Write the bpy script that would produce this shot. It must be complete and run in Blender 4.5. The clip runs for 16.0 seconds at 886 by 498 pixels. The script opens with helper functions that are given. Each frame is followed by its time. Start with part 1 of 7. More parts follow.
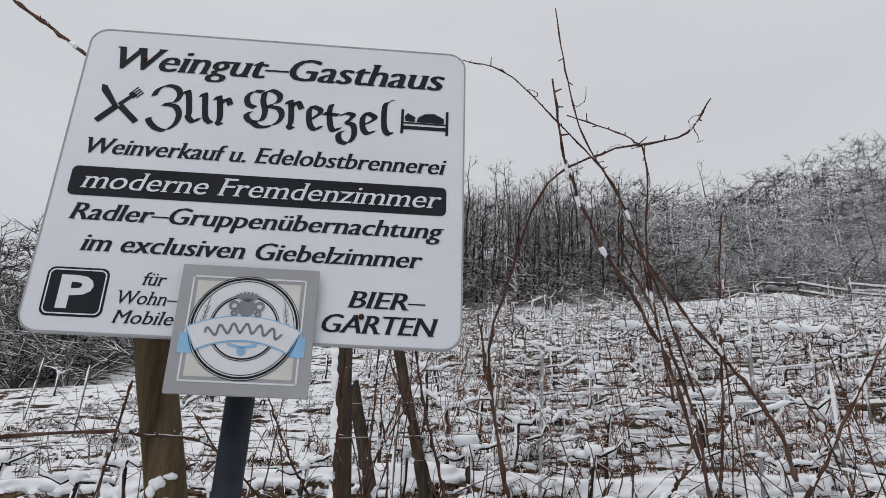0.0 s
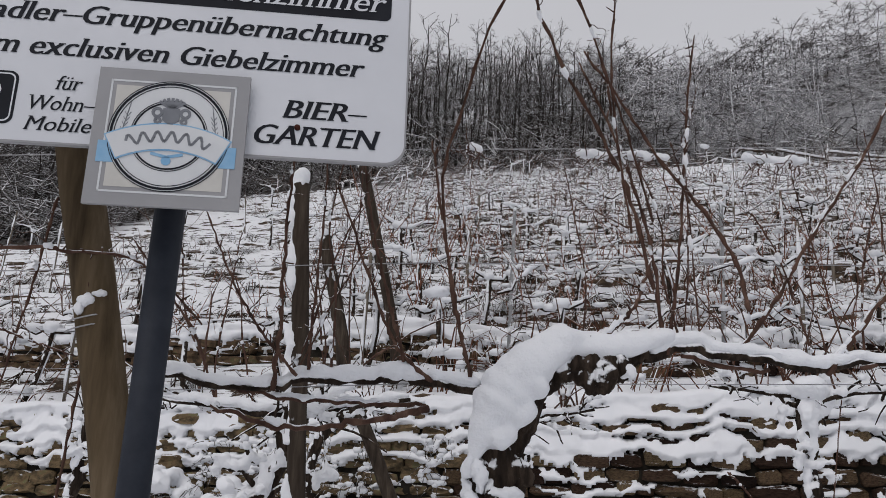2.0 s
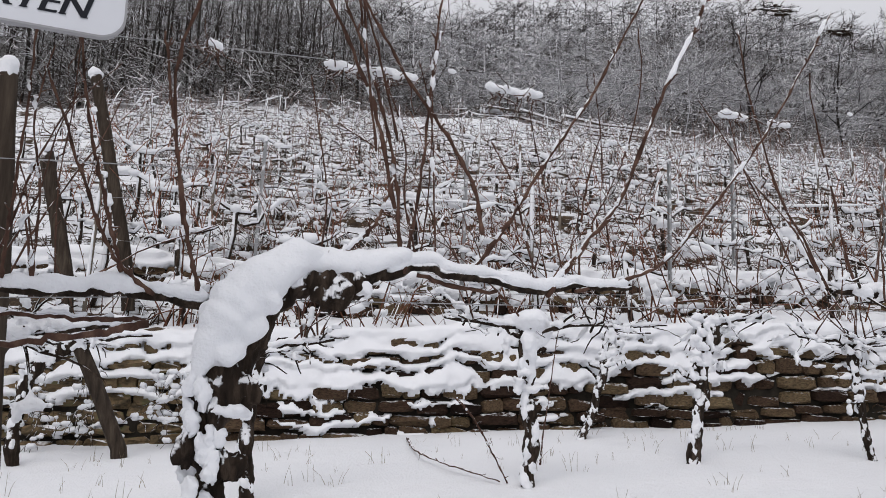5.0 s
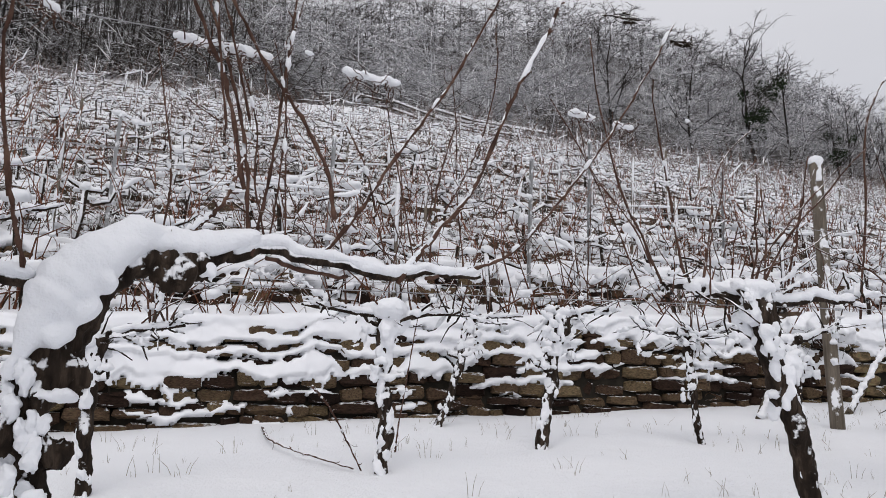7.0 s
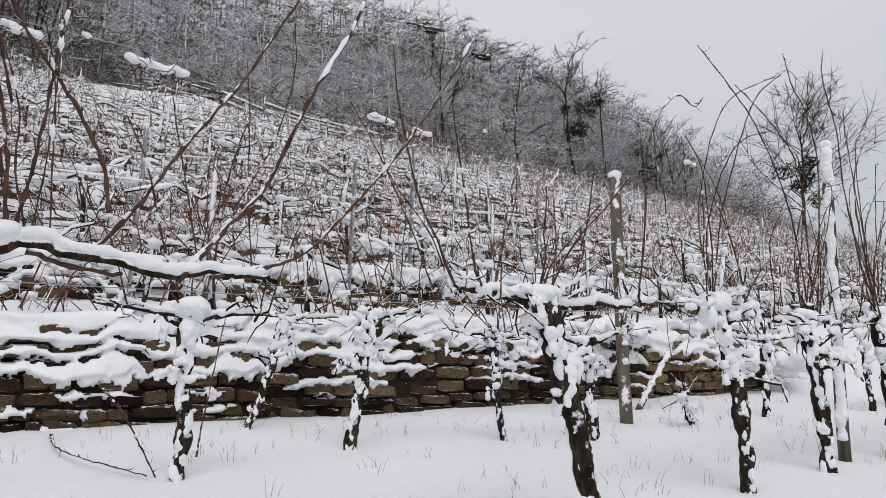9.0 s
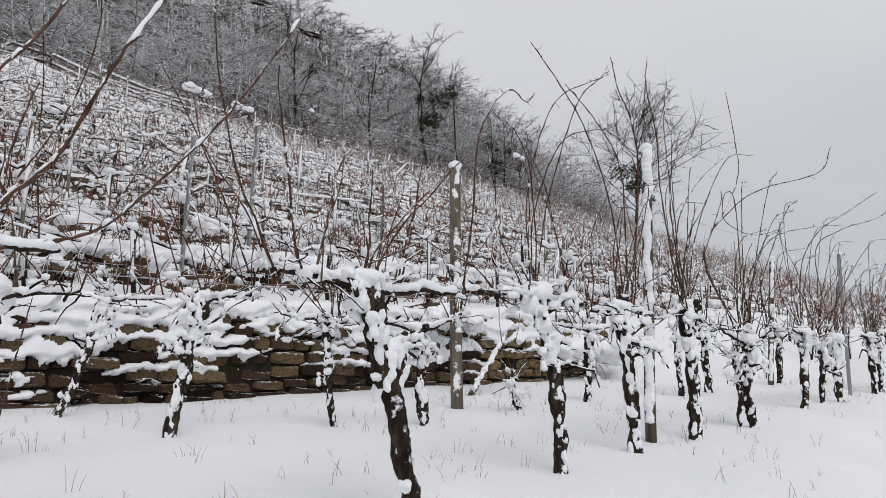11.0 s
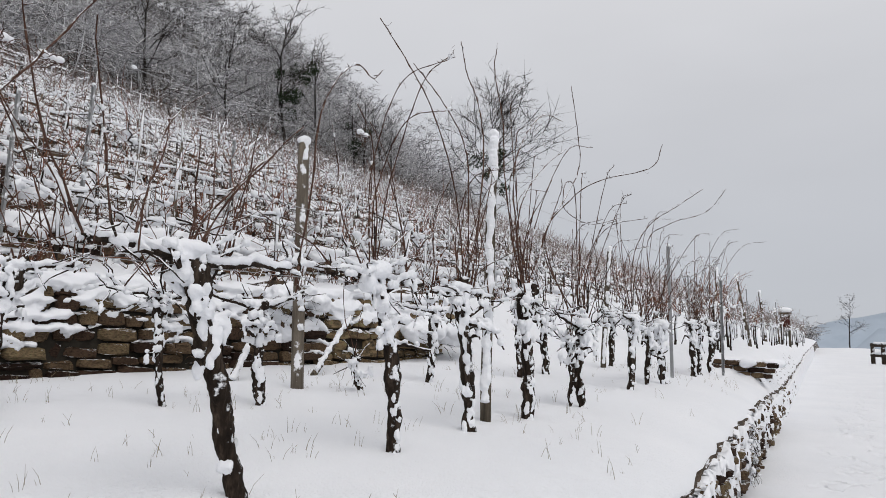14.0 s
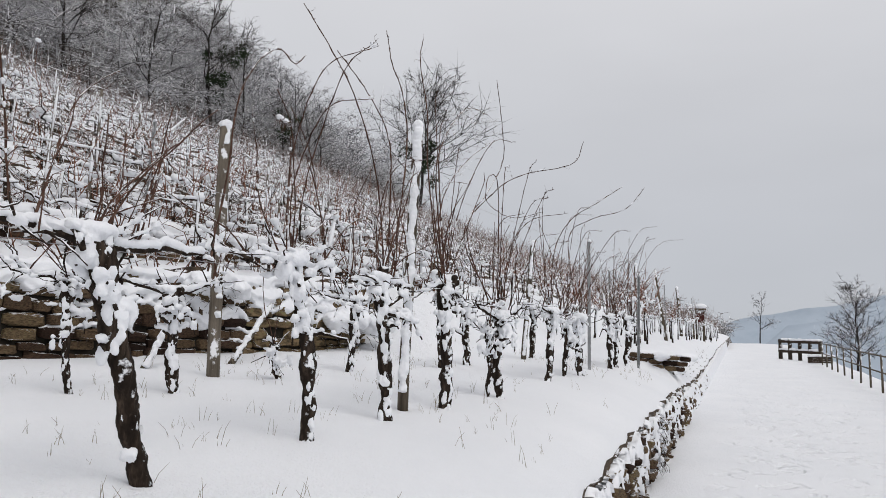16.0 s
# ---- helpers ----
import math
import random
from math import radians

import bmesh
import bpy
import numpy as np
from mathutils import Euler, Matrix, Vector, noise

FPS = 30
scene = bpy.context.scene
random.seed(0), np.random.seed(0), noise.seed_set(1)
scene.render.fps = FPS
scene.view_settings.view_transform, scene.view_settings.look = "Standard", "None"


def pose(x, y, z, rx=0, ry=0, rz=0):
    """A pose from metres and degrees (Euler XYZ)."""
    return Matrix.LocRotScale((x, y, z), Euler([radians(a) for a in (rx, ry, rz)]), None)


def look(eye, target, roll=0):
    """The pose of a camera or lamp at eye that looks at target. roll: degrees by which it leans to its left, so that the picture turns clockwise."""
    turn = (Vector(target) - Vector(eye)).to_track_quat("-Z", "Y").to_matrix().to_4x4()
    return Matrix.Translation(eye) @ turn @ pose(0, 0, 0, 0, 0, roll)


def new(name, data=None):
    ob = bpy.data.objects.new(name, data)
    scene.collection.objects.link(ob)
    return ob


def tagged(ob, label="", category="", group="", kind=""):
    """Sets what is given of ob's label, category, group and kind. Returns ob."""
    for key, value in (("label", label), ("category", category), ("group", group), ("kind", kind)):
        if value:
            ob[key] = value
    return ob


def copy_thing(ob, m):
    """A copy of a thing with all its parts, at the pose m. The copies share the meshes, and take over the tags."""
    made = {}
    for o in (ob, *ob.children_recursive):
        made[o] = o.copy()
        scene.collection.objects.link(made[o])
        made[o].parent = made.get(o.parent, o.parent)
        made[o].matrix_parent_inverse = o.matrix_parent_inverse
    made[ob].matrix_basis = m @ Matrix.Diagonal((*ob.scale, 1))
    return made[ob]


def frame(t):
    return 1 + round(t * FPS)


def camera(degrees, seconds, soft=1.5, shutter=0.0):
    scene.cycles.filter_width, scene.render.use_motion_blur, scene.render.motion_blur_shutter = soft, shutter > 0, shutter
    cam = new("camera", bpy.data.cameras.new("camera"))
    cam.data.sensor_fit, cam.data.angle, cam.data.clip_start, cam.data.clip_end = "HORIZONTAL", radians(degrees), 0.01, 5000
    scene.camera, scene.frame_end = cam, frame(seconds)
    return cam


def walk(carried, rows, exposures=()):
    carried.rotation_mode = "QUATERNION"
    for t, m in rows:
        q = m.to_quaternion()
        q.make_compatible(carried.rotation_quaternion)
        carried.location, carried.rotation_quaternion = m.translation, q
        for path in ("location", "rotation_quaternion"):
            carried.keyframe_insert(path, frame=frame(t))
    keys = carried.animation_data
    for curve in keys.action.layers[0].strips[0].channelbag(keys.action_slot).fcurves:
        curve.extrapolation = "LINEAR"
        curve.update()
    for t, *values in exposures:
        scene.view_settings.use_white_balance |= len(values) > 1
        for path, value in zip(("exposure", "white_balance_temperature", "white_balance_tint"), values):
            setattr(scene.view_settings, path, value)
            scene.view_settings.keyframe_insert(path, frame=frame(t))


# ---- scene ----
import collections

cam = camera(59.2, 16.0, soft=0.9)
PATH = [
    (0, (0.0, 0.0, 1.75), (-0.023, 1.823, 2.573), 2.5),
    (0.5, (-0.002, 0.006, 1.74), (-0.018, 1.832, 2.554), 2.4),
    (1, (0.009, 0.038, 1.724), (0.014, 1.888, 2.484), 2.3),
    (1.5, (0.047, 0.097, 1.702), (0.077, 2.007, 2.296), 2.3),
    (2, (0.085, 0.14, 1.682), (0.128, 2.076, 2.184), 2.4),
    (2.5, (0.103, 0.173, 1.664), (0.213, 2.12, 2.109), 2.3),
    (3, (0.125, 0.208, 1.646), (0.476, 2.134, 2.055), 1.5),
    (3.5, (0.137, 0.228, 1.641), (0.672, 2.113, 2.043), 1.7),
    (4, (0.135, 0.229, 1.635), (0.749, 2.093, 2.024), 1.5),
    (6.5, (0.157, 0.21, 1.611), (0.998, 1.987, 1.979), 1.3),
    (7, (0.181, 0.199, 1.609), (1.154, 1.908, 1.972), 1.2),
    (7.5, (0.193, 0.172, 1.613), (1.254, 1.827, 1.979), 1.2),
    (8, (0.203, 0.144, 1.62), (1.307, 1.768, 1.995), 1.1),
    (8.5, (0.235, 0.129, 1.613), (1.405, 1.708, 1.984), 0.9),
    (9, (0.279, 0.116, 1.613), (1.599, 1.573, 1.983), 0.5),
    (9.5, (0.307, 0.092, 1.617), (1.716, 1.462, 1.988), 0.5),
    (10, (0.336, 0.065, 1.614), (1.814, 1.362, 1.977), 0.5),
    (12.5, (0.432, 0.041, 1.596), (2.101, 1.098, 1.914), 0.8),
    (13, (0.455, 0.028, 1.596), (2.148, 1.045, 1.911), 0.9),
    (13.5, (0.466, 0.01, 1.595), (2.191, 0.973, 1.906), 0.9),
    (14, (0.475, -0.008, 1.591), (2.249, 0.864, 1.892), 1.0),
    (14.5, (0.488, -0.036, 1.593), (2.311, 0.728, 1.896), 0.9),
    (15, (0.477, -0.062, 1.584), (2.312, 0.673, 1.891), 1.2),
    (15.5, (0.475, -0.075, 1.583), (2.32, 0.641, 1.871), 1.3),
    (16, (0.484, -0.07, 1.582), (2.333, 0.636, 1.865), 1.6),
]
walk(cam, [(t, look(eye, target, roll)) for t, eye, target, roll in PATH], [(0.0, -0.11, 6500, 10), (1.0, -0.22, 6520, 11), (2.0, -0.31, 6550, 13), (2.5, -0.27, 6550, 13), (3.0, -0.14, 6550, 13), (4.0, 0.0, 6540, 13), (8.0, 0.05, 6540, 13), (10.0, 0.04, 6590, 11), (16.0, 0.04, 6610, 11)])
scene.view_settings.exposure = 0.0

# ---- sky and light: an overcast winter day ----
world = bpy.data.worlds.new("overcast")
scene.world = world
world.use_nodes = True
wn, wl = world.node_tree.nodes, world.node_tree.links
wn.clear()
sky = wn.new("ShaderNodeTexSky")
sky.sky_type, sky.sun_disc = "NISHITA", False
sky.sun_elevation, sky.sun_rotation = radians(38), radians(215)
tc = wn.new("ShaderNodeTexCoord")
cloud = wn.new("ShaderNodeTexNoise")
cloud.inputs["Scale"].default_value, cloud.inputs["Detail"].default_value = 1.6, 4
cmap = wn.new("ShaderNodeMapping")
cmap.inputs["Scale"].default_value = (1, 1, 3)
wl.new(tc.outputs["Generated"], cmap.inputs["Vector"])
wl.new(cmap.outputs["Vector"], cloud.inputs["Vector"])
sep = wn.new("ShaderNodeSeparateXYZ")
wl.new(tc.outputs["Generated"], sep.inputs["Vector"])
high = wn.new("ShaderNodeMapRange")
high.inputs["From Min"].default_value, high.inputs["From Max"].default_value = 0.0, 0.45
wl.new(sep.outputs["Z"], high.inputs["Value"])
grad = wn.new("ShaderNodeValToRGB")
grad.color_ramp.elements[0].color = (0.455, 0.485, 0.535, 1)
grad.color_ramp.elements[1].color = (0.692, 0.708, 0.742, 1)
wl.new(high.outputs["Result"], grad.inputs["Fac"])
cramp = wn.new("ShaderNodeMapRange")
cramp.inputs["From Min"].default_value, cramp.inputs["From Max"].default_value = 0.3, 0.7
cramp.inputs["To Min"].default_value, cramp.inputs["To Max"].default_value = 0.95, 1.05
wl.new(cloud.outputs["Fac"], cramp.inputs["Value"])
cm = wn.new("ShaderNodeVectorMath")
cm.operation = "SCALE"
wl.new(grad.outputs["Color"], cm.inputs[0])
wl.new(cramp.outputs["Result"], cm.inputs["Scale"])
b_sky, b_cloud = wn.new("ShaderNodeBackground"), wn.new("ShaderNodeBackground")
b_sky.inputs["Strength"].default_value = 0.06
b_cloud.inputs["Strength"].default_value = 1.0
wl.new(sky.outputs["Color"], b_sky.inputs["Color"])
wl.new(cm.outputs["Vector"], b_cloud.inputs["Color"])
w_mix = wn.new("ShaderNodeMixShader")
w_mix.inputs["Fac"].default_value = 0.93
wl.new(b_sky.outputs["Background"], w_mix.inputs[1])
wl.new(b_cloud.outputs["Background"], w_mix.inputs[2])
w_out = wn.new("ShaderNodeOutputWorld")
wl.new(w_mix.outputs["Shader"], w_out.inputs["Surface"])

sun = new("sun", bpy.data.lights.new("sun", "SUN"))
sun.data.energy, sun.data.angle, sun.data.color = 1.1, radians(40), (1.0, 0.97, 0.93)
sun.matrix_world = look((-20, -30, 45), (0, 0, 0))


# ---- materials ----
def material(name):
    m = bpy.data.materials.new(name)
    m.use_nodes = True
    n, l = m.node_tree.nodes, m.node_tree.links
    return m, n, l, n["Principled BSDF"]


def noise_tex(n, l, scale, detail=4.0, rough=0.6, stretch=(1, 1, 1), coord="Object"):
    t = n.new("ShaderNodeTexCoord")
    mp = n.new("ShaderNodeMapping")
    mp.inputs["Scale"].default_value = stretch
    l.new(t.outputs[coord], mp.inputs["Vector"])
    x = n.new("ShaderNodeTexNoise")
    x.inputs["Scale"].default_value, x.inputs["Detail"].default_value, x.inputs["Roughness"].default_value = scale, detail, rough
    l.new(mp.outputs["Vector"], x.inputs["Vector"])
    return x.outputs["Fac"]


def ramp(n, l, fac, stops):
    r = n.new("ShaderNodeValToRGB")
    e = r.color_ramp.elements
    while len(e) < len(stops):
        e.new(0.5)
    for k, (p, c) in zip(e, stops):
        k.position, k.color = p, (*c, 1)
    l.new(fac, r.inputs["Fac"])
    return r.outputs["Color"]


def maths(n, l, op, a, b, clamp=False):
    m = n.new("ShaderNodeMath")
    m.operation, m.use_clamp = op, clamp
    for i, v in enumerate((a, b)):
        if isinstance(v, (int, float)):
            m.inputs[i].default_value = v
        else:
            l.new(v, m.inputs[i])
    return m.outputs[0]


def span(n, l, v, a, b, c=0.0, d=1.0):
    m = n.new("ShaderNodeMapRange")
    for k, x in zip(("From Min", "From Max", "To Min", "To Max"), (a, b, c, d)):
        m.inputs[k].default_value = x
    l.new(v, m.inputs["Value"])
    return m.outputs["Result"]


def mixed(n, l, fac, a, b):
    m = n.new("ShaderNodeMix")
    m.data_type = "RGBA"
    for i, v in ((0, fac), (6, a), (7, b)):
        if isinstance(v, (int, float)):
            m.inputs[i].default_value = v
        elif isinstance(v, tuple):
            m.inputs[i].default_value = (*v, 1)
        else:
            l.new(v, m.inputs[i])
    return m.outputs[2]


def bump(n, l, bsdf, h, strength=0.4, dist=0.01):
    b = n.new("ShaderNodeBump")
    b.inputs["Strength"].default_value, b.inputs["Distance"].default_value = strength, dist
    l.new(h, b.inputs["Height"])
    l.new(b.outputs["Normal"], bsdf.inputs["Normal"])


SNOW = (0.855, 0.865, 0.89)
DRIFT = (-0.35, -0.45, 0.82)  # the side from which snow was blown


def snowed(name, stops, scale, stretch=(1, 1, 1), edge=0.55, soft=0.08, grain=9.0, patch=0.5, rough=0.85, coord="Object", vary=0.0, relief=0.5, dist=0.006, facing=DRIFT):
    """A surface of its own colour on which snow sticks where it faces the drift."""
    m, n, l, b = material(name)
    base = ramp(n, l, noise_tex(n, l, scale, 6, 0.65, stretch, coord), stops)
    if vary:
        oi = n.new("ShaderNodeObjectInfo")
        hs = n.new("ShaderNodeHueSaturation")
        l.new(span(n, l, oi.outputs["Random"], 0, 1, 1 - vary, 1 + vary), hs.inputs["Value"])
        l.new(span(n, l, oi.outputs["Random"], 0, 1, 0.47, 0.52), hs.inputs["Hue"])
        l.new(base, hs.inputs["Color"])
        base = hs.outputs["Color"]
    g = n.new("ShaderNodeNewGeometry")
    d = n.new("ShaderNodeVectorMath")
    d.operation = "DOT_PRODUCT"
    d.inputs[1].default_value = Vector(facing).normalized()
    l.new(g.outputs["Normal"], d.inputs[0])
    wob = span(n, l, noise_tex(n, l, grain, 4, 0.6, (1, 1, 1), coord), 0.25, 0.75, -patch, patch)
    mask = span(n, l, maths(n, l, "ADD", d.outputs["Value"], wob), edge - soft, edge + soft)
    l.new(mixed(n, l, mask, base, SNOW), b.inputs["Base Color"])
    b.inputs["Roughness"].default_value = rough
    b.inputs["Specular IOR Level"].default_value = 0.10
    h = maths(n, l, "ADD", noise_tex(n, l, scale * 1.7, 5, 0.7, stretch, coord), mask)
    bump(n, l, b, h, relief, dist)
    return m


def snow_material():
    m, n, l, b = material("snow")
    c = ramp(n, l, noise_tex(n, l, 1.3, 3, 0.5), [(0.3, (0.81, 0.825, 0.855)), (0.7, SNOW)])
    l.new(c, b.inputs["Base Color"])
    b.inputs["Roughness"].default_value = 0.55
    b.inputs["Specular IOR Level"].default_value = 0.2
    h = maths(n, l, "ADD", noise_tex(n, l, 14, 5, 0.6), noise_tex(n, l, 120, 2, 0.6))
    bump(n, l, b, h, 0.35, 0.012)
    return m


def ground_material():
    """Snow that lies on the level; on steep faces stone, earth and dead grass show through it."""
    m, n, l, b = material("snowy_ground")
    rock = ramp(n, l, noise_tex(n, l, 5, 6, 0.7, (1, 1, 2.5)), [(0.3, (0.014, 0.010, 0.007)), (0.5, (0.055, 0.037, 0.023)), (0.68, (0.125, 0.085, 0.052)), (0.8, (0.055, 0.052, 0.028))])
    g = n.new("ShaderNodeNewGeometry")
    s = n.new("ShaderNodeSeparateXYZ")
    l.new(g.outputs["True Normal"], s.inputs["Vector"])
    w = span(n, l, noise_tex(n, l, 5.0, 7, 0.68, (0.30, 1, 2.6)), 0.3, 0.7, -0.62, 0.62)
    # the western banks hold less snow
    at_x = n.new("ShaderNodeSeparateXYZ")
    l.new(g.outputs["Position"], at_x.inputs["Vector"])
    bare = span(n, l, at_x.outputs["X"], 3.5, 0.5, 0.0, 0.07)
    mask = span(n, l, maths(n, l, "ADD", maths(n, l, "SUBTRACT", s.outputs["Z"], bare), maths(n, l, "MULTIPLY", w, maths(n, l, "SUBTRACT", 1.45, maths(n, l, "MULTIPLY", s.outputs["Z"], 1.3)))), 0.27, 0.35)
    white = ramp(n, l, noise_tex(n, l, 0.9, 4, 0.55), [(0.3, (0.81, 0.825, 0.855)), (0.7, SNOW)])
    # within the wood the ground is coloured dark brown, with some snow left
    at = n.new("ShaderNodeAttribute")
    at.attribute_name = "wood_floor"
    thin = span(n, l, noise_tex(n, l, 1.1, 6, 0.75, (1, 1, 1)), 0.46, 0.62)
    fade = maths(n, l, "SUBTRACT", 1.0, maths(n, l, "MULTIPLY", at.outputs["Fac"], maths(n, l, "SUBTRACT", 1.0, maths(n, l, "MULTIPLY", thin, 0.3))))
    wood_brown = ramp(n, l, noise_tex(n, l, 7, 5, 0.7), [(0.3, (0.020, 0.016, 0.013)), (0.7, (0.060, 0.046, 0.036))])
    l.new(mixed(n, l, fade, wood_brown, mixed(n, l, mask, rock, white)), b.inputs["Base Color"])
    b.inputs["Roughness"].default_value = 0.7
    b.inputs["Specular IOR Level"].default_value = 0.2
    h = maths(n, l, "ADD", maths(n, l, "MULTIPLY", noise_tex(n, l, 4.5, 6, 0.65), 2.4), noise_tex(n, l, 60, 3, 0.6))
    # the path is trodden
    tc = n.new("ShaderNodeTexCoord")
    sp = n.new("ShaderNodeSeparateXYZ")
    l.new(tc.outputs["Object"], sp.inputs["Vector"])
    dents = maths(n, l, "MULTIPLY", span(n, l, noise_tex(n, l, 2.6, 3, 0.55), 0.54, 0.64), span(n, l, sp.outputs["Y"], 0.4, 0.0))
    h = maths(n, l, "SUBTRACT", h, maths(n, l, "MULTIPLY", dents, 2.4))
    bump(n, l, b, h, 0.6, 0.035)
    return m


def plain(name, stops, scale=6, rough=0.5, metal=0.0, relief=0.0, stretch=(1, 1, 1), gloss=0.12):
    m, n, l, b = material(name)
    l.new(ramp(n, l, noise_tex(n, l, scale, 5, 0.65, stretch), stops), b.inputs["Base Color"])
    b.inputs["Roughness"].default_value, b.inputs["Metallic"].default_value = rough, metal
    b.inputs["Specular IOR Level"].default_value = gloss
    if relief:
        bump(n, l, b, noise_tex(n, l, scale * 2, 4, 0.6, stretch), relief, 0.003)
    return m


snow = snow_material()
ground_mat = ground_material()
bark = snowed("vine_bark", [(0.25, (0.006, 0.0045, 0.004)), (0.5, (0.026, 0.0185, 0.0138)), (0.72, (0.085, 0.062, 0.046))], 30, (1, 1, 0.18), edge=0.76, grain=14, patch=0.62, relief=0.9, dist=0.012)
young_cane = snowed("young_vine_cane", [(0.3, (0.105, 0.042, 0.026)), (0.55, (0.215, 0.092, 0.056)), (0.8, (0.34, 0.165, 0.105))], 6, edge=0.78, grain=5, patch=0.5, relief=0.2, dist=0.002, facing=(-0.2, -0.2, 0.95))
cane = snowed("vine_cane", [(0.3, (0.034, 0.019, 0.015)), (0.55, (0.096, 0.054, 0.040)), (0.8, (0.19, 0.118, 0.086))], 24, (1, 1, 0.5), edge=0.80, grain=13, patch=0.5, relief=0.3, dist=0.002, facing=(-0.2, -0.2, 0.95))
old_wood = snowed("old_wood", [(0.25, (0.030, 0.025, 0.019)), (0.5, (0.090, 0.074, 0.056)), (0.75, (0.19, 0.160, 0.122))], 26, (1, 1, 0.12), edge=0.85, grain=8, patch=0.55, relief=0.6, dist=0.004)
dark_wood = snowed("dark_old_wood", [(0.25, (0.014, 0.011, 0.009)), (0.5, (0.045, 0.034, 0.026)), (0.75, (0.095, 0.075, 0.056))], 26, (1, 1, 0.12), edge=0.9, grain=8, patch=0.5, relief=0.6, dist=0.004)
pale_wood = snowed("pale_weathered_wood", [(0.25, (0.065, 0.054, 0.042)), (0.5, (0.14, 0.118, 0.094)), (0.75, (0.23, 0.198, 0.160))], 26, (1, 1, 0.12), edge=1.05, grain=6, patch=0.7, relief=0.6, dist=0.004, facing=(-0.6, -0.7, 0.2))
sign_wood = plain("sign_post_wood", [(0.25, (0.026, 0.018, 0.011)), (0.5, (0.095, 0.068, 0.040)), (0.75, (0.18, 0.135, 0.088))], 16, 0.9, 0, 0.6, (1, 1, 0.1))
galvanised = snowed("galvanised_steel", [(0.3, (0.20, 0.205, 0.21)), (0.7, (0.34, 0.345, 0.35))], 12, (1, 1, 0.3), edge=0.6, grain=7, patch=0.5, rough=0.55, relief=0.2)
stone = snowed("sandstone", [(0.26, (0.012, 0.009, 0.007)), (0.42, (0.044, 0.031, 0.020)), (0.56, (0.105, 0.066, 0.041)), (0.64, (0.078, 0.074, 0.038)), (0.80, (0.200, 0.116, 0.072))], 9, (1, 1, 1.8), edge=0.98, grain=6, patch=0.32, coord="Object", vary=0.85, relief=0.9, dist=0.012, facing=(0, -0.2, 0.97))
tree_bark = snowed("tree_bark", [(0.3, (0.016, 0.014, 0.013)), (0.55, (0.034, 0.029, 0.026)), (0.8, (0.06, 0.052, 0.046))], 3, (1, 1, 0.4), edge=0.66, grain=0.6, patch=0.45, relief=0.3, facing=(-0.1, -0.25, 0.95))
bramble = snowed("bramble_stems", [(0.3, (0.050, 0.022, 0.013)), (0.6, (0.145, 0.062, 0.036)), (0.85, (0.28, 0.130, 0.076))], 5, edge=0.72, grain=3, patch=0.5, relief=0.2, facing=(-0.1, -0.25, 0.95))
thatch = snowed("dead_thatch", [(0.3, (0.014, 0.009, 0.006)), (0.6, (0.050, 0.031, 0.018)), (0.85, (0.115, 0.070, 0.040))], 5, edge=0.62, grain=3, patch=0.6, relief=0.2, facing=(-0.1, -0.25, 0.95))
brush = snowed("brushwood", [(0.3, (0.030, 0.025, 0.022)), (0.6, (0.060, 0.050, 0.043)), (0.85, (0.10, 0.082, 0.070))], 3, edge=0.48, soft=0.5, grain=0.35, patch=0.5, relief=0.2, facing=(-0.1, -0.25, 0.95))
tree_twigs = snowed("tree_twigs", [(0.3, (0.045, 0.039, 0.038)), (0.6, (0.075, 0.066, 0.063)), (0.85, (0.115, 0.10, 0.094))], 3, edge=0.78, soft=0.5, grain=0.22, patch=0.45, relief=0.2, facing=(-0.1, -0.25, 0.95))
# besides the frost, bluish haze over the wood is mixed into this grey base
frost_haze_twigs = snowed("frost_haze_twigs", [(0.3, (0.135, 0.130, 0.138)), (0.6, (0.20, 0.192, 0.204)), (0.85, (0.28, 0.268, 0.284))], 3, edge=0.12, soft=0.75, grain=0.16, patch=0.45, relief=0.2, facing=(-0.1, -0.25, 0.95))
frosted_bark = snowed("frosted_bark", [(0.3, (0.045, 0.040, 0.040)), (0.55, (0.075, 0.067, 0.066)), (0.8, (0.115, 0.104, 0.102))], 3, (1, 1, 0.4), edge=0.55, soft=0.4, grain=0.6, patch=0.45, relief=0.3, facing=(-0.3, -0.45, 0.8))
far_cane = snowed("far_vine_cane", [(0.3, (0.085, 0.046, 0.034)), (0.55, (0.165, 0.095, 0.070)), (0.8, (0.27, 0.165, 0.125))], 6, edge=0.60, soft=0.3, grain=3, patch=0.5, relief=0.2, dist=0.002, facing=(-0.2, -0.3, 0.93))
ivy = snowed("ivy_leaves", [(0.3, (0.012, 0.018, 0.010)), (0.7, (0.035, 0.05, 0.025))], 3, edge=0.9, grain=2, patch=0.3, relief=0.2)
sign_white = plain("white_sign_face", [(0.3, (0.60, 0.615, 0.65)), (0.7, (0.665, 0.68, 0.715))], 2.5, 0.35, gloss=0.4)
ink = plain("dark_sign_ink", [(0.3, (0.011, 0.012, 0.016)), (0.7, (0.018, 0.020, 0.026))], 9, 0.6)
steel_dark = plain("dark_coated_steel", [(0.3, (0.018, 0.021, 0.029)), (0.7, (0.030, 0.035, 0.046))], 14, 0.55, 0.0, 0.15)
wire_mat = plain("galvanised_wire", [(0.3, (0.25, 0.25, 0.255)), (0.7, (0.45, 0.45, 0.46))], 20, 0.5, 0.3)
grass_mat = plain("dead_grass", [(0.3, (0.14, 0.11, 0.07)), (0.7, (0.30, 0.25, 0.16))], 4, 0.9)


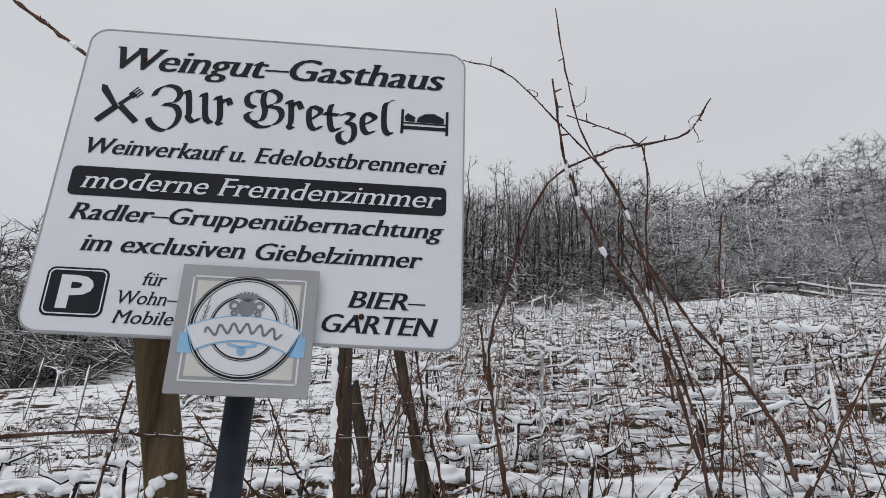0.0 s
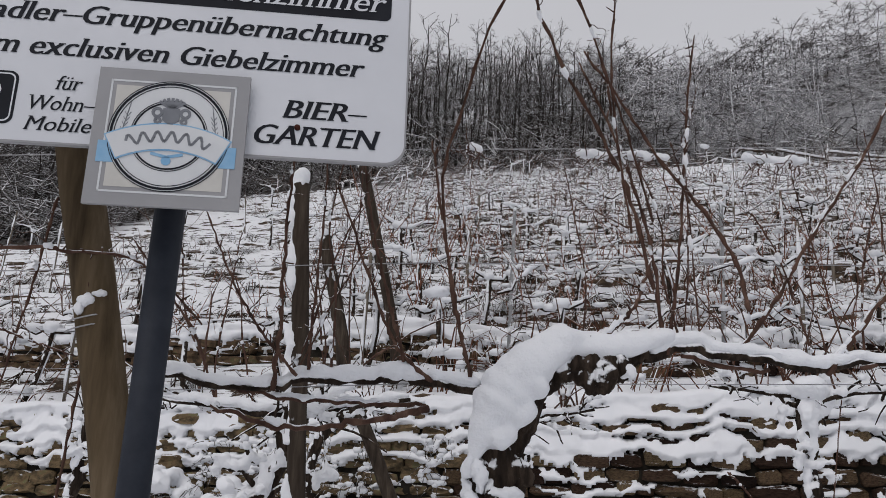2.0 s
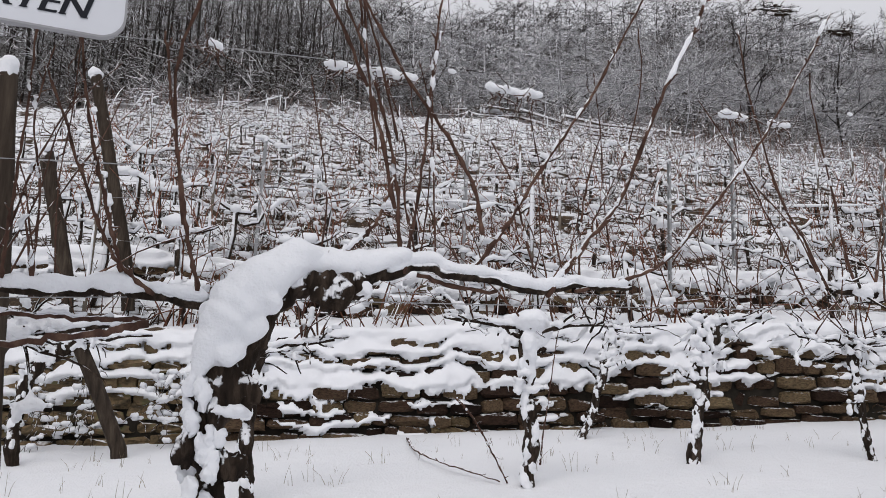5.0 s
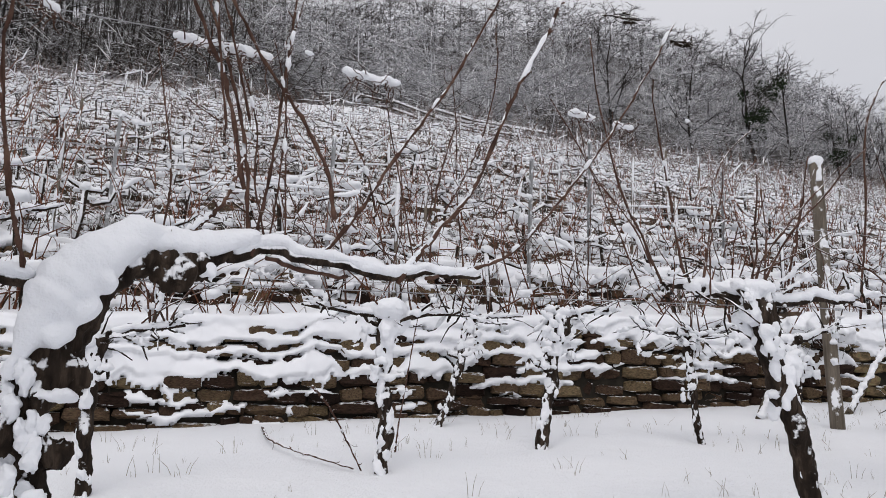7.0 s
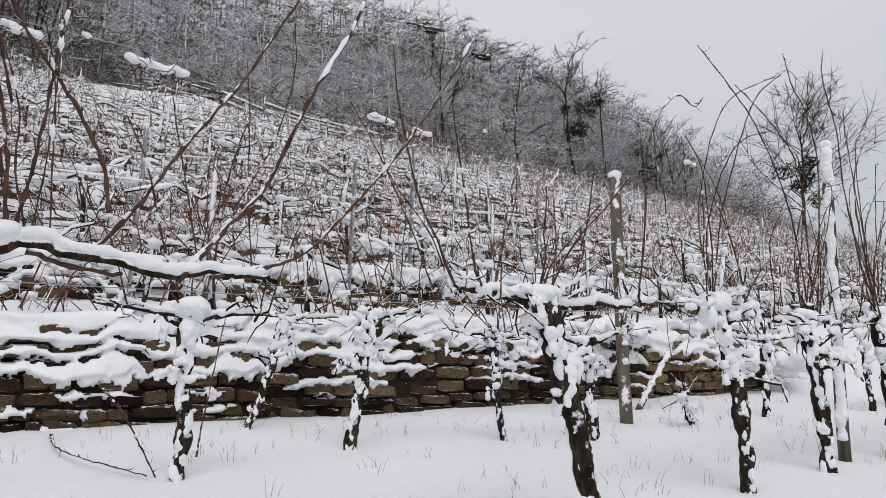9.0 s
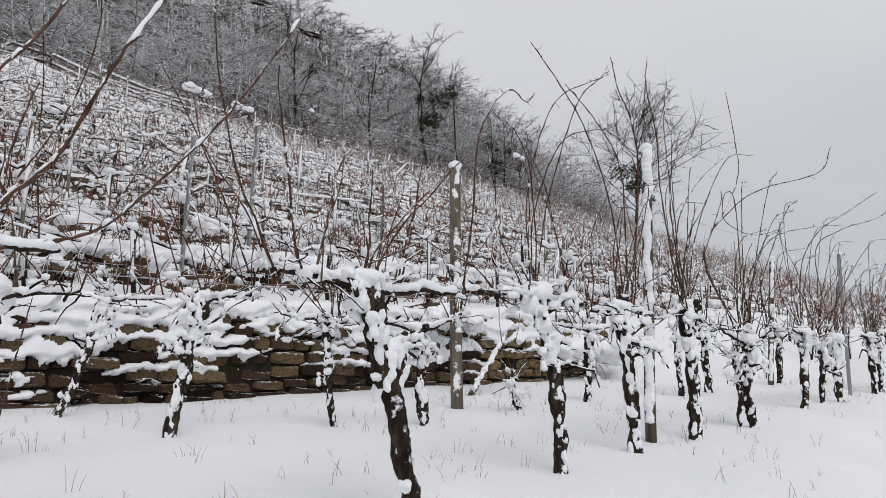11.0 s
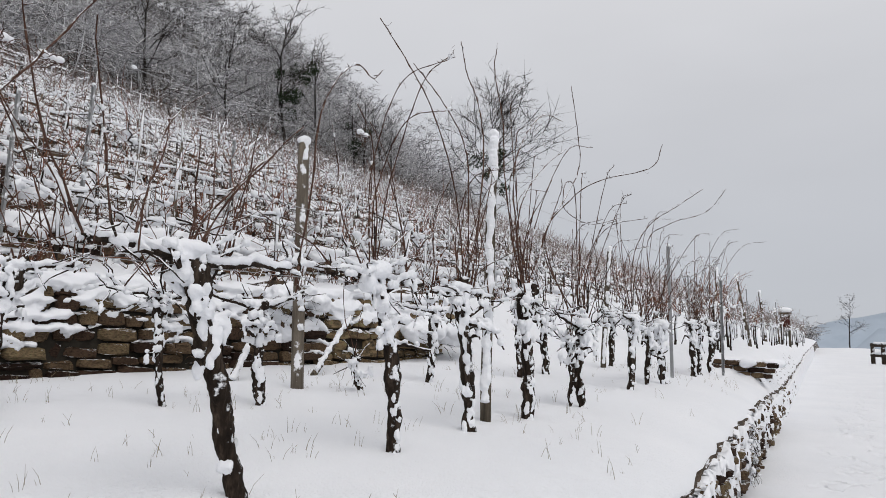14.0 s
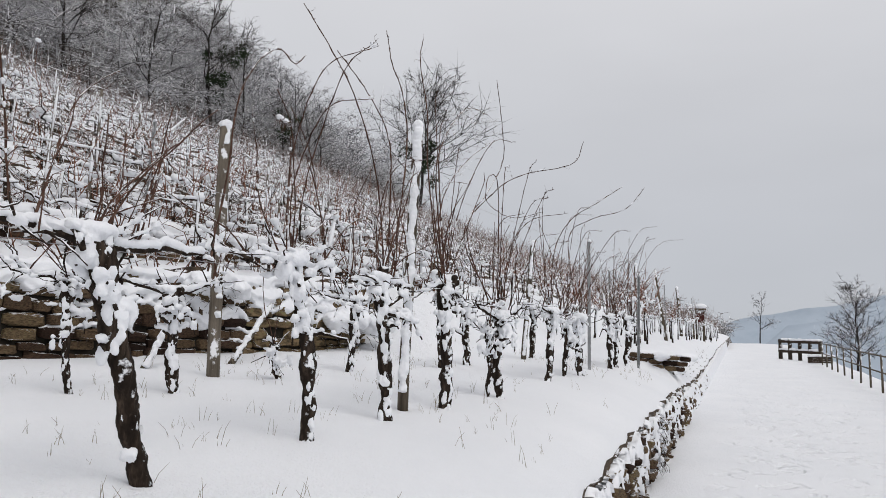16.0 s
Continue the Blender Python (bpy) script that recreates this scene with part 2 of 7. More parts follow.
# ---- mesh building ----
class Mesh:
    """Gathers points and faces of one mesh."""

    def __init__(self):
        self.v, self.f, self.n = [], [], 0

    def add(self, v, f):
        self.v.append(np.asarray(v, float).reshape(-1, 3))
        k = self.n
        self.f += [tuple(i + k for i in q) for q in f]
        self.n += len(self.v[-1])

    def tube(self, pts, rad, sides=6, lump=0.0, rng=None, flat=1.0):
        p = np.asarray(pts, float)
        m = len(p)
        r = np.broadcast_to(np.asarray(rad, float), (m,))
        d = np.gradient(p, axis=0)
        d /= np.linalg.norm(d, axis=1)[:, None] + 1e-9
        ref = np.array([0.0, 0.0, 1.0]) if abs(d[:, 2]).mean() < 0.8 else np.array([1.0, 0.0, 0.0])
        a = np.cross(d, ref)
        a /= np.linalg.norm(a, axis=1)[:, None] + 1e-9
        b = np.cross(a, d)
        th = np.arange(sides) * 2 * np.pi / sides
        rr = r[:, None] * np.ones(sides)
        if lump and rng is not None:
            rr = rr * (1 + lump * rng.normal(size=(m, sides)))
        ring = p[:, None] + rr[..., None] * (np.cos(th)[None, :, None] * a[:, None] + flat * np.sin(th)[None, :, None] * b[:, None])
        f = []
        for i in range(m - 1):
            o = i * sides
            for j in range(sides):
                k = (j + 1) % sides
                f.append((o + j, o + k, o + sides + k, o + sides + j))
        if sides > 3:
            f.append(tuple(range(sides - 1, -1, -1)))
            f.append(tuple((m - 1) * sides + j for j in range(sides)))
        self.add(ring.reshape(-1, 3), f)

    def spike(self, a, b, r):
        """A thin twig that tapers from a to its tip b."""
        a, b = np.asarray(a, float), np.asarray(b, float)
        d = b - a
        u = np.cross(d, (0.0, 0.0, 1.0) if abs(d[2]) < 0.8 * np.linalg.norm(d) else (1.0, 0.0, 0.0))
        u /= np.linalg.norm(u) + 1e-9
        w = np.cross(u, d / (np.linalg.norm(d) + 1e-9))
        self.add([a + u * r, a - u * r * 0.5 + w * r * 0.87, a - u * r * 0.5 - w * r * 0.87, b], [(0, 1, 3), (1, 2, 3), (2, 0, 3)])

    def blob(self, c, r, rng, rough=0.15, u=8, w=5):
        """A lumpy rounded heap."""
        v, f = [], []
        ph = rng.uniform(0, 6.28, 3)
        for i in range(w + 1):
            la = math.pi * i / w - math.pi / 2
            for j in range(u):
                lo = 2 * math.pi * j / u
                k = 1 + rough * (math.sin(2 * lo + ph[0]) * math.cos(la) + 0.7 * math.sin(3 * lo + ph[1] + 2 * la)) if 0 < i < w else 1
                v.append((c[0] + r[0] * k * math.cos(la) * math.cos(lo), c[1] + r[1] * k * math.cos(la) * math.sin(lo), c[2] + r[2] * k * math.sin(la)))
        for i in range(w):
            for j in range(u):
                k = (j + 1) % u
                f.append((i * u + j, i * u + k, (i + 1) * u + k, (i + 1) * u + j))
        self.add(v, f)

    def box(self, lo, hi):
        x0, y0, z0 = lo
        x1, y1, z1 = hi
        self.add([(x0, y0, z0), (x1, y0, z0), (x1, y1, z0), (x0, y1, z0), (x0, y0, z1), (x1, y0, z1), (x1, y1, z1), (x0, y1, z1)],
                 [(3, 2, 1, 0), (4, 5, 6, 7), (0, 1, 5, 4), (1, 2, 6, 5), (2, 3, 7, 6), (3, 0, 4, 7)])

    def prism(self, outline, z0, z1):
        """An outline in x, y raised from z0 to z1."""
        m = len(outline)
        v = [(x, y, z0) for x, y in outline] + [(x, y, z1) for x, y in outline]
        f = [(i, (i + 1) % m, m + (i + 1) % m, m + i) for i in range(m)]
        f += [tuple(range(m - 1, -1, -1)), tuple(range(m, 2 * m))]
        self.add(v, f)

    def ring(self, c, r0, r1, z0, z1, seg=48):
        v = []
        for r, z in ((r0, z0), (r1, z0), (r1, z1), (r0, z1)):
            v += [(c[0] + r * math.cos(2 * math.pi * i / seg), c[1] + r * math.sin(2 * math.pi * i / seg), z) for i in range(seg)]
        f = []
        for k in range(4):
            for i in range(seg):
                j = (i + 1) % seg
                f.append((k * seg + j, k * seg + i, (k + 1) % 4 * seg + i, (k + 1) % 4 * seg + j))
        self.add(v, f)

    def data(self, name, mat, smooth=True):
        me = bpy.data.meshes.new(name)
        me.from_pydata(np.concatenate(self.v).tolist(), [], self.f)
        me.materials.append(mat)
        if smooth:
            me.shade_smooth()
        me.update()
        return me


def part(name, mesh, mat, parent=None, label="", smooth=True):
    """One mesh object, under a thing or a part; its points are given in the frame of the thing."""
    ob = new(name, mesh.data(name, mat, smooth) if isinstance(mesh, Mesh) else mesh)
    if parent is not None:
        ob.parent = parent
    return tagged(ob, label)


def thing(name, label, category, group="", m=None):
    ob = new(name)
    ob.empty_display_size = 0.1
    if m is not None:
        ob.matrix_basis = m
    return tagged(ob, label, category, group)


def fused(name, mesh, mat, voxel, rough=0.0, scale=12.0, fine=0.0, stretch=1.0, soften=0):
    """The pieces of a mesh grown together into one body with an uneven skin."""
    tmp = new("tmp_body", mesh.data("tmp_body", mat))
    mod = tmp.modifiers.new("remesh", "REMESH")
    mod.mode, mod.voxel_size = "VOXEL", voxel
    if soften:
        smoother = tmp.modifiers.new("smooth", "SMOOTH")
        smoother.factor, smoother.iterations = 0.5, soften
    me = bpy.data.meshes.new_from_object(tmp.evaluated_get(bpy.context.evaluated_depsgraph_get()))
    old = tmp.data
    bpy.data.objects.remove(tmp)
    bpy.data.meshes.remove(old)
    k = len(me.vertices)
    co, no = np.empty(k * 3), np.empty(k * 3)
    me.vertices.foreach_get("co", co)
    me.vertices.foreach_get("normal", no)
    co, no = co.reshape(-1, 3), no.reshape(-1, 3)
    d = np.array([rough * noise.noise(Vector((c[0] * scale, c[1] * scale, c[2] * scale * stretch))) + fine * noise.noise(Vector((c[0], c[1], c[2] * stretch)) * scale * 3.3) for c in co])
    me.vertices.foreach_set("co", (co + no * d[:, None]).ravel())
    me.name = name
    me.materials.clear()
    me.materials.append(mat)
    me.shade_smooth()
    me.update()
    return me


def smooth_line(pts, n):
    """A curve through a few points."""
    p = np.asarray(pts, float)
    p = np.vstack([2 * p[0] - p[1], p, 2 * p[-1] - p[-2]])
    out = []
    for t in np.linspace(0, len(p) - 3 - 1e-6, n):
        i, u = int(t), t - int(t)
        a, b, c, d = p[i:i + 4]
        out.append(0.5 * (2 * b + (c - a) * u + (2 * a - 5 * b + 4 * c - d) * u * u + (3 * b - a - 3 * c + d) * u ** 3))
    return np.array(out)


def rng_of(seed):
    return np.random.default_rng(seed)


def bend(a, b, n, wob, rng, sag=0.0):
    """A wavering line from a to b."""
    a, b = np.asarray(a, float), np.asarray(b, float)
    s = np.linspace(0, 1, n)[:, None]
    k = np.cumsum(rng.normal(size=(n, 3)) * wob, axis=0)
    k -= k[0] + (k[-1] - k[0]) * s
    p = a + (b - a) * s + k
    p[:, 2] -= sag * 4 * (s * (1 - s))[:, 0]
    return p


# ---- the lie of the land ----
def fall(x):
    """How the slope along the rows eases off with distance."""
    return x if x < 12 else 12 + (x - 12) * 0.8 if x < 85 else 70.4 + (x - 85) * 0.1


def path_z(x):
    return 0.02 + 0.040 * x if x < 12 else 0.50 + 0.050 * (x - 12) if x < 85 else 4.15 - 0.06 * (x - 85)


WALL_Y = 0.80


def terrace_z(x, y):
    return 0.669 + 0.0614 * fall(x) + 0.0729 * y


def eased(a, b, x):
    """A smooth step from 0 at a to 1 at b."""
    u = min(1.0, max(0.0, (x - a) / (b - a)))
    return u * u * (3 - 2 * u)


def foot(x):
    """Where the terrace ends at the stone wall, and farther on at the foot of the hill."""
    return 7.45 - 0.21 * x if x < 10.5 else 5.245


TREAD, RISE = 1.9, 0.80
BANK = 0.95
WOOD = 31.0  # the wood begins this far behind the foot


def hill_z(x, o):
    """Height of the slope o metres behind the foot, in steps up to the wood and steeper within it."""
    k = math.floor(o / TREAD)
    u = o / TREAD - k
    even = u
    if k < 16:
        bank = eased(9.0, 11.0, x) * (1 - eased(17.5, 20.0, x)) * eased(24.5, 26.0, o)
        ledge = min(1, max(0, (u - 0.90) / 0.10))
        fine = eased(2.0, -0.5, x)
        ledge = (1 - fine) * ledge + fine * 0.5 * (ledge + min(1, max(0, (u - 0.40) / 0.085)))
        even = bank * u + (1 - bank) * ledge
    step = k + 0.32 * u + 0.68 * even
    wood = (0.15 + 0.26 * eased(16, 46, x)) * (min(o, 56) - WOOD) * (1 - eased(82, 106, x)) if o > WOOD else 0.0
    fade = max(0.0, o - 56) * 0.40 - 0.5 * math.exp(-((x - 14.8) / 3.0) ** 2 - ((o - 27.6) / 1.9) ** 2)
    return terrace_z(x, foot(x)) + BANK + RISE * step + wood - fade


def wood_edge(x):
    """How far behind the foot the wood begins; to the west it comes down the slope."""
    return WOOD - (WOOD - 13.5) * eased(-8.5, -11.5, x)


def edge_drop(x):
    """How far the terrace droops towards the path's wall."""
    return 0.42 - 0.06 * eased(5, 8, x) + 0.22 * eased(10, 20, x) - 0.2 * eased(24, 40, x)


def terrace_top(x, y):
    """The terrace with its drooping edge, and the snowy bank where its stone wall has ended."""
    z = terrace_z(x, y) - edge_drop(x) * math.exp(-(y - WALL_Y) / 0.45)
    if x > 14.9:
        z += 0.24 * eased(14.95, 15.3, x) * (1 - eased(30, 48, x)) * eased(WALL_Y + 0.1, WALL_Y + 0.5, y)
    if x > 10.4:
        z += BANK * eased(10.9, 12.3, x) * eased(foot(x) - 1.7, foot(x), y)
    return z


def surface(x, y):
    if y < WALL_Y:
        return path_z(x)
    if y < foot(x):
        return terrace_top(x, y)
    return hill_z(x, y - foot(x))


def build_ground():
    xs = np.concatenate([np.arange(-90, -10, 2.0), np.arange(-10, 22, 0.22), np.arange(22, 60, 0.8), np.arange(60, 140, 4), np.array([150, 180, 220, 280, 360, 480, 700, 1000])])
    st = [("v", d) for d in (-900, -600, -420, -300, -200, -140, -100, -70, -50, -36, -26, -18, -12, -8, -6, -5, -4.5)]
    st += [("p", d) for d in np.arange(-4.2, WALL_Y + 0.06, 0.2)] + [("p", WALL_Y + 0.08)]
    st += [("t", d) for d in [0.0, 0.01, 0.025] + list(np.linspace(0.05, 0.98, 30)) + [1.0]]
    for k in range(16):
        st += [("h", k * TREAD + TREAD * u) for u in ((0.02, 0.08, 0.2, 0.33, 0.395, 0.42, 0.45, 0.49, 0.58, 0.7, 0.8, 0.88, 0.91, 0.945, 0.985) if k < 9 else (0.03, 0.3, 0.395, 0.49, 0.6, 0.88, 0.985))]
    st += [("h", o) for o in (31, 32.5, 34, 36, 38, 40, 43, 46, 49, 52, 55, 57, 60, 64, 72, 82, 95, 120, 160, 240)]
    v = []
    for kind, d in st:
        for x in xs:
            if kind == "v":
                y = d
                z = path_z(x) - 0.10 - max(0, -4.2 - y) * 0.42
                z = max(z, -48 + 0.0 * y)
            elif kind == "p":
                y = d
                z = path_z(x) - 0.012 * max(0, -1.5 - y) ** 2
            elif kind == "t":
                y0, y1 = WALL_Y + 0.10 + 0.05 * noise.noise(Vector((x * 2.3, 3, 5))), foot(x) + 0.12
                y = y0 + (y1 - y0) * d
                z = terrace_top(x, y)
            else:
                y = foot(x) + 0.14 + d
                z = hill_z(x, d)
            q = Vector((x, y, 0))
            amp = {"v": 0.3, "p": 0.018, "t": 0.03, "h": 0.10}[kind]
            z += amp * noise.noise(q * 0.9) + amp * 0.6 * noise.noise(q * 2.7)
            if kind == "p":
                z += 0.014 * noise.noise(q * 5.0)
            if kind == "h":
                y += 0.16 * noise.noise(Vector((x * 0.7, d * 1.3, 4)))
                z += 0.07 * noise.noise(Vector((x * 3.1, y * 3.1, 9))) + 0.04 * noise.noise(Vector((x * 7.0, y * 7.0, 5)))
                if d > 30:
                    z += 1.2 * noise.noise(Vector((x * 0.07, y * 0.05, 2)))
            v.append((x, y, z))
    w = len(xs)
    f = [(i * w + j, i * w + j + 1, (i + 1) * w + j + 1, (i + 1) * w + j) for i in range(len(st) - 1) for j in range(w - 1)]
    mb = Mesh()
    mb.add(v, f)
    g = part("ground", mb, ground_mat)
    wood_floor = g.data.attributes.new("wood_floor", "FLOAT", "POINT")
    wood_floor.data.foreach_set("value", [1.0 if kind == "h" and d > wood_edge(x) + 0.4 else 0.0 for kind, d in st for x in xs])
    tagged(g, "snow-covered terraced vineyard slope with a trodden path", "ground", kind="structure")
    return g


build_ground()


# ---- distant hills over the valley ----
def backdrop_hills():
    m, n, l, b = material("haze_tinted_hills")
    # the haze of distance is put into the hills' pale blue-grey colour
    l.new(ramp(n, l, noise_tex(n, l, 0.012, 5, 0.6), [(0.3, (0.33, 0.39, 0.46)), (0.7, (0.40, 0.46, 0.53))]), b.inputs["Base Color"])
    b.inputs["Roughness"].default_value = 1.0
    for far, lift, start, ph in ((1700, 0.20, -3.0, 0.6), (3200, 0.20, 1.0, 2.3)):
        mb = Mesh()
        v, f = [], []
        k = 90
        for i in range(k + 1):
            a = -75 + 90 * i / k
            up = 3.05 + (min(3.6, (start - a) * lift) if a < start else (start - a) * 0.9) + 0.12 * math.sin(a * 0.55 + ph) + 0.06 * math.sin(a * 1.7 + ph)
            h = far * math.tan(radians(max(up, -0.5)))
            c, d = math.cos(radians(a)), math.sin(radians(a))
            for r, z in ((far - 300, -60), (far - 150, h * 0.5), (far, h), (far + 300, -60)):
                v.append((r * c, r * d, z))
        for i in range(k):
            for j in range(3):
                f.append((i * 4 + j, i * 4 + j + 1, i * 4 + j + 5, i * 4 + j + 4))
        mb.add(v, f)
        tagged(part("backdrop", mb, m), "wooded hills beyond the valley, tinted blue-grey for haze", "backdrop", kind="structure")


backdrop_hills()


# ---- dry stone walls ----
def stone_shape(rng, w, h, d):
    """One rough block: a bevelled, uneven box with its face to -y."""
    mb = Mesh()
    e = 0.10
    j = lambda s: float(rng.normal() * s)
    v = []
    for y, ins in ((d, 0.0), (0.025, 0.0), (0.0, e)):
        x0, x1, z0, z1 = ins, w - ins, ins, h - ins
        c = 0.16 if ins == 0 else 0.20
        for x, z in ((x0 + c, z0), (x1 - c, z0), (x1, z0 + c), (x1, z1 - c), (x1 - c, z1), (x0 + c, z1), (x0, z1 - c), (x0, z0 + c)):
            v.append((x + j(0.03), y + j(0.014), z + j(0.05)))
    f = []
    for k in range(2):
        for i in range(8):
            i2 = (i + 1) % 8
            f.append((k * 8 + i, k * 8 + i2, k * 8 + 8 + i2, k * 8 + 8 + i))
    f.append(tuple(16 + i for i in range(8)))
    mb.add(v, f)
    return mb.data("stone", stone, False)


def lay_wall(name, label, line, x0, x1, base, height, seed, near, batter=0.10, courses=9, size=0.24):
    """A dry stone wall along y = line(x): stones of its own within the stretch near, the others joined."""
    rng = rng_of(seed)
    wall = thing(name, label, "wall")
    wall["kind"] = "structure"
    kinds = []
    for k in range(26):
        w = float(rng.uniform(0.45, 1.7)) * size
        kinds.append((w, stone_shape(rng, 1.0, 1.0, 0.2)))
    rest = Mesh()
    singles = 0
    tall = height if callable(height) else (lambda x: height)
    height = max(tall(x) for x in np.arange(x0, x1, 1.0))
    h0 = height / courses
    hs = [h0 * float(rng.uniform(0.8, 1.2)) for _ in range(courses)]
    z = 0.0
    for c, h in enumerate(hs):
        x = x0 - float(rng.uniform(0, size))
        while x < x1:
            w, me = kinds[int(rng.integers(26))]
            h2 = h * float(rng.uniform(0.72, 1.12))
            y = line(x) + batter * z + float(rng.normal() * 0.026)
            y2 = line(x + w) + batter * z
            zz = base(x + w / 2) + z - 0.03 + 0.035 * noise.noise(Vector((x * 1.3, z * 3, seed)))
            if z + h2 > tall(x) + 0.05 + 0.05 * noise.noise(Vector((x * 2.0, seed, 6))):
                x += w
                continue
            turn = math.atan2(y2 - line(x) - batter * z, w)
            m = Matrix.Translation((x, y, zz)) @ Matrix.Rotation(turn, 4, "Z") @ Matrix.Rotation(float(rng.normal() * 0.035), 4, "Y") @ Matrix.Diagonal((w * 0.96, 1, h2 * 0.95, 1))
            if near[0] < x < near[1] and singles < 300:
                ob = new("stone", me)
                ob.parent = wall
                ob.matrix_basis = m
                singles += 1
            else:
                co = np.array([v.co[:] for v in me.vertices])
                co = np.c_[co, np.ones(len(co))] @ np.array(m).T
                rest.add(co[:, :3], [tuple(p.vertices) for p in me.polygons])
            x += w
        z += h
    if rest.n:
        tagged(part("stones", rest, stone, wall, smooth=False), kind="stuff")
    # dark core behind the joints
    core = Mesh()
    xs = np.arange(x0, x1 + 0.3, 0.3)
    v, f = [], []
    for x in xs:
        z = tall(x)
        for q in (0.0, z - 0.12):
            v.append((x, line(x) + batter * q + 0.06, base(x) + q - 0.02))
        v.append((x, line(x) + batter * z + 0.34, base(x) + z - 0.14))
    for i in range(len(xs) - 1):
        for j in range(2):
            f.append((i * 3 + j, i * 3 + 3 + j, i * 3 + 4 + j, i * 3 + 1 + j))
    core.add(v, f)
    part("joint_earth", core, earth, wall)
    return wall


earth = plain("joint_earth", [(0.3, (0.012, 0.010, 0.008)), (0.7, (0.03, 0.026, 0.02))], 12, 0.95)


def snow_sheet(line, x0, x1, base, height, seed, batter=0.10, cover=0.5, step=0.03, lip=0.3, ledge=6.0, crown=0.9, thick=1.0):
    """Snow that clings to a wall's face, thick above and torn into ledges below, and lies over its top."""
    tall = height if callable(height) else (lambda x: height)
    xs = np.concatenate([np.arange(x0, min(16.0, x1), step), np.arange(16.0, x1, step * 4)])
    k0 = int(tall(x0 + 6) / step * 1.15)
    v, f = [], []
    rows = k0 + 4
    for x in xs:
        hh = tall(x) + 0.04 + 0.035 * noise.noise(Vector((x * 2.2, seed, 1))) + 0.022 * noise.noise(Vector((x * 7.5, seed, 4)))
        for k in range(rows):
            u = min(k, k0 - 1) / (k0 - 1)
            z = u * hh
            n1 = noise.noise(Vector((x * 0.8, z * 1.0, seed))) * 0.5 + noise.noise(Vector((x * 2.4, z * ledge, seed + 3))) * 1.15 + noise.noise(Vector((x * 6.5, z * 11, seed + 7))) * 0.75 + noise.noise(Vector((x * 17, z * 20, seed + 9))) * 0.55 + noise.noise(Vector((x * 38, z * 38, seed + 11))) * 0.32
            e = n1 + (u - 1 + (cover(x) if callable(cover) else cover)) * 1.25 + crown * eased(0.86, 1.0, u)
            t = -0.07 + 0.100 * eased(-0.08, 0.10, e) + 0.055 * max(0.0, min(1.2, e))
            t = t * thick if t > 0 else t
            if k >= k0:
                q = (k - k0 + 1) / 4
                y = line(x) + batter * hh + q * lip - 0.05 * (1 - q)
                zz = base(x) + hh + 0.05 * thick * math.sin(min(1, q * 1.6) * 1.57) + 0.03 * noise.noise(Vector((x * 2.5, q, seed))) + 0.01 - (0.05 - 0.10 * noise.noise(Vector((x * 3.3, seed, 8))) if thick < 0.6 else 0.0)
            else:
                y = line(x) + batter * z - t + 0.012
                zz = base(x) + z - 0.25 * max(t, 0)
            v.append((x, y, zz))
    for i in range(len(xs) - 1):
        for j in range(rows - 1):
            f.append((i * rows + j, (i + 1) * rows + j, (i + 1) * rows + j + 1, i * rows + j + 1))
    mb = Mesh()
    mb.add(v, f)
    return mb


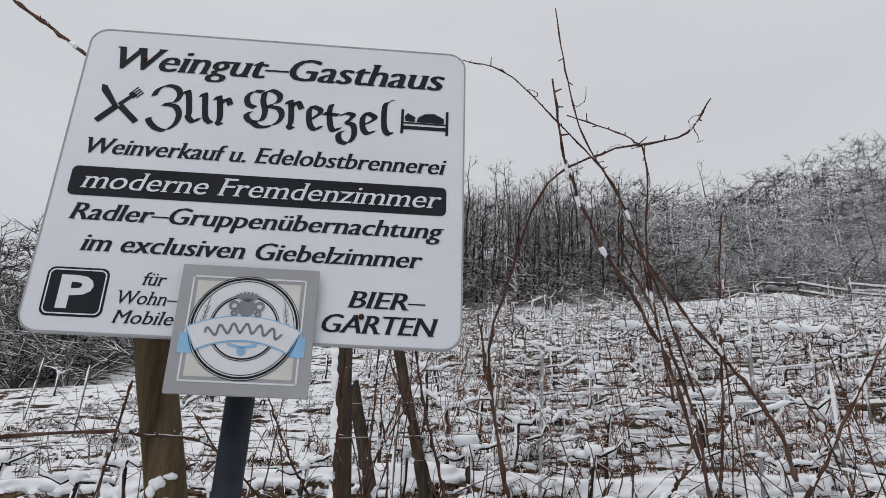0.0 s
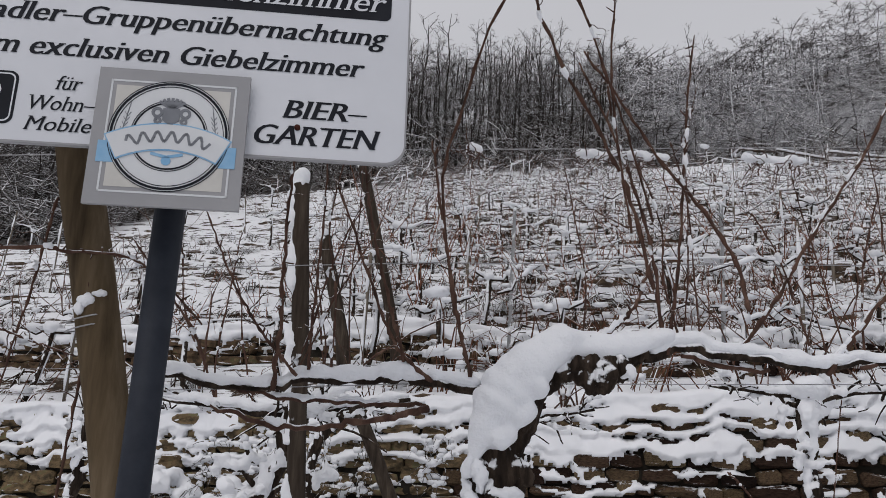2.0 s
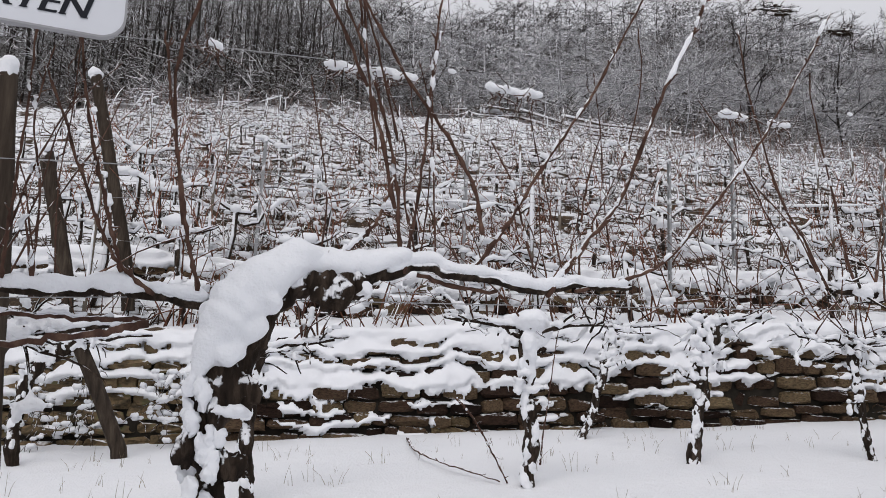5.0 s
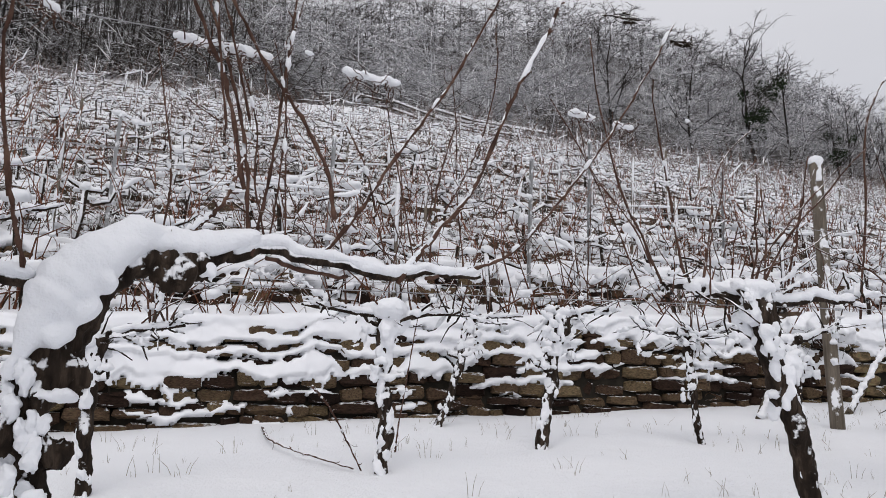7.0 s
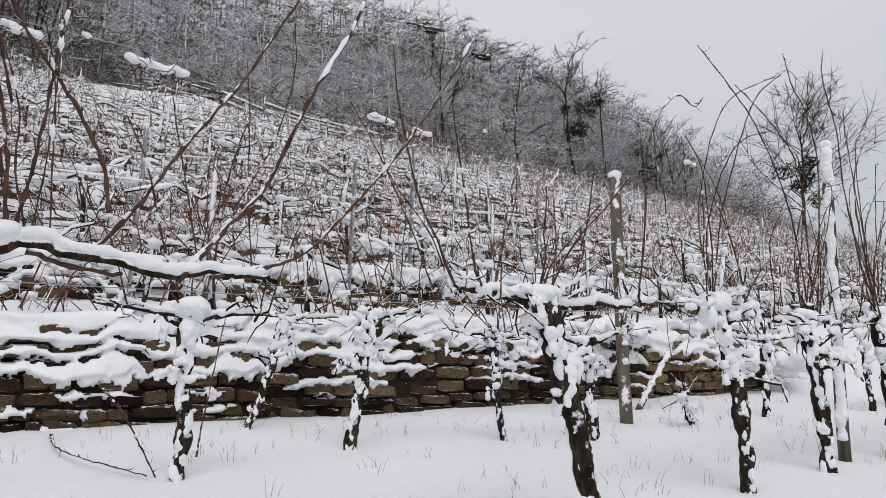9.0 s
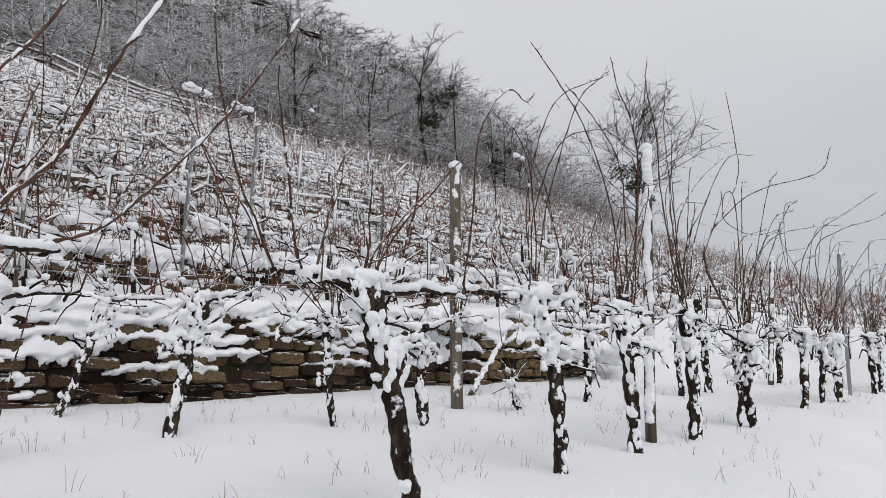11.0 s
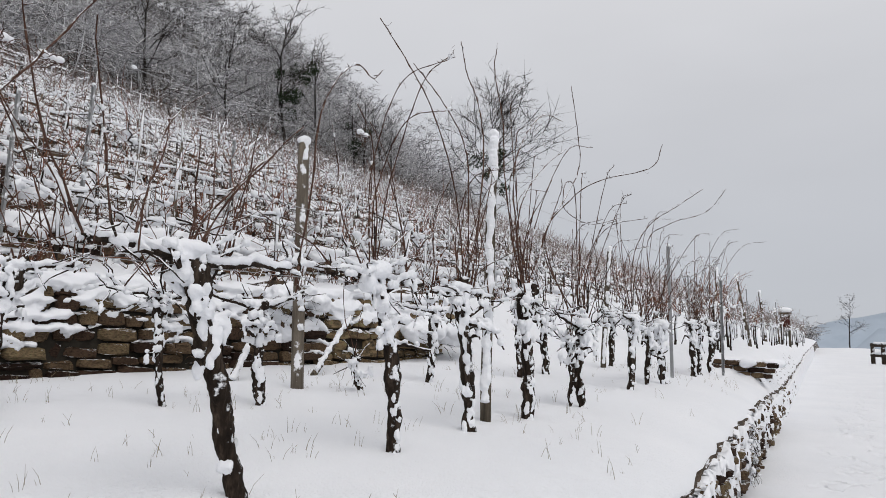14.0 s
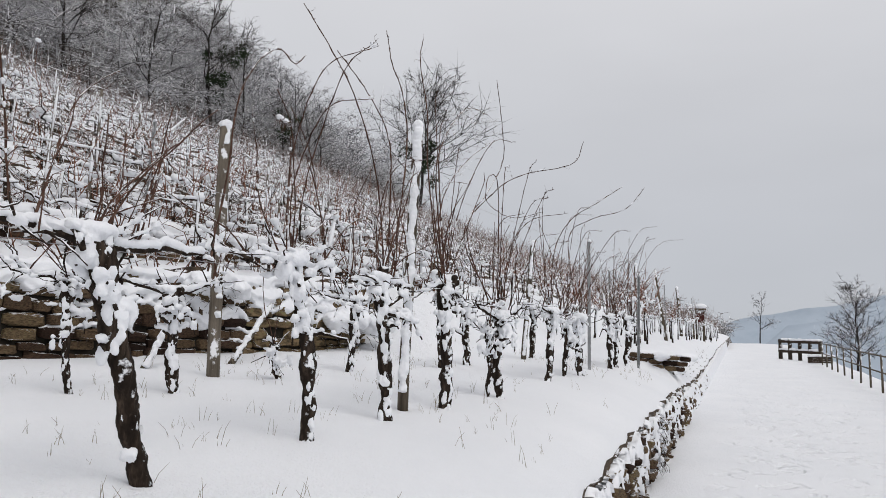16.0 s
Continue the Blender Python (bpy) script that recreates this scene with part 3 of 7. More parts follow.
def ledge_snow(line, x0, x1, base, height, seed, cover, course=0.125, batter=0.10, step=0.02, lip=0.3):
    """Snow on a rough wall: pillows on the ledges of its courses that hang over them with torn edges, closing towards the top."""
    xs = np.concatenate([np.arange(x0, min(12.0, x1), step), np.arange(12.0, x1, step * 4)])
    k0 = int(height / step)
    rows = k0 + 4
    N = lambda a, b, c: noise.noise(Vector((a, b, c + seed)))
    v, f = [], []
    for x in xs:
        hh = height + 0.035 + 0.030 * N(x * 1.6, 0, 1) + 0.018 * N(x * 6.5, 0, 4)
        cv = cover(x)
        count = int(hh / course) + 2
        fill, hang = [], []
        for j in range(count):
            u = j * course / hh
            fill.append(0.42 + 0.75 * N(x * 1.1, j * 0.8, 2) + 0.60 * N(x * 3.2, j * 3.7, 6) + 0.20 * N(x * 13, j * 2.9, 8) + (cv - 1 + u) * 1.5)
            hang.append(max(0.0, 0.28 + 0.55 * N(x * 3.1, j * 4.1, 12) + 0.45 * N(x * 11, j * 2.3, 14) + 0.25 * N(x * 31, j, 16)) + max(0.0, N(x * 2.2, j * 9.1, 18) - 0.42) * 5.0)
        for k in range(rows):
            z = min(k, k0 - 1) / (k0 - 1) * hh
            if k >= k0:
                q = (k - k0 + 1) / 4
                v.append((x, line(x) + batter * hh + q * lip - 0.06 * (1 - q), base(x) + hh + 0.045 * math.sin(min(1, q * 1.6) * 1.57) + 0.03 * N(x * 2.5, q, 3)))
                continue
            c = (z + 0.11 * N(x * 2.3, z * 2.4, 20) + 0.05 * N(x * 6.5, z * 4, 21)) / course
            j = max(0, min(count - 2, int(math.floor(c))))
            w = c - j
            t = -0.07
            if fill[j] > 0.06 and w < fill[j]:
                t = 0.018 + 0.062 * math.sqrt(max(0.0, 1 - w / max(fill[j], 0.2))) * min(1.0, 0.4 + fill[j])
                even = eased(0.75, 1.25, fill[j])
                t = t * (1 - even) + even * (0.050 + 0.03 * N(x * 2.2, z * 3, 22) + 0.02 * N(x * 7, z * 7, 25))
            elif fill[j + 1] > 0.12 and fill[j] < 0.95 and w > 1 - hang[j + 1] * min(1.0, fill[j + 1] + 0.3):
                t = 0.040 + 0.02 * N(x * 6, z * 9, 23)
            if k > k0 - 5:
                t = max(t, 0.035)
            t += 0.008 * N(x * 14, z * 14, 24) if t > 0 else 0.0
            v.append((x, line(x) + batter * z - t + 0.012, base(x) + z))
    for i in range(len(xs) - 1):
        for j in range(rows - 1):
            f.append((i * rows + j, (i + 1) * rows + j, (i + 1) * rows + j + 1, i * rows + j + 1))
    mb = Mesh()
    mb.add(v, f)
    return mb


def path_wall_height(x):
    return max(0.08, terrace_z(x, WALL_Y) - edge_drop(x) + 0.08 - path_z(x))


upper = lay_wall("wall_terrace", "dry sandstone terrace wall half buried in snow", foot, -9.0, 11.5, lambda x: terrace_z(x, foot(x)) - 0.03, 0.92, 11, (0.3, 8.5), courses=7, size=0.25)
part("snow_cover", ledge_snow(foot, -6.0, 11.5, lambda x: terrace_z(x, foot(x)) - 0.02, 0.92, 5.0, lambda x: 0.58 - 0.18 * eased(3.2, 6.5, x) - 0.10 * eased(1.2, 0.0, x), 0.145), snow, upper)
second = lay_wall("wall_upper_terrace", "low dry stone wall of the next terrace under snow", lambda x: foot(x) + 1.80, -7.0, 26.0, lambda x: hill_z(x, 1.60) - 0.05, 0.56, 13, (1.5, 12.0), courses=4, size=0.30)
part("snow_cover", ledge_snow(lambda x: foot(x) + 1.80, -7.0, 26.0, lambda x: hill_z(x, 1.60) - 0.04, 0.56, 15.0, lambda x: 0.45, 0.14, step=0.03), snow, second)
lower = lay_wall("wall_path", "low dry stone wall beside the path, patched with snow", lambda x: WALL_Y, -4.0, 24.0, lambda x: path_z(x) - 0.03, lambda x: path_wall_height(x) - 0.02, 12, (4.0, 14.0), courses=6, size=0.26)
part("snow_cover", snow_sheet(lambda x: WALL_Y, -4.0, 60.0, lambda x: path_z(x) - 0.02, lambda x: path_wall_height(x) - 0.06, 8.0, cover=lambda x: 0.58 + 1.3 * eased(13, 20, x), step=0.026, ledge=1.4, lip=0.16, crown=-0.6, thick=0.5), snow, lower)


# ---- the inn sign on its posts ----
SIGN_W, SIGN_H = 0.983, 0.833
_u = Vector((math.cos(0.0796), math.sin(0.0796), 0))
_v = Vector((-math.sin(0.0796) * 0.0068, math.cos(0.0796) * 0.0068, 1)).normalized()
_r = -0.0162
SU, SV = math.cos(_r) * _u - math.sin(_r) * _v, math.sin(_r) * _u + math.cos(_r) * _v
SN = SU.cross(SV)
SO = Vector((0.0294, 1.712, 2.2706)) - SIGN_W * SU
SIGN = Matrix((( SU.x, SV.x, SN.x, SO.x), (SU.y, SV.y, SN.y, SO.y), (SU.z, SV.z, SN.z, SO.z), (0, 0, 0, 1)))


def rounded(w, h, r, seg=8, x0=0.0, y0=0.0):
    o = []
    for cx, cy, a in ((w - r, r, -90), (w - r, h - r, 0), (r, h - r, 90), (r, r, 180)):
        o += [(x0 + cx + r * math.cos(radians(a + 90 * i / seg)), y0 + cy + r * math.sin(radians(a + 90 * i / seg))) for i in range(seg + 1)]
    return o


def lettering(text, x0, x1, y, cap, mat, parent, z=0.001, slant=0.26, bold=0.03, name="letter", serif=0.06):
    """Words between x0 and x1 on the base line y, with capitals cap high: thick stems, thin bars, and feet on the stems."""
    cu = bpy.data.curves.new(name, "FONT")
    cu.body, cu.offset, cu.extrude = text, -0.006 if serif else bold, 0.0
    cu.resolution_u = 3
    tmp = new("tmp_text", cu)
    me = bpy.data.meshes.new_from_object(tmp.evaluated_get(bpy.context.evaluated_depsgraph_get()))
    bpy.data.objects.remove(tmp)
    co = np.array([v.co[:2] for v in me.vertices])
    faces = [tuple(p.vertices) for p in me.polygons]
    rims = collections.Counter(tuple(sorted(k)) for p in me.polygons for k in p.edge_keys)
    rims = [k for k, c in rims.items() if c == 1]
    bpy.data.meshes.remove(me)
    bars = []
    if serif:
        for a, b in rims:
            (xa, ya), (xb, yb) = sorted((tuple(co[a]), tuple(co[b])))
            w, h = xb - xa, (ya + yb) / 2
            if abs(ya - yb) < 0.003 and w > 0.06 and (abs(h) < 0.02 or abs(h - 0.443) < 0.01 or 0.66 < h < 0.80):
                up = h < 0.1
                left, right = (serif * 0.9, serif * 1.2) if up else (serif * 1.2, serif * 0.8)
                bars.append((xa - left, (xb if w < 0.13 else xa + 0.09) + right, h, h + (0.038 if up else -0.038)))
    # the outlines that stand above one another make one letter
    owner = list(range(len(co)))

    def root(i):
        while owner[i] != i:
            owner[i] = owner[owner[i]]
            i = owner[i]
        return i

    for q in faces:
        for i in q[1:]:
            owner[root(i)] = root(q[0])
    isles = collections.defaultdict(list)
    for q in faces:
        isles[root(q[0])].append(q)
    letters = []
    for qs in sorted(isles.values(), key=lambda qs: min(co[i][0] for q in qs for i in q)):
        a, b = min(co[i][0] for q in qs for i in q), max(co[i][0] for q in qs for i in q)
        if letters and min(b, letters[-1][1]) - a > 0.4 * min(b - a, letters[-1][1] - letters[-1][0]):
            letters[-1][1] = max(b, letters[-1][1])
            letters[-1][2] += qs
        else:
            letters.append([a, b, list(qs)])
    lean = lambda x, h: x + slant * h
    ends = [lean(x, h) for x, h in co] + [lean(x, h) for b in bars for x, h in ((b[0], b[2]), (b[1], b[2]))]
    lo, hi = min(ends) - (bold if serif else 0), max(ends) + (bold if serif else 0)
    sx, sy = (x1 - x0) / (hi - lo), cap / 0.70
    place = lambda x, h, up: (x0 + (lean(x, h) - lo) * sx, y + h * sy, z + up)
    for a, b, qs in letters:
        mb = Mesh()
        for k, d in enumerate((-bold, -bold / 3, bold / 3, bold) if serif else (0.0,)):
            used = sorted({i for q in qs for i in q})
            at = {i: n for n, i in enumerate(used)}
            mb.add([place(co[i][0] + d, co[i][1], 0.0001 * k) for i in used], [tuple(at[i] for i in q) for q in qs])
        for l, r, h0, h1 in bars:
            if a <= (l + r) / 2 <= b:
                h0, h1 = min(h0, h1), max(h0, h1)
                mb.add([place(l, h0, 0.0006), place(r, h0, 0.0006), place(r - 0.012, h1, 0.0006), place(l + 0.012, h1, 0.0006)], [(0, 1, 2, 3)])
        part(name, mb, mat, parent, smooth=False)


def strokes(mb, lines, w, z0=0.0004, z1=0.0016):
    """Flat bars along lines, for pictures and signs."""
    for a, b, *ww in lines:
        k = (ww[0] if ww else w) / 2
        d = Vector((b[0] - a[0], b[1] - a[1]))
        q = Vector((-d.y, d.x)).normalized() * k
        mb.prism([(a[0] + q.x, a[1] + q.y), (a[0] - q.x, a[1] - q.y), (b[0] - q.x, b[1] - q.y), (b[0] + q.x, b[1] + q.y)], z0, z1)


def pen_stroke(mb, line, w=0.0125, slope=0.50, thin=0.0035):
    """A stroke of a broad pen: thick across the pen's edge, thin along it."""
    p = smooth_line([(x, y, 0.0) for x, y in line], 7 * len(line))
    e = np.array((math.cos(slope), math.sin(slope), 0.0)) * w / 2
    d = np.gradient(p, axis=0)
    d /= np.linalg.norm(d, axis=1)[:, None] + 1e-9
    side = np.c_[-d[:, 1], d[:, 0], np.zeros(len(d))]
    side *= np.sign(side @ e)[:, None] + 1e-6
    a = p + e + side * thin / 2
    b = p - e - side * thin / 2
    n = len(p)
    v = np.concatenate([a, b]) + np.array((0, 0, 0.0012))
    mb.add(v, [(i, i + 1, n + i + 1, n + i) for i in range(n - 1)])


def inn_sign():
    s = thing("inn_sign", "large white inn sign with black slanted lettering and rounded corners", "sign", m=SIGN)
    mb = Mesh()
    mb.prism(rounded(SIGN_W, SIGN_H, 0.045), -0.012, 0.0)
    part("board", mb, sign_white, s, smooth=False)
    mb = Mesh()
    o, i = rounded(SIGN_W + 0.004, SIGN_H + 0.004, 0.047, 8, -0.002, -0.002), rounded(SIGN_W - 0.004, SIGN_H - 0.004, 0.043, 8, 0.002, 0.002)
    m = len(o)
    mb.add([(x, y, z) for r, z in ((o, -0.013), (o, 0.001), (i, 0.001)) for x, y in r], [(k * m + q, k * m + (q + 1) % m, k * m + m + (q + 1) % m, k * m + m + q) for k in range(2) for q in range(m)])
    part("rim", mb, grey_frame, s, "thin grey rim", smooth=False)
    mb = Mesh()
    mb.prism(rounded(0.905, 0.079, 0.014, 6, 0.036, 0.340), 0.0, 0.0012)
    band = part("band", mb, ink, s, "dark band behind white lettering", smooth=False)
    lettering("Weingut\u2013Gasthaus", 0.070, 0.930, 0.711, 0.072, ink, s, bold=0.032)
    lettering("Weinverkauf u. Edelobstbrennerei", 0.052, 0.940, 0.456, 0.046, ink, s)
    lettering("moderne Fremdenzimmer", 0.062, 0.930, 0.359, 0.050, sign_white, band, z=0.0022, bold=0.012)
    lettering("Radler\u2013Gruppen\u00fcbernachtung", 0.052, 0.937, 0.276, 0.045, ink, s)
    lettering("im exclusiven Giebelzimmer", 0.094, 0.889, 0.197, 0.045, ink, s)
    lettering("f\u00fcr", 0.250, 0.305, 0.119, 0.033, ink, s, bold=0.012)
    lettering("Wohn\u2013", 0.203, 0.337, 0.072, 0.033, ink, s, bold=0.012)
    lettering("Mobile", 0.200, 0.335, 0.026, 0.032, ink, s, bold=0.012)
    lettering("BIER\u2013", 0.716, 0.899, 0.090, 0.043, ink, s)
    lettering("GARTEN", 0.664, 0.932, 0.029, 0.045, ink, s)
    # the inn's name: black-letter strokes of a broad pen held aslant
    for strokes_of in (
        ([(0.189, 0.634), (0.197, 0.655), (0.218, 0.668), (0.242, 0.663), (0.253, 0.643), (0.243, 0.619), (0.215, 0.610)], [(0.221, 0.610), (0.246, 0.607), (0.259, 0.585), (0.255, 0.556), (0.233, 0.534), (0.207, 0.540), (0.188, 0.561), (0.190, 0.569)]),
        ([(0.262, 0.646), (0.272, 0.653), (0.283, 0.593), (0.282, 0.579), (0.297, 0.564), (0.312, 0.577)], [(0.306, 0.641), (0.315, 0.648), (0.325, 0.582), (0.341, 0.563)]),
        ([(0.343, 0.634), (0.352, 0.643), (0.361, 0.583), (0.358, 0.568), (0.366, 0.561)], [(0.357, 0.622), (0.372, 0.640), (0.383, 0.622)]),
        ([(0.460, 0.669), (0.437, 0.669), (0.422, 0.651), (0.427, 0.628), (0.445, 0.619)], [(0.464, 0.667), (0.463, 0.642), (0.471, 0.609), (0.464, 0.581), (0.438, 0.577), (0.426, 0.594), (0.435, 0.606)], [(0.464, 0.667), (0.482, 0.675), (0.503, 0.662), (0.500, 0.640), (0.474, 0.626)], [(0.476, 0.626), (0.506, 0.620), (0.514, 0.595), (0.497, 0.571), (0.464, 0.562), (0.442, 0.575)]),
        ([(0.523, 0.636), (0.533, 0.645), (0.539, 0.585), (0.535, 0.570), (0.545, 0.563)], [(0.536, 0.627), (0.550, 0.645), (0.563, 0.624)]),
        ([(0.591, 0.637), (0.582, 0.618), (0.588, 0.578), (0.603, 0.565), (0.617, 0.577)], [(0.591, 0.635), (0.610, 0.626), (0.609, 0.614), (0.590, 0.595)]),
        ([(0.638, 0.645), (0.634, 0.622), (0.640, 0.578), (0.651, 0.565), (0.664, 0.576)], [(0.619, 0.616), (0.658, 0.613)]),
        ([(0.665, 0.614), (0.680, 0.621), (0.695, 0.614), (0.679, 0.592)], [(0.679, 0.592), (0.697, 0.585), (0.701, 0.554), (0.687, 0.531), (0.667, 0.536), (0.662, 0.556), (0.674, 0.567)]),
        ([(0.731, 0.628), (0.720, 0.608), (0.723, 0.577), (0.736, 0.563), (0.752, 0.573)], [(0.731, 0.626), (0.749, 0.616), (0.748, 0.606), (0.726, 0.590)]),
        ([(0.794, 0.669), (0.778, 0.659), (0.774, 0.633), (0.777, 0.583), (0.789, 0.565), (0.795, 0.572)],),
    ):
        mb = Mesh()
        for line in strokes_of:
            pen_stroke(mb, line)
        part("name_letter", mb, ink, s, smooth=False)
    # knife and fork, crossed
    mb = Mesh()
    strokes(mb, [((0.062, 0.550), (0.104, 0.597), 0.016), ((0.108, 0.601), (0.136, 0.630), 0.010), ((0.158, 0.553), (0.112, 0.598), 0.016)], 0.01)
    mb.prism([(0.108, 0.596), (0.070, 0.656), (0.056, 0.660), (0.058, 0.640), (0.098, 0.590)], 0.0004, 0.0016)
    mb.prism([(0.126, 0.634), (0.140, 0.622), (0.148, 0.632), (0.134, 0.644)], 0.0004, 0.0016)
    strokes(mb, [((0.132 + 0.005 * i, 0.640 - 0.005 * i), (0.147 + 0.005 * i, 0.657 - 0.005 * i)) for i in range(4)], 0.0026)
    part("cutlery_picture", mb, ink, s, smooth=False)
    mb = Mesh()
    strokes(mb, [((0.822, 0.572), (0.822, 0.645), 0.007), ((0.938, 0.572), (0.938, 0.645), 0.007), ((0.820, 0.590), (0.940, 0.590), 0.010), ((0.822, 0.604), (0.938, 0.604), 0.004)], 0.006)
    mb.prism([(0.860, 0.608), (0.930, 0.608), (0.930, 0.622), (0.905, 0.636), (0.880, 0.634), (0.862, 0.622)], 0.0004, 0.0016)
    mb.prism([(0.830, 0.610), (0.854, 0.608), (0.856, 0.622), (0.836, 0.634), (0.828, 0.624)], 0.0004, 0.0016)
    part("bed_picture", mb, ink, s, smooth=False)
    mb = Mesh()
    mb.prism(rounded(0.137, 0.118, 0.018, 6, 0.040, 0.036), 0.0, 0.0010)
    pk = part("parking_field", mb, ink, s, smooth=False)
    mb = Mesh()
    o, i = rounded(0.127, 0.108, 0.014, 6, 0.045, 0.041), rounded(0.121, 0.102, 0.012, 6, 0.048, 0.044)
    m = len(o)
    mb.add([(x, y, 0.0018) for x, y in o] + [(x, y, 0.0018) for x, y in i], [(k, (k + 1) % m, m + (k + 1) % m, m + k) for k in range(m)])
    part("parking_border", mb, sign_white, pk, smooth=False)
    lettering("P", 0.073, 0.147, 0.058, 0.075, sign_white, pk, z=0.002, slant=0.0, bold=0.035, serif=0.0)
    # screws
    for x, y, r in ((0.7525, 0.069, 0.0065), (0.148, 0.748, 0.005)):
        mb = Mesh()
        mb.prism([(x + r * math.cos(k * 0.63), y + r * math.sin(k * 0.63)) for k in range(10)], 0.0, 0.005)
        part("screw", mb, rust, s, "rusty screw head")
    return s


rust = plain("rust", [(0.3, (0.030, 0.011, 0.009)), (0.7, (0.075, 0.024, 0.016))], 60, 0.8)
grey_frame = plain("grey_sign_frame", [(0.3, (0.29, 0.29, 0.30)), (0.7, (0.34, 0.34, 0.35))], 5, 0.5)
cream = plain("yellowed_sign_face", [(0.3, (0.50, 0.49, 0.46)), (0.7, (0.60, 0.585, 0.55))], 7, 0.5)
faded_blue = plain("faded_blue_print", [(0.3, (0.16, 0.36, 0.58)), (0.7, (0.32, 0.50, 0.66))], 9, 0.5)
pale_print = plain("pale_print", [(0.3, (0.58, 0.60, 0.62)), (0.7, (0.66, 0.67, 0.68))], 9, 0.5)
line_grey = plain("grey_print", [(0.3, (0.16, 0.17, 0.19)), (0.7, (0.24, 0.25, 0.27))], 9, 0.5)


def beer_sign():
    """The square brewery plate in front of the inn sign's lower edge; its mark is drawn as plain shapes."""
    W, H = 0.307, 0.298
    s = thing("brewery_sign", "square grey brewery plate with round crest and faded blue ribbon", "sign", m=SIGN @ Matrix.Translation((0.343, -0.130, 0.022)))
    mb = Mesh()
    mb.prism([(0, 0), (W, 0), (W, H), (0, H)], -0.010, 0.0)
    part("plate", mb, grey_frame, s, smooth=False)
    mb = Mesh()
    for a, w in ((0.026, 0.004), (0.033, 0.0)):
        if w:
            for x0, y0, x1, y1 in ((a, a, W - a, a + w), (a, H - a - w, W - a, H - a), (a, a, a + w, H - a), (W - a - w, a, W - a, H - a)):
                mb.box((x0, y0, 0), (x1, y1, 0.0008))
    part("border_line", mb, pale_print, s, smooth=False)
    mb = Mesh()
    mb.box((0.038, 0.038, 0.0), (W - 0.038, H - 0.038, 0.0006))
    part("face", mb, cream, s, smooth=False)
    c = (W / 2, H / 2 + 0.004)
    mb = Mesh()
    mb.prism([(c[0] + 0.120 * math.cos(k * 0.1309), c[1] + 0.120 * math.sin(k * 0.1309)) for k in range(48)], 0.0, 0.0011)
    part("disc", mb, pale_print, s, smooth=False)
    for r0, r1 in ((0.113, 0.118), (0.120, 0.1215), (0.1085, 0.1100), (0.071, 0.0745), (0.0765, 0.078)):
        mb = Mesh()
        mb.ring(c, r0, r1, 0.0, 0.0020)
        part("ring", mb, ink, s, smooth=False)
    # ears of barley
    for sx in (-1, 1):
        mb = Mesh()
        for k in range(5):
            x, y = c[0] + sx * (0.094 - 0.002 * k), c[1] - 0.006 + 0.011 * k
            strokes(mb, [((x, y), (x + sx * 0.006, y + 0.009)), ((x, y), (x - sx * 0.006, y + 0.009)), ((x, y + 0.008), (x - sx * 0.004, y + 0.032))], 0.0014, 0.001, 0.002)
        part("barley_picture", mb, line_grey, s, smooth=False)
    # crest
    mb = Mesh()
    mb.prism([(c[0] - 0.017, c[1] + 0.060), (c[0] - 0.017, c[1] + 0.034), (c[0], c[1] + 0.020), (c[0] + 0.017, c[1] + 0.034), (c[0] + 0.017, c[1] + 0.060)], 0.0, 0.0030)
    part("shield", mb, line_grey, s, smooth=False)
    for sx in (-1, 1):
        for x, y, r0, r1 in ((0.028, 0.050, 0.006, 0.012), (0.026, 0.032, 0.003, 0.008)):
            mb = Mesh()
            mb.ring((c[0] + sx * x, c[1] + y), r0, r1, 0.0, 0.0030, 12)
            part("scroll", mb, line_grey, s, smooth=False)
    mb = Mesh()
    for k in range(7):
        a = radians(40 + 100 * k / 6)
        strokes(mb, [((c[0], c[1] + 0.058), (c[0] + 0.034 * math.cos(a), c[1] + 0.058 + 0.026 * math.sin(a)), 0.006)], 0.006, 0.0, 0.0028)
    part("crest", mb, line_grey, s, smooth=False)
    # ribbon with its tails, and the faded mark on it as plain shapes
    def arc(r, k, n=14):
        a = radians(118 - 56 * k / n)
        return (c[0] + r * math.cos(a), c[1] - 0.245 + r * math.sin(a))
    for x0 in (0.016, W - 0.050):
        mb = Mesh()
        mb.box((x0, c[1] - 0.064, 0.0), (x0 + 0.034, c[1] - 0.018, 0.0014))
        part("ribbon_tail", mb, faded_blue, s, smooth=False)
    mb = Mesh()
    o = [arc(0.272, k) for k in range(15)] + [arc(0.212, k) for k in range(14, -1, -1)]
    mb.prism(o[::-1], 0.0, 0.0030)
    part("ribbon_edge", mb, faded_blue, s, smooth=False)
    mb = Mesh()
    o = [arc(0.269, k + 0.15 - 0.3 * k / 14) for k in range(15)] + [arc(0.215, k + 0.15 - 0.3 * k / 14) for k in range(14, -1, -1)]
    mb.prism(o[::-1], 0.0, 0.0036)
    part("ribbon", mb, pale_print, s, smooth=False)
    mb = Mesh()
    for k in range(40):
        p = []
        for j in (k, k + 1.15):
            a = radians(110 - 40 * j / 40)
            r = 0.242 + 0.012 * math.sin(j * 0.95)
            p.append((c[0] + r * math.cos(a), c[1] - 0.245 + r * math.sin(a)))
        strokes(mb, [(p[0], p[1], 0.0055)], 0.0045, 0.0, 0.0042)
    part("mark", mb, line_grey, s, smooth=False)
    mb = Mesh()
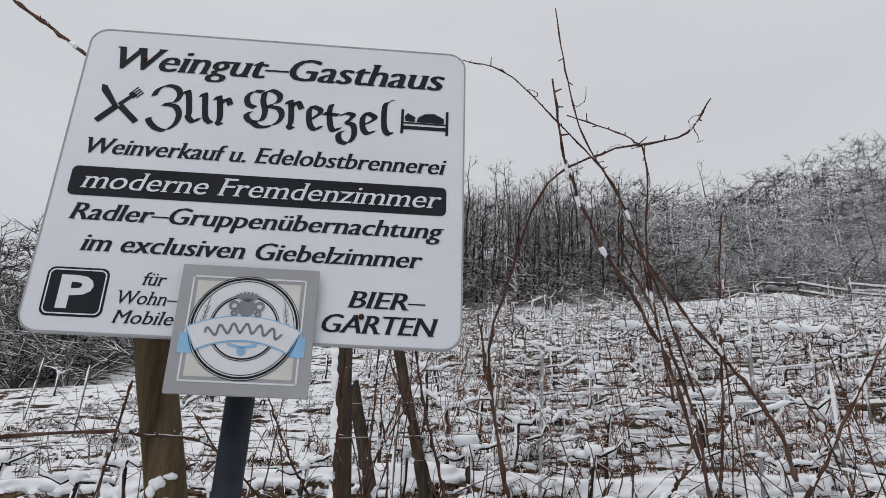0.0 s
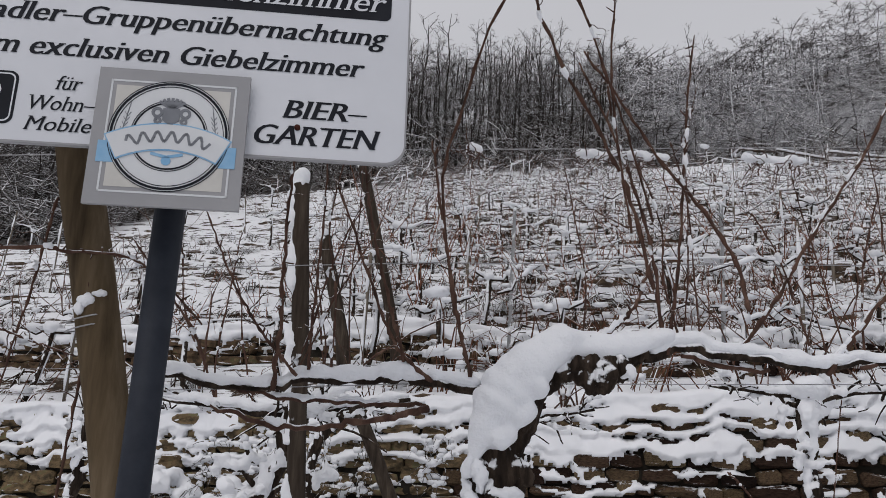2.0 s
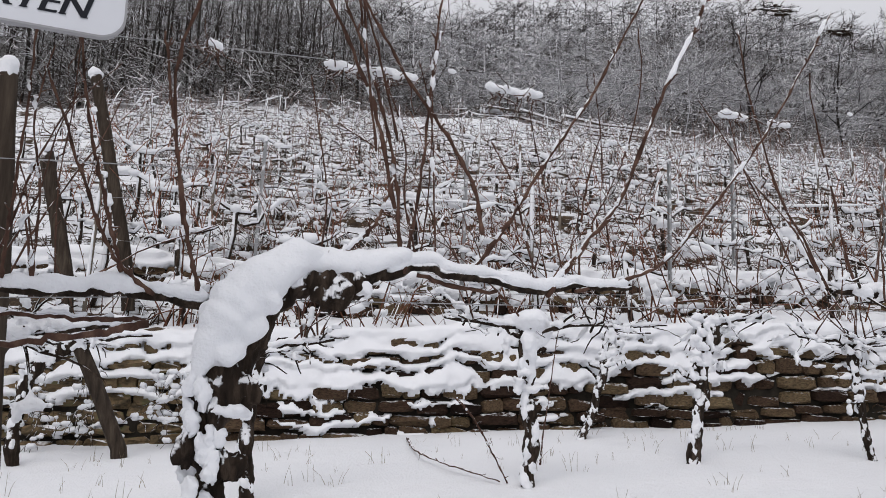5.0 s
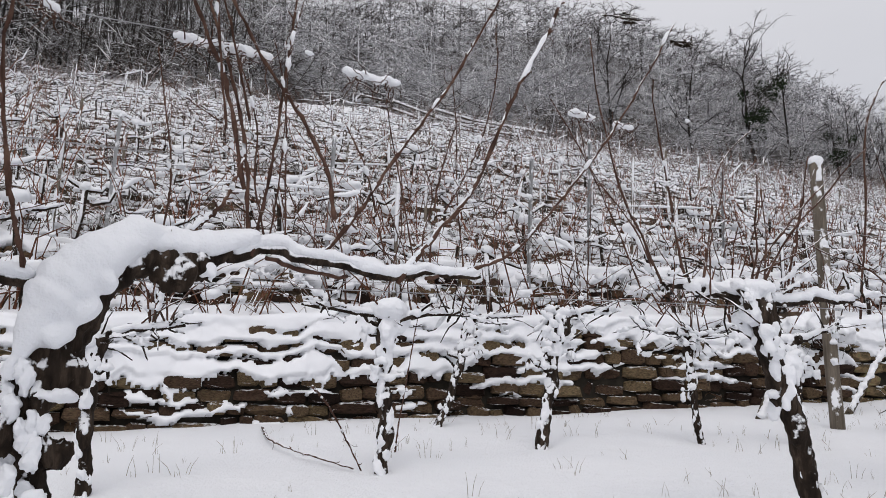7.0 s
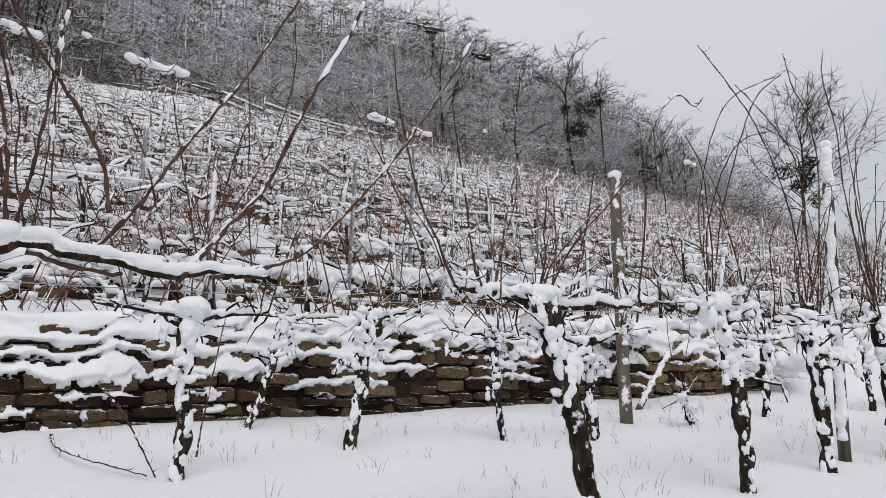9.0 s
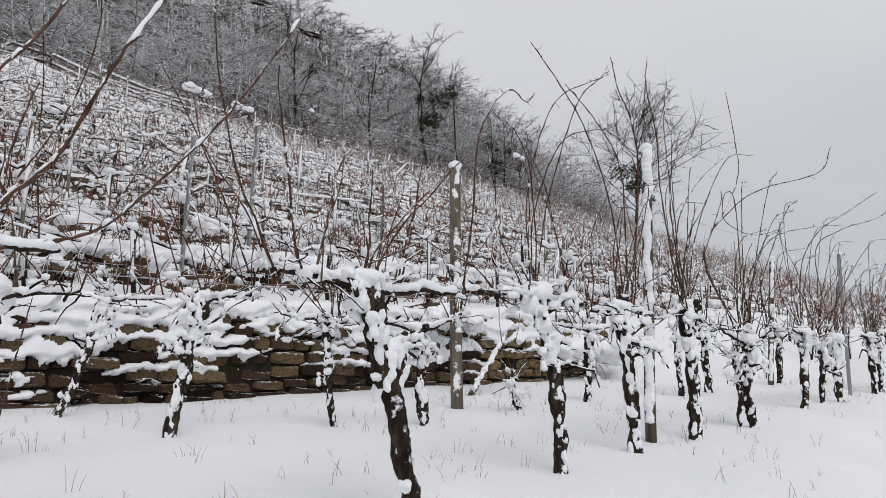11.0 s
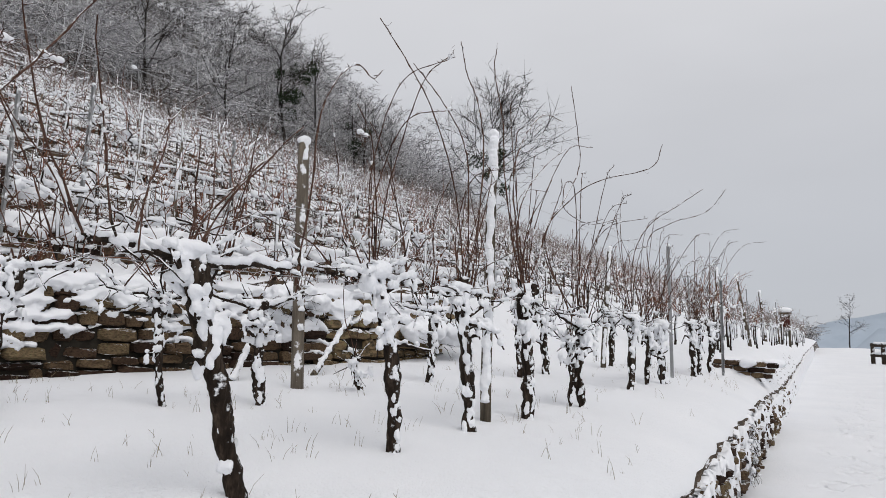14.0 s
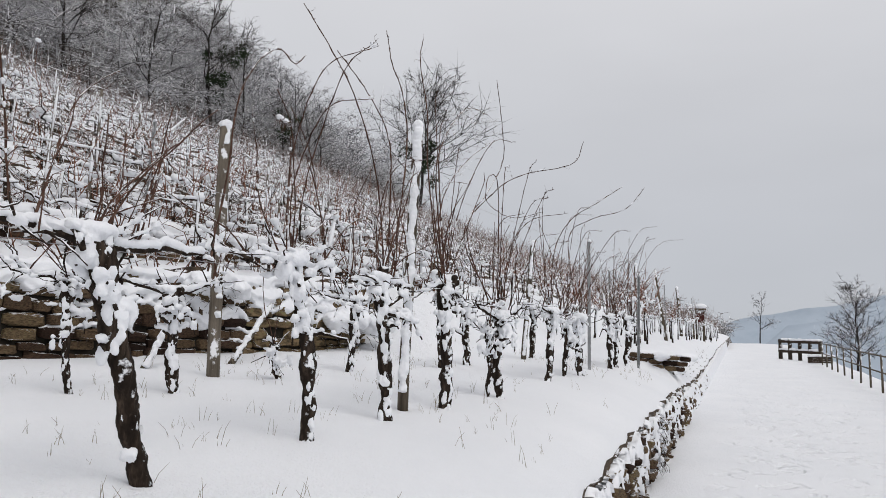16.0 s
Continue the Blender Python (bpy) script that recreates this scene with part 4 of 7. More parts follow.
    strokes(mb, [((c[0] - 0.032, c[1] - 0.040), (c[0], c[1] - 0.047)), ((c[0], c[1] - 0.047), (c[0] + 0.032, c[1] - 0.040))], 0.006, 0.0, 0.0026)
    mb.prism([(c[0] + 0.010 * math.cos(k * 0.63), c[1] - 0.055 + 0.010 * math.sin(k * 0.63)) for k in range(10)], 0.0, 0.0026)
    part("hop_picture", mb, faded_blue, s, smooth=False)


inn_sign()
beer_sign()


def sign_posts():
    rng = rng_of(3)
    t = thing("metal_sign_post", "dark blue-grey coated steel post carrying the signs", "post")
    mb = Mesh()
    mb.tube([(-0.470, 1.775, terrace_z(-0.5, 1.77) - 0.3), (-0.470, 1.765, 2.36)], 0.0325, 20)
    part("tube", mb, steel_dark, t)
    mb = Mesh()
    mb.tube([(-0.470, 1.765, 2.36), (-0.4697, 1.765, 2.372)], 0.034, 20)
    part("cap", mb, ink, t)
    t = thing("wooden_sign_post", "weathered brown round wooden post behind the inn sign", "post")
    mb = Mesh()
    z0 = terrace_z(-0.5, 1.8) - 0.3
    p = bend((-0.252, 1.86, z0), (-0.860, 1.86, 2.75), 14, 0.004, rng)
    mb.tube(p, np.linspace(0.040, 0.050, 14), 14, 0.02, rng)
    part("shaft", mb, sign_wood, t)
    mb = Mesh()
    mb.blob((-0.640, 1.817, 1.965), (0.022, 0.012, 0.015), rng, 0.3, 12, 8)
    mb.blob((-0.618, 1.822, 1.982), (0.020, 0.010, 0.008), rng, 0.3, 12, 8)
    mb.blob((-0.652, 1.814, 1.948), (0.012, 0.010, 0.014), rng, 0.3, 12, 8)
    part("snow_patch", mb, snow, t)
    mb = Mesh()
    for k in range(2):
        c = np.array((-0.638, 1.86, 1.93 - 0.02 * k))
        mb.tube([c + np.array((0.052 * math.cos(a), 0.052 * math.sin(a), 0.012 * math.sin(a * 1.3))) for a in np.linspace(0, 6.2, 18)], 0.0018, 5)
    part("tie_wire", mb, wire_mat, t)


sign_posts()


# ---- vines ----
def snow_line(mb, pts, rad, rng, deep=0.03, gap=0.2):
    """Snow lying along a branch, broken here and there."""
    p = np.asarray(pts, float)
    r = np.broadcast_to(np.asarray(rad, float), (len(p),))
    d = np.gradient(p, axis=0)
    flat = np.sqrt(np.maximum(0, 1 - (d[:, 2] / (np.linalg.norm(d, axis=1) + 1e-9)) ** 2))
    run = []

    def close():
        if len(run) >= 2:
            q = np.array([a for a, _ in run])
            w = np.array([b for _, b in run])
            w[0] *= 0.35
            w[-1] *= 0.35
            mb.tube(q, w, 8, 0.07, rng, 1.0)
        run.clear()

    for k in range(len(p)):
        h = deep * flat[k] * rng.uniform(0.55, 1.1)
        if flat[k] < 0.45 or rng.random() < gap:
            close()
            continue
        run.append((p[k] + np.array((0, 0, r[k] * 0.75 + h * 0.35)), max(0.004, min(r[k] * 1.05 + h * 0.25, r[k] * 0.6 + h * 0.6))))
    close()


def cane_line(start, length, lean, rng, n=9, wob=0.03, curl=0.0):
    """A shoot that climbs from start, zigzagging from bud to bud."""
    d = np.array((lean[0], lean[1], 1.0))
    d /= np.linalg.norm(d)
    p = [np.asarray(start, float)]
    for k in range(n - 1):
        d = d + rng.normal(size=3) * wob * 2 + np.array((lean[0] * 0.1, 0, -curl * (k / n)))
        d /= np.linalg.norm(d)
        p.append(p[-1] + d * length / (n - 1))
    return np.array(p)


def bud_radii(n, r0, r1):
    r = np.linspace(r0, r1, n)
    r[1::3] *= 1.45
    r[2::3] *= 0.9
    return r


def add_cane(parent, start, length, lean, rng, r0=0.0047, snowy=0.45, sides=6, n=11, wob=0.05, curl=0.0):
    p = cane_line(start, length, lean, rng, n, wob, curl)
    mb = Mesh()
    mb.tube(p, bud_radii(n, r0, r0 * 0.45), sides)
    for k in range(2, n - 1):
        if rng.random() < 0.45:
            d = rng.normal(size=3) * 0.6 + np.array((0, 0, 0.8))
            d /= np.linalg.norm(d)
            mb.tube([p[k], p[k] + d * rng.uniform(0.012, 0.05)], (r0 * 0.5, r0 * 0.25), 4)
    ob = part("cane", mb, cane, parent)
    if snowy and rng.random() < snowy:
        ms = Mesh()
        for k in range(1, n - 1):
            if rng.random() < 0.3:
                ms.tube([p[k] * 0.85 + p[k - 1] * 0.15, p[k] + np.array((-0.003, -0.003, 0.004)), p[k] * 0.88 + p[k + 1] * 0.12], np.array((0.003, 0.0085, 0.004)) * rng.uniform(0.6, 1.2), 6, 0.15, rng)
        if ms.n:
            tagged(part("snow", ms, snow, ob), kind="stuff")
    return ob


def shoot(parent, pts, r0, snowy, seed=0, n=34):
    """A long shoot along a few points, with buds, tendrils and bits of snow."""
    rng = rng_of(int(1000 * abs(pts[0][0])) + seed + 7)
    r0 *= 0.88
    q = smooth_line(pts, n)
    q[1:-1] += rng.normal(size=(n - 2, 3)) * r0 * 0.32
    rr = bud_radii(n, r0, r0 * 0.5)
    mb = Mesh()
    mb.tube(q, rr, 7)
    for k in range(2, n - 1):
        if rng.random() < 0.4:
            d = rng.normal(size=3) * 0.5 + np.array((0, 0, 0.6))
            mb.tube([q[k], q[k] + d / np.linalg.norm(d) * rng.uniform(0.008, 0.03)], (r0 * 0.6, r0 * 0.35), 5)
        if rng.random() < 0.12:
            c = [q[k]]
            d = rng.normal(size=3)
            for j in range(6):
                d = d / np.linalg.norm(d) + rng.normal(size=3) * 0.5
                c.append(c[-1] + d / np.linalg.norm(d) * 0.014)
            mb.tube(c, np.linspace(0.0016, 0.0008, 7), 4)
    ob = part("cane", mb, cane, parent)
    ms = Mesh()
    if snowy > 0.3:
        snow_line(ms, q, rr, rng, 0.03 * snowy, 0.30)
    for k in range(1, n - 1):
        if rng.random() < 0.035 + snowy * 0.3:
            g = (q[k + 1] - q[k - 1]) * 0.5
            w = rng.uniform(0.5, 1.2)
            ms.tube([q[k] - g * 0.5, q[k] - g * 0.2 + np.array((-0.005, -0.006, 0.005)), q[k] + g * 0.3 + np.array((-0.005, -0.006, 0.006)), q[k] + g * 0.6], np.array((0.002, 0.0075, 0.006, 0.002)) * w, 7, 0.2, rng)
    if ms.n:
        tagged(part("snow", ms, snow, ob), kind="stuff")
    return ob


def vine(base, head, seed, arms=(), canes=8, girth=0.04, headsnow=0.10, group="vines of the front rows", label="snow-covered old grapevine with a dark knotted trunk", mid=None, long=(0.5, 1.1), fan=0.35, drift=0.33):
    """An old vine: trunk, knotted head, arms tied along the wire, shoots, and the snow on them."""
    rng = rng_of(seed)
    v = thing("grapevine", label, "grapevine", group, Matrix.Translation(base))
    b, h = np.zeros(3), np.array(head) - np.array(base)
    mb = Mesh()
    n = 12
    if mid is None:
        p = bend(b - np.array((0, 0, 0.15)), h, n, 0.012, rng)
    else:
        m = np.array(mid) - np.array(base)
        s = np.linspace(0, 1, n)[:, None]
        p = (1 - s) ** 2 * (b - np.array((0, 0, 0.15))) + 2 * s * (1 - s) * (2 * m - 0.5 * (b + h)) + s ** 2 * h + rng.normal(size=(n, 3)) * 0.005
    r = girth * (0.95 + 0.12 * rng.normal(size=n))
    r[-2:] *= 1.35
    mb.tube(p, r, 10, 0.10, rng)
    for k in range(4):
        d = rng.normal(size=3) * 0.6 + np.array((0, 0, 0.5))
        mb.tube([h, h + d / np.linalg.norm(d) * girth * 2.2], (girth * 0.8, girth * 0.45), 7, 0.12, rng)
    part("trunk", fused("trunk", mb, bark, 0.0125 if base[0] < 8 else 0.017, 0.014, 18, 0.010, 0.35), bark, v)
    ms = Mesh()
    # snow stuck to the windward side of the trunk
    for k in range(1, n - 1):
        for _ in range(5):
            if rng.random() < (drift if k < n * 0.55 else max(drift, 0.6)):
                a = rng.normal() * 0.7 - 2.3
                ms.blob(p[k] + np.array((math.cos(a) * 0.75 * r[k], math.sin(a) * 0.75 * r[k], rng.normal() * 0.04)), np.array((0.42, 0.40, 0.75)) * girth * rng.uniform(0.5, 1.3), rng, 0.4, 8, 5)
    # flat patches plastered on the upper trunk, on the side of the path
    for _ in range(9):
        k = int(rng.uniform(0.72, 0.97) * (n - 1))
        a = rng.normal() * 0.6 - 1.9
        ms.blob(p[k] + np.array((math.cos(a), math.sin(a), 0)) * 0.9 * r[k] + np.array((0, 0, rng.normal() * 0.03)), np.array((0.75, 0.35, 0.95)) * girth * rng.uniform(0.5, 1.1), rng, 0.3, 9, 6)
    if headsnow:
        # a rounded cap on the head, and what slid down from it
        ms.blob(h + np.array((0, 0, headsnow * 0.34)), np.array((0.92, 0.72, 0.44)) * headsnow, rng, 0.10, 14, 8)
        for _ in range(4):
            o = rng.normal(size=3) * np.array((0.45, 0.25, 0.10)) * headsnow
            ms.blob(h + o + np.array((0, 0, headsnow * 0.34)), np.array((0.55, 0.50, 0.36)) * headsnow * rng.uniform(0.7, 1.1), rng, 0.12, 10, 6)
        for q in range(4):
            o = rng.normal(size=3) * np.array((0.30, 0.12, 0.08)) * headsnow
            ms.blob(h + o + np.array((-0.01, -0.030, -headsnow * (0.05 + 0.28 * q))), np.array((0.50 - 0.06 * q, 0.34, 0.42)) * headsnow * rng.uniform(0.75, 1.1), rng, 0.18, 10, 6)
    tagged(part("trunk_snow", fused("trunk_snow", ms, snow, 0.008 if base[0] < 8 else 0.012, 0.009, 20, 0.004, soften=3), snow, v), kind="stuff")
    starts = [h + rng.normal(size=3) * girth * 0.5 for _ in range(max(2, canes // 3))]
    for end in arms:
        e = np.array(end) - np.array(base)
        k = max(6, int(np.linalg.norm(e - h) / 0.07))
        q = bend(h, e, k, 0.008, rng)
        ra = np.linspace(girth * 0.38, girth * 0.20, k)
        mb = Mesh()
        mb.tube(q, ra, 8, 0.08, rng)
        arm = part("arm", mb, bark, v)
        ms = Mesh()
        snow_line(ms, q, ra, rng, 0.045, 0.0)
        if ms.n:
            tagged(part("snow", fused("snow", ms, snow, 0.010 if base[0] < 8 else 0.015, 0.014, 18, 0.005, soften=2), snow, arm), kind="stuff")
        starts += [q[int(i)] for i in rng.integers(1, k, size=max(1, canes // 2))]
    spur, lumps = Mesh(), Mesh()
    # old pruned stubs crowd the upper trunk, each with its own load of snow
    for q in range(9 if headsnow > 0.07 else 5):
        s = p[int(rng.uniform(0.66, 1.0) * (n - 1))]
        d = np.array((rng.choice((-1, 1)) * rng.uniform(0.5, 1.0), rng.normal() * 0.35 - 0.15, rng.uniform(-0.25, 0.8)))
        w = bend(s, s + d * rng.uniform(0.10, 0.26), 6, 0.012, rng)
        rw = np.linspace(0.34, 0.20, 6) * girth
        spur.tube(w, rw, 7, 0.15, rng)
        for j in range(1, 6):
            if rng.random() < 0.75:
                lumps.blob(w[j] + np.array((rng.normal() * 0.006, -0.35 * rw[j], rw[j] + 0.006)), np.array((0.036, 0.026, 0.024)) * rng.uniform(0.55, 1.25), rng, 0.25, 8, 5)
        if rng.random() < 0.6:
            e = w[5] + np.array((d[0] * 0.03, rng.normal() * 0.03, -rng.uniform(0.05, 0.14)))
            spur.tube([w[4], w[5], e], (rw[5], rw[5] * 0.8, rw[5] * 0.5), 6, 0.15, rng)
            lumps.blob(w[5] * 0.5 + e * 0.5 + np.array((0, -0.008, 0)), np.array((0.024, 0.018, 0.034)) * rng.uniform(0.6, 1.2), rng, 0.3, 8, 5)
    for _ in range(12 + 9 * len(arms)):
        s = starts[int(rng.integers(len(starts)))] + rng.normal(size=3) * 0.02
        d = rng.normal(size=3) * np.array((1, 0.6, 0.7)) + np.array((0, 0, 0.1))
        q = bend(s, s + d / np.linalg.norm(d) * rng.uniform(0.08, 0.32), 5, 0.010, rng)
        spur.tube(q, np.linspace(0.007, 0.003, 5), 5)
        if rng.random() < 0.8:
            j = int(rng.integers(1, 5))
            lumps.blob(q[j] + np.array((0, -0.004, 0.008)), np.array((0.031, 0.020, 0.016)) * rng.uniform(0.4, 1.4), rng, 0.3, 8, 5)
            lumps.tube(q[max(0, j - 2):j + 1] + np.array((0, -0.003, 0.006)), 0.013 * rng.uniform(0.6, 1.3), 6, 0.2, rng)
    tagged(part("spur_growth", spur, bark, v), kind="stuff")
    tagged(part("spur_snow", fused("spur_snow", lumps, snow, 0.010 if base[0] < 8 else 0.015, 0.014, 26, 0.008, soften=1), snow, v), kind="stuff")
    for k in range(canes):
        s = starts[int(rng.integers(len(starts)))]
        add_cane(v, s, rng.uniform(*long), (rng.normal() * fan, rng.normal() * fan * 0.5), rng)
    return v


def main_vine():
    """The thick old vine nearest to the sign, with a heavy cap of snow."""
    rng = rng_of(77)
    g = terrace_z(0.28, 2.3)
    v = thing("grapevine", "thick gnarled old grapevine under a heavy cap of snow", "grapevine", "vines of the front rows", Matrix.Translation((0, 0, 0)))
    pts = [(0.335, 2.32, g - 0.15), (0.325, 2.31, g + 0.15), (0.305, 2.29, 1.28), (0.290, 2.28, 1.42), (0.279, 2.28, 1.51), (0.278, 2.28, 1.58), (0.292, 2.28, 1.65), (0.335, 2.28, 1.73), (0.382, 2.28, 1.81), (0.405, 2.28, 1.87), (0.445, 2.28, 1.905), (0.515, 2.28, 1.923), (0.595, 2.28, 1.923), (0.655, 2.28, 1.950), (0.738, 2.28, 1.962)]
    r = [0.045, 0.040, 0.036, 0.036, 0.037, 0.042, 0.050, 0.046, 0.036, 0.034, 0.031, 0.036, 0.040, 0.024, 0.017]
    s = np.linspace(0, 14, 34)
    P = np.array([np.interp(s, range(15), [q[i] for q in pts]) for i in range(3)]).T + rng.normal(size=(34, 3)) * 0.004
    R = np.interp(s, range(15), r) * (1 + 0.08 * rng.normal(size=34))
    mb = Mesh()
    mb.tube(P, R, 16, 0.10, rng)
    for k in range(16):
        i = int(rng.integers(2, 26))
        a = rng.uniform(0, 6.28)
        q = [P[i + j] + R[i + j] * 0.95 * np.array((math.cos(a + 0.1 * j), math.sin(a + 0.1 * j), 0)) for j in range(6)]
        mb.tube(q, np.array((0.4, 1, 1.2, 1.1, 0.9, 0.3)) * rng.uniform(0.008, 0.018), 6, 0.15, rng)
    for c, w in (((0.25, 2.27, 1.50), 0.05), ((0.35, 2.25, 1.63), 0.045), ((0.56, 2.26, 1.90), 0.045), ((0.33, 2.26, 1.45), 0.04), ((0.62, 2.265, 1.91), 0.035)):
        mb.blob(c, (w, w * 0.8, w * 1.1), rng, 0.3, 10, 6)
    part("trunk", fused("trunk", mb, bark, 0.006, 0.018, 22, 0.012, 0.3), bark, v)
    ms = Mesh()
    drift = [(0.236, 2.240, 1.665, 0.014), (0.244, 2.240, 1.700, 0.028), (0.260, 2.240, 1.745, 0.044), (0.287, 2.242, 1.800, 0.058), (0.320, 2.245, 1.850, 0.068), (0.365, 2.25, 1.900, 0.064), (0.415, 2.255, 1.945, 0.060), (0.460, 2.26, 1.975, 0.054), (0.515, 2.27, 1.975, 0.043), (0.585, 2.27, 1.974, 0.041), (0.666, 2.27, 1.990, 0.038), (0.728, 2.27, 2.006, 0.034), (0.785, 2.27, 2.018, 0.018)]
    u = np.linspace(0, len(drift) - 1, 46)
    q = np.array([np.interp(u, range(len(drift)), [d[i] for d in drift]) for i in range(4)]).T
    ms.tube(q[:, :3], q[:, 3] * (1 + 0.05 * rng.normal(size=46)), 16, 0.03, rng)
    for c, w in (((0.30, 2.235, 1.725), (0.05, 0.04, 0.035)), ((0.34, 2.235, 1.79), (0.05, 0.04, 0.04)), ((0.39, 2.24, 1.86), (0.05, 0.04, 0.035)), ((0.222, 2.24, 1.640), (0.02, 0.025, 0.03))):
        ms.blob(c, w, rng, 0.2, 16, 10)
    part("snow_cap", fused("snow_cap", ms, snow, 0.006, 0.012, 9, 0.004, soften=10), snow, v, "thick cap of snow")
    for k in range(13):
        i = int(rng.integers(4, 15))
        a = rng.uniform(2.9, 5.2)
        c = P[i] + np.array((math.cos(a), math.sin(a), 0)) * (R[i] + 0.012)
        w = np.array((0.020, 0.016, 0.034)) * rng.uniform(0.5, 1.3)
        ms = Mesh()
        ms.blob(c, w, rng, 0.35, 12, 8)
        ms.blob(c + rng.normal(size=3) * w * 0.7, w * 0.7, rng, 0.35, 10, 7)
        part("snow_patch", fused("snow_patch", ms, snow, 0.006, 0.012, 26, 0.008), snow, v)
    for c, w in (((0.228, 2.235, 1.55), (0.018, 0.022, 0.036)), ((0.235, 2.225, 1.40), (0.022, 0.020, 0.036)), ((0.240, 2.215, 1.28), (0.022, 0.018, 0.05)), ((0.25, 2.215, 1.14), (0.024, 0.018, 0.06)), ((0.315, 2.225, 1.585), (0.045, 0.026, 0.014)), ((0.315, 2.215, 1.205), (0.026, 0.02, 0.05)), ((0.64, 2.245, 1.905), (0.024, 0.022, 0.022)), ((0.29, 2.215, 1.36), (0.024, 0.018, 0.024)), ((0.26, 2.21, 1.02), (0.03, 0.020, 0.05))):
        ms = Mesh()
        ms.blob(c, w, rng, 0.25, 12, 8)
        ms.blob(np.array(c) + rng.normal(size=3) * np.array(w) * 0.6, np.array(w) * 0.6, rng, 0.25, 10, 7)
        part("snow_patch", fused("snow_patch", ms, snow, 0.007, 0.014, 22, 0.007), snow, v)
    def arm(pts, r0, r1, deep=0.048, gap=0.0, n=30):
        a = np.array(pts, float)
        t = np.linspace(0, len(a) - 1, n)
        q = np.array([np.interp(t, range(len(a)), a[:, i]) for i in range(3)]).T + rng.normal(size=(n, 3)) * 0.0035
        ra = np.linspace(r0, r1, n)
        m1 = Mesh()
        m1.tube(q, ra * (1 + 0.1 * rng.normal(size=n)), 8, 0.08, rng)
        ob = part("arm", m1, bark if r0 > 0.012 else cane, v)
        m2 = Mesh()
        snow_line(m2, q, ra, rng, deep, gap)
        if m2.n:
            tagged(part("snow", fused("snow", m2, snow, 0.0075, 0.012, 11, 0.004, soften=5), snow, ob), kind="stuff")
        return q
    right = arm([(0.70, 2.28, 1.955), (0.81, 2.275, 1.992), (0.912, 2.27, 1.968), (1.05, 2.27, 1.962), (1.175, 2.27, 1.935), (1.286, 2.27, 1.965), (1.379, 2.27, 1.962), (1.50, 2.275, 1.980)], 0.014, 0.007, 0.042)
    left = arm([(0.25, 2.29, 1.845), (0.12, 2.29, 1.865), (0.01, 2.29, 1.872), (-0.12, 2.29, 1.855), (-0.234, 2.29, 1.855), (-0.32, 2.29, 1.825), (-0.45, 2.29, 1.83), (-0.66, 2.29, 1.86)], 0.014, 0.008, 0.040)
    arm([(0.10, 2.30, 1.80), (-0.05, 2.31, 1.80), (-0.25, 2.31, 1.80), (-0.50, 2.31, 1.84)], 0.007, 0.005, 0.018, 0.2)
    arm([(0.11, 2.26, 1.79), (0.0, 2.25, 1.76), (-0.15, 2.24, 1.73), (-0.28, 2.23, 1.725), (-0.45, 2.22, 1.775)], 0.010, 0.006, 0.03, 0.25)
    arm([(0.80, 2.28, 1.97), (0.90, 2.29, 1.945), (1.05, 2.29, 1.93)], 0.007, 0.006, 0.02, 0.3, 12)
    # the long shoots
    shoot(v, [(0.586, 2.148, 2.612), (0.551, 2.077, 2.707), (0.452, 1.960, 2.863), (0.329, 1.885, 2.963), (0.144, 1.786, 3.095), (0.010, 1.763, 3.126)], 0.0035, 0)
    shoot(v, [(0.732, 2.270, 2.343), (0.663, 2.209, 2.531), (0.570, 2.097, 2.681), (0.480, 1.989, 2.825), (0.361, 1.885, 2.964), (0.301, 1.783, 3.099), (0.258, 1.675, 3.243)], 0.0039, 0)
    shoot(v, [(0.173, 2.270, 2.046), (0.123, 2.270, 2.422), (0.168, 2.148, 2.613), (0.259, 1.974, 2.845), (0.413, 1.910, 2.929), (0.639, 1.874, 2.978), (0.707, 1.811, 3.062)], 0.0051, 0.1)
    shoot(v, [(0.670, 2.270, 2.307), (0.621, 2.210, 2.530), (0.570, 2.077, 2.708), (0.543, 1.924, 2.912), (0.489, 1.882, 2.967), (0.309, 1.848, 3.013)], 0.0039, 0)
    shoot(v, [(0.730, 2.270, 2.146), (0.663, 2.270, 2.427), (0.548, 2.170, 2.583), (0.415, 2.050, 2.743), (0.319, 1.934, 2.898), (0.262, 1.788, 3.092)], 0.0066, 0.15)
    shoot(v, [(0.998, 2.270, 2.096), (0.970, 2.270, 2.228), (0.878, 2.270, 2.388), (0.753, 2.270, 2.544), (0.644, 2.270, 2.719), (0.536, 2.270, 2.876)], 0.007, 0.1)
    shoot(v, [(0.749, 2.270, 2.025), (0.729, 2.270, 2.235), (0.679, 2.270, 2.446), (0.614, 2.270, 2.625), (0.521, 2.270, 2.837)], 0.0062, 0.15)
    shoot(v, [(0.762, 2.270, 1.963), (0.783, 2.270, 2.093), (0.811, 2.270, 2.311), (0.828, 2.270, 2.521), (0.845, 2.270, 2.720), (0.876, 2.270, 2.950)], 0.0055, 0.05)
    shoot(v, [(0.947, 2.270, 1.960), (1.078, 2.270, 2.137), (1.190, 2.270, 2.323), (1.370, 2.270, 2.586), (1.501, 2.270, 2.831), (1.653, 2.270, 3.097)], 0.007, 0.25)
    shoot(v, [(1.206, 2.270, 1.928), (1.321, 2.270, 2.081), (1.484, 2.270, 2.284), (1.622, 2.270, 2.604), (1.780, 2.270, 2.892), (1.877, 2.270, 3.166)], 0.0088, 0.75)
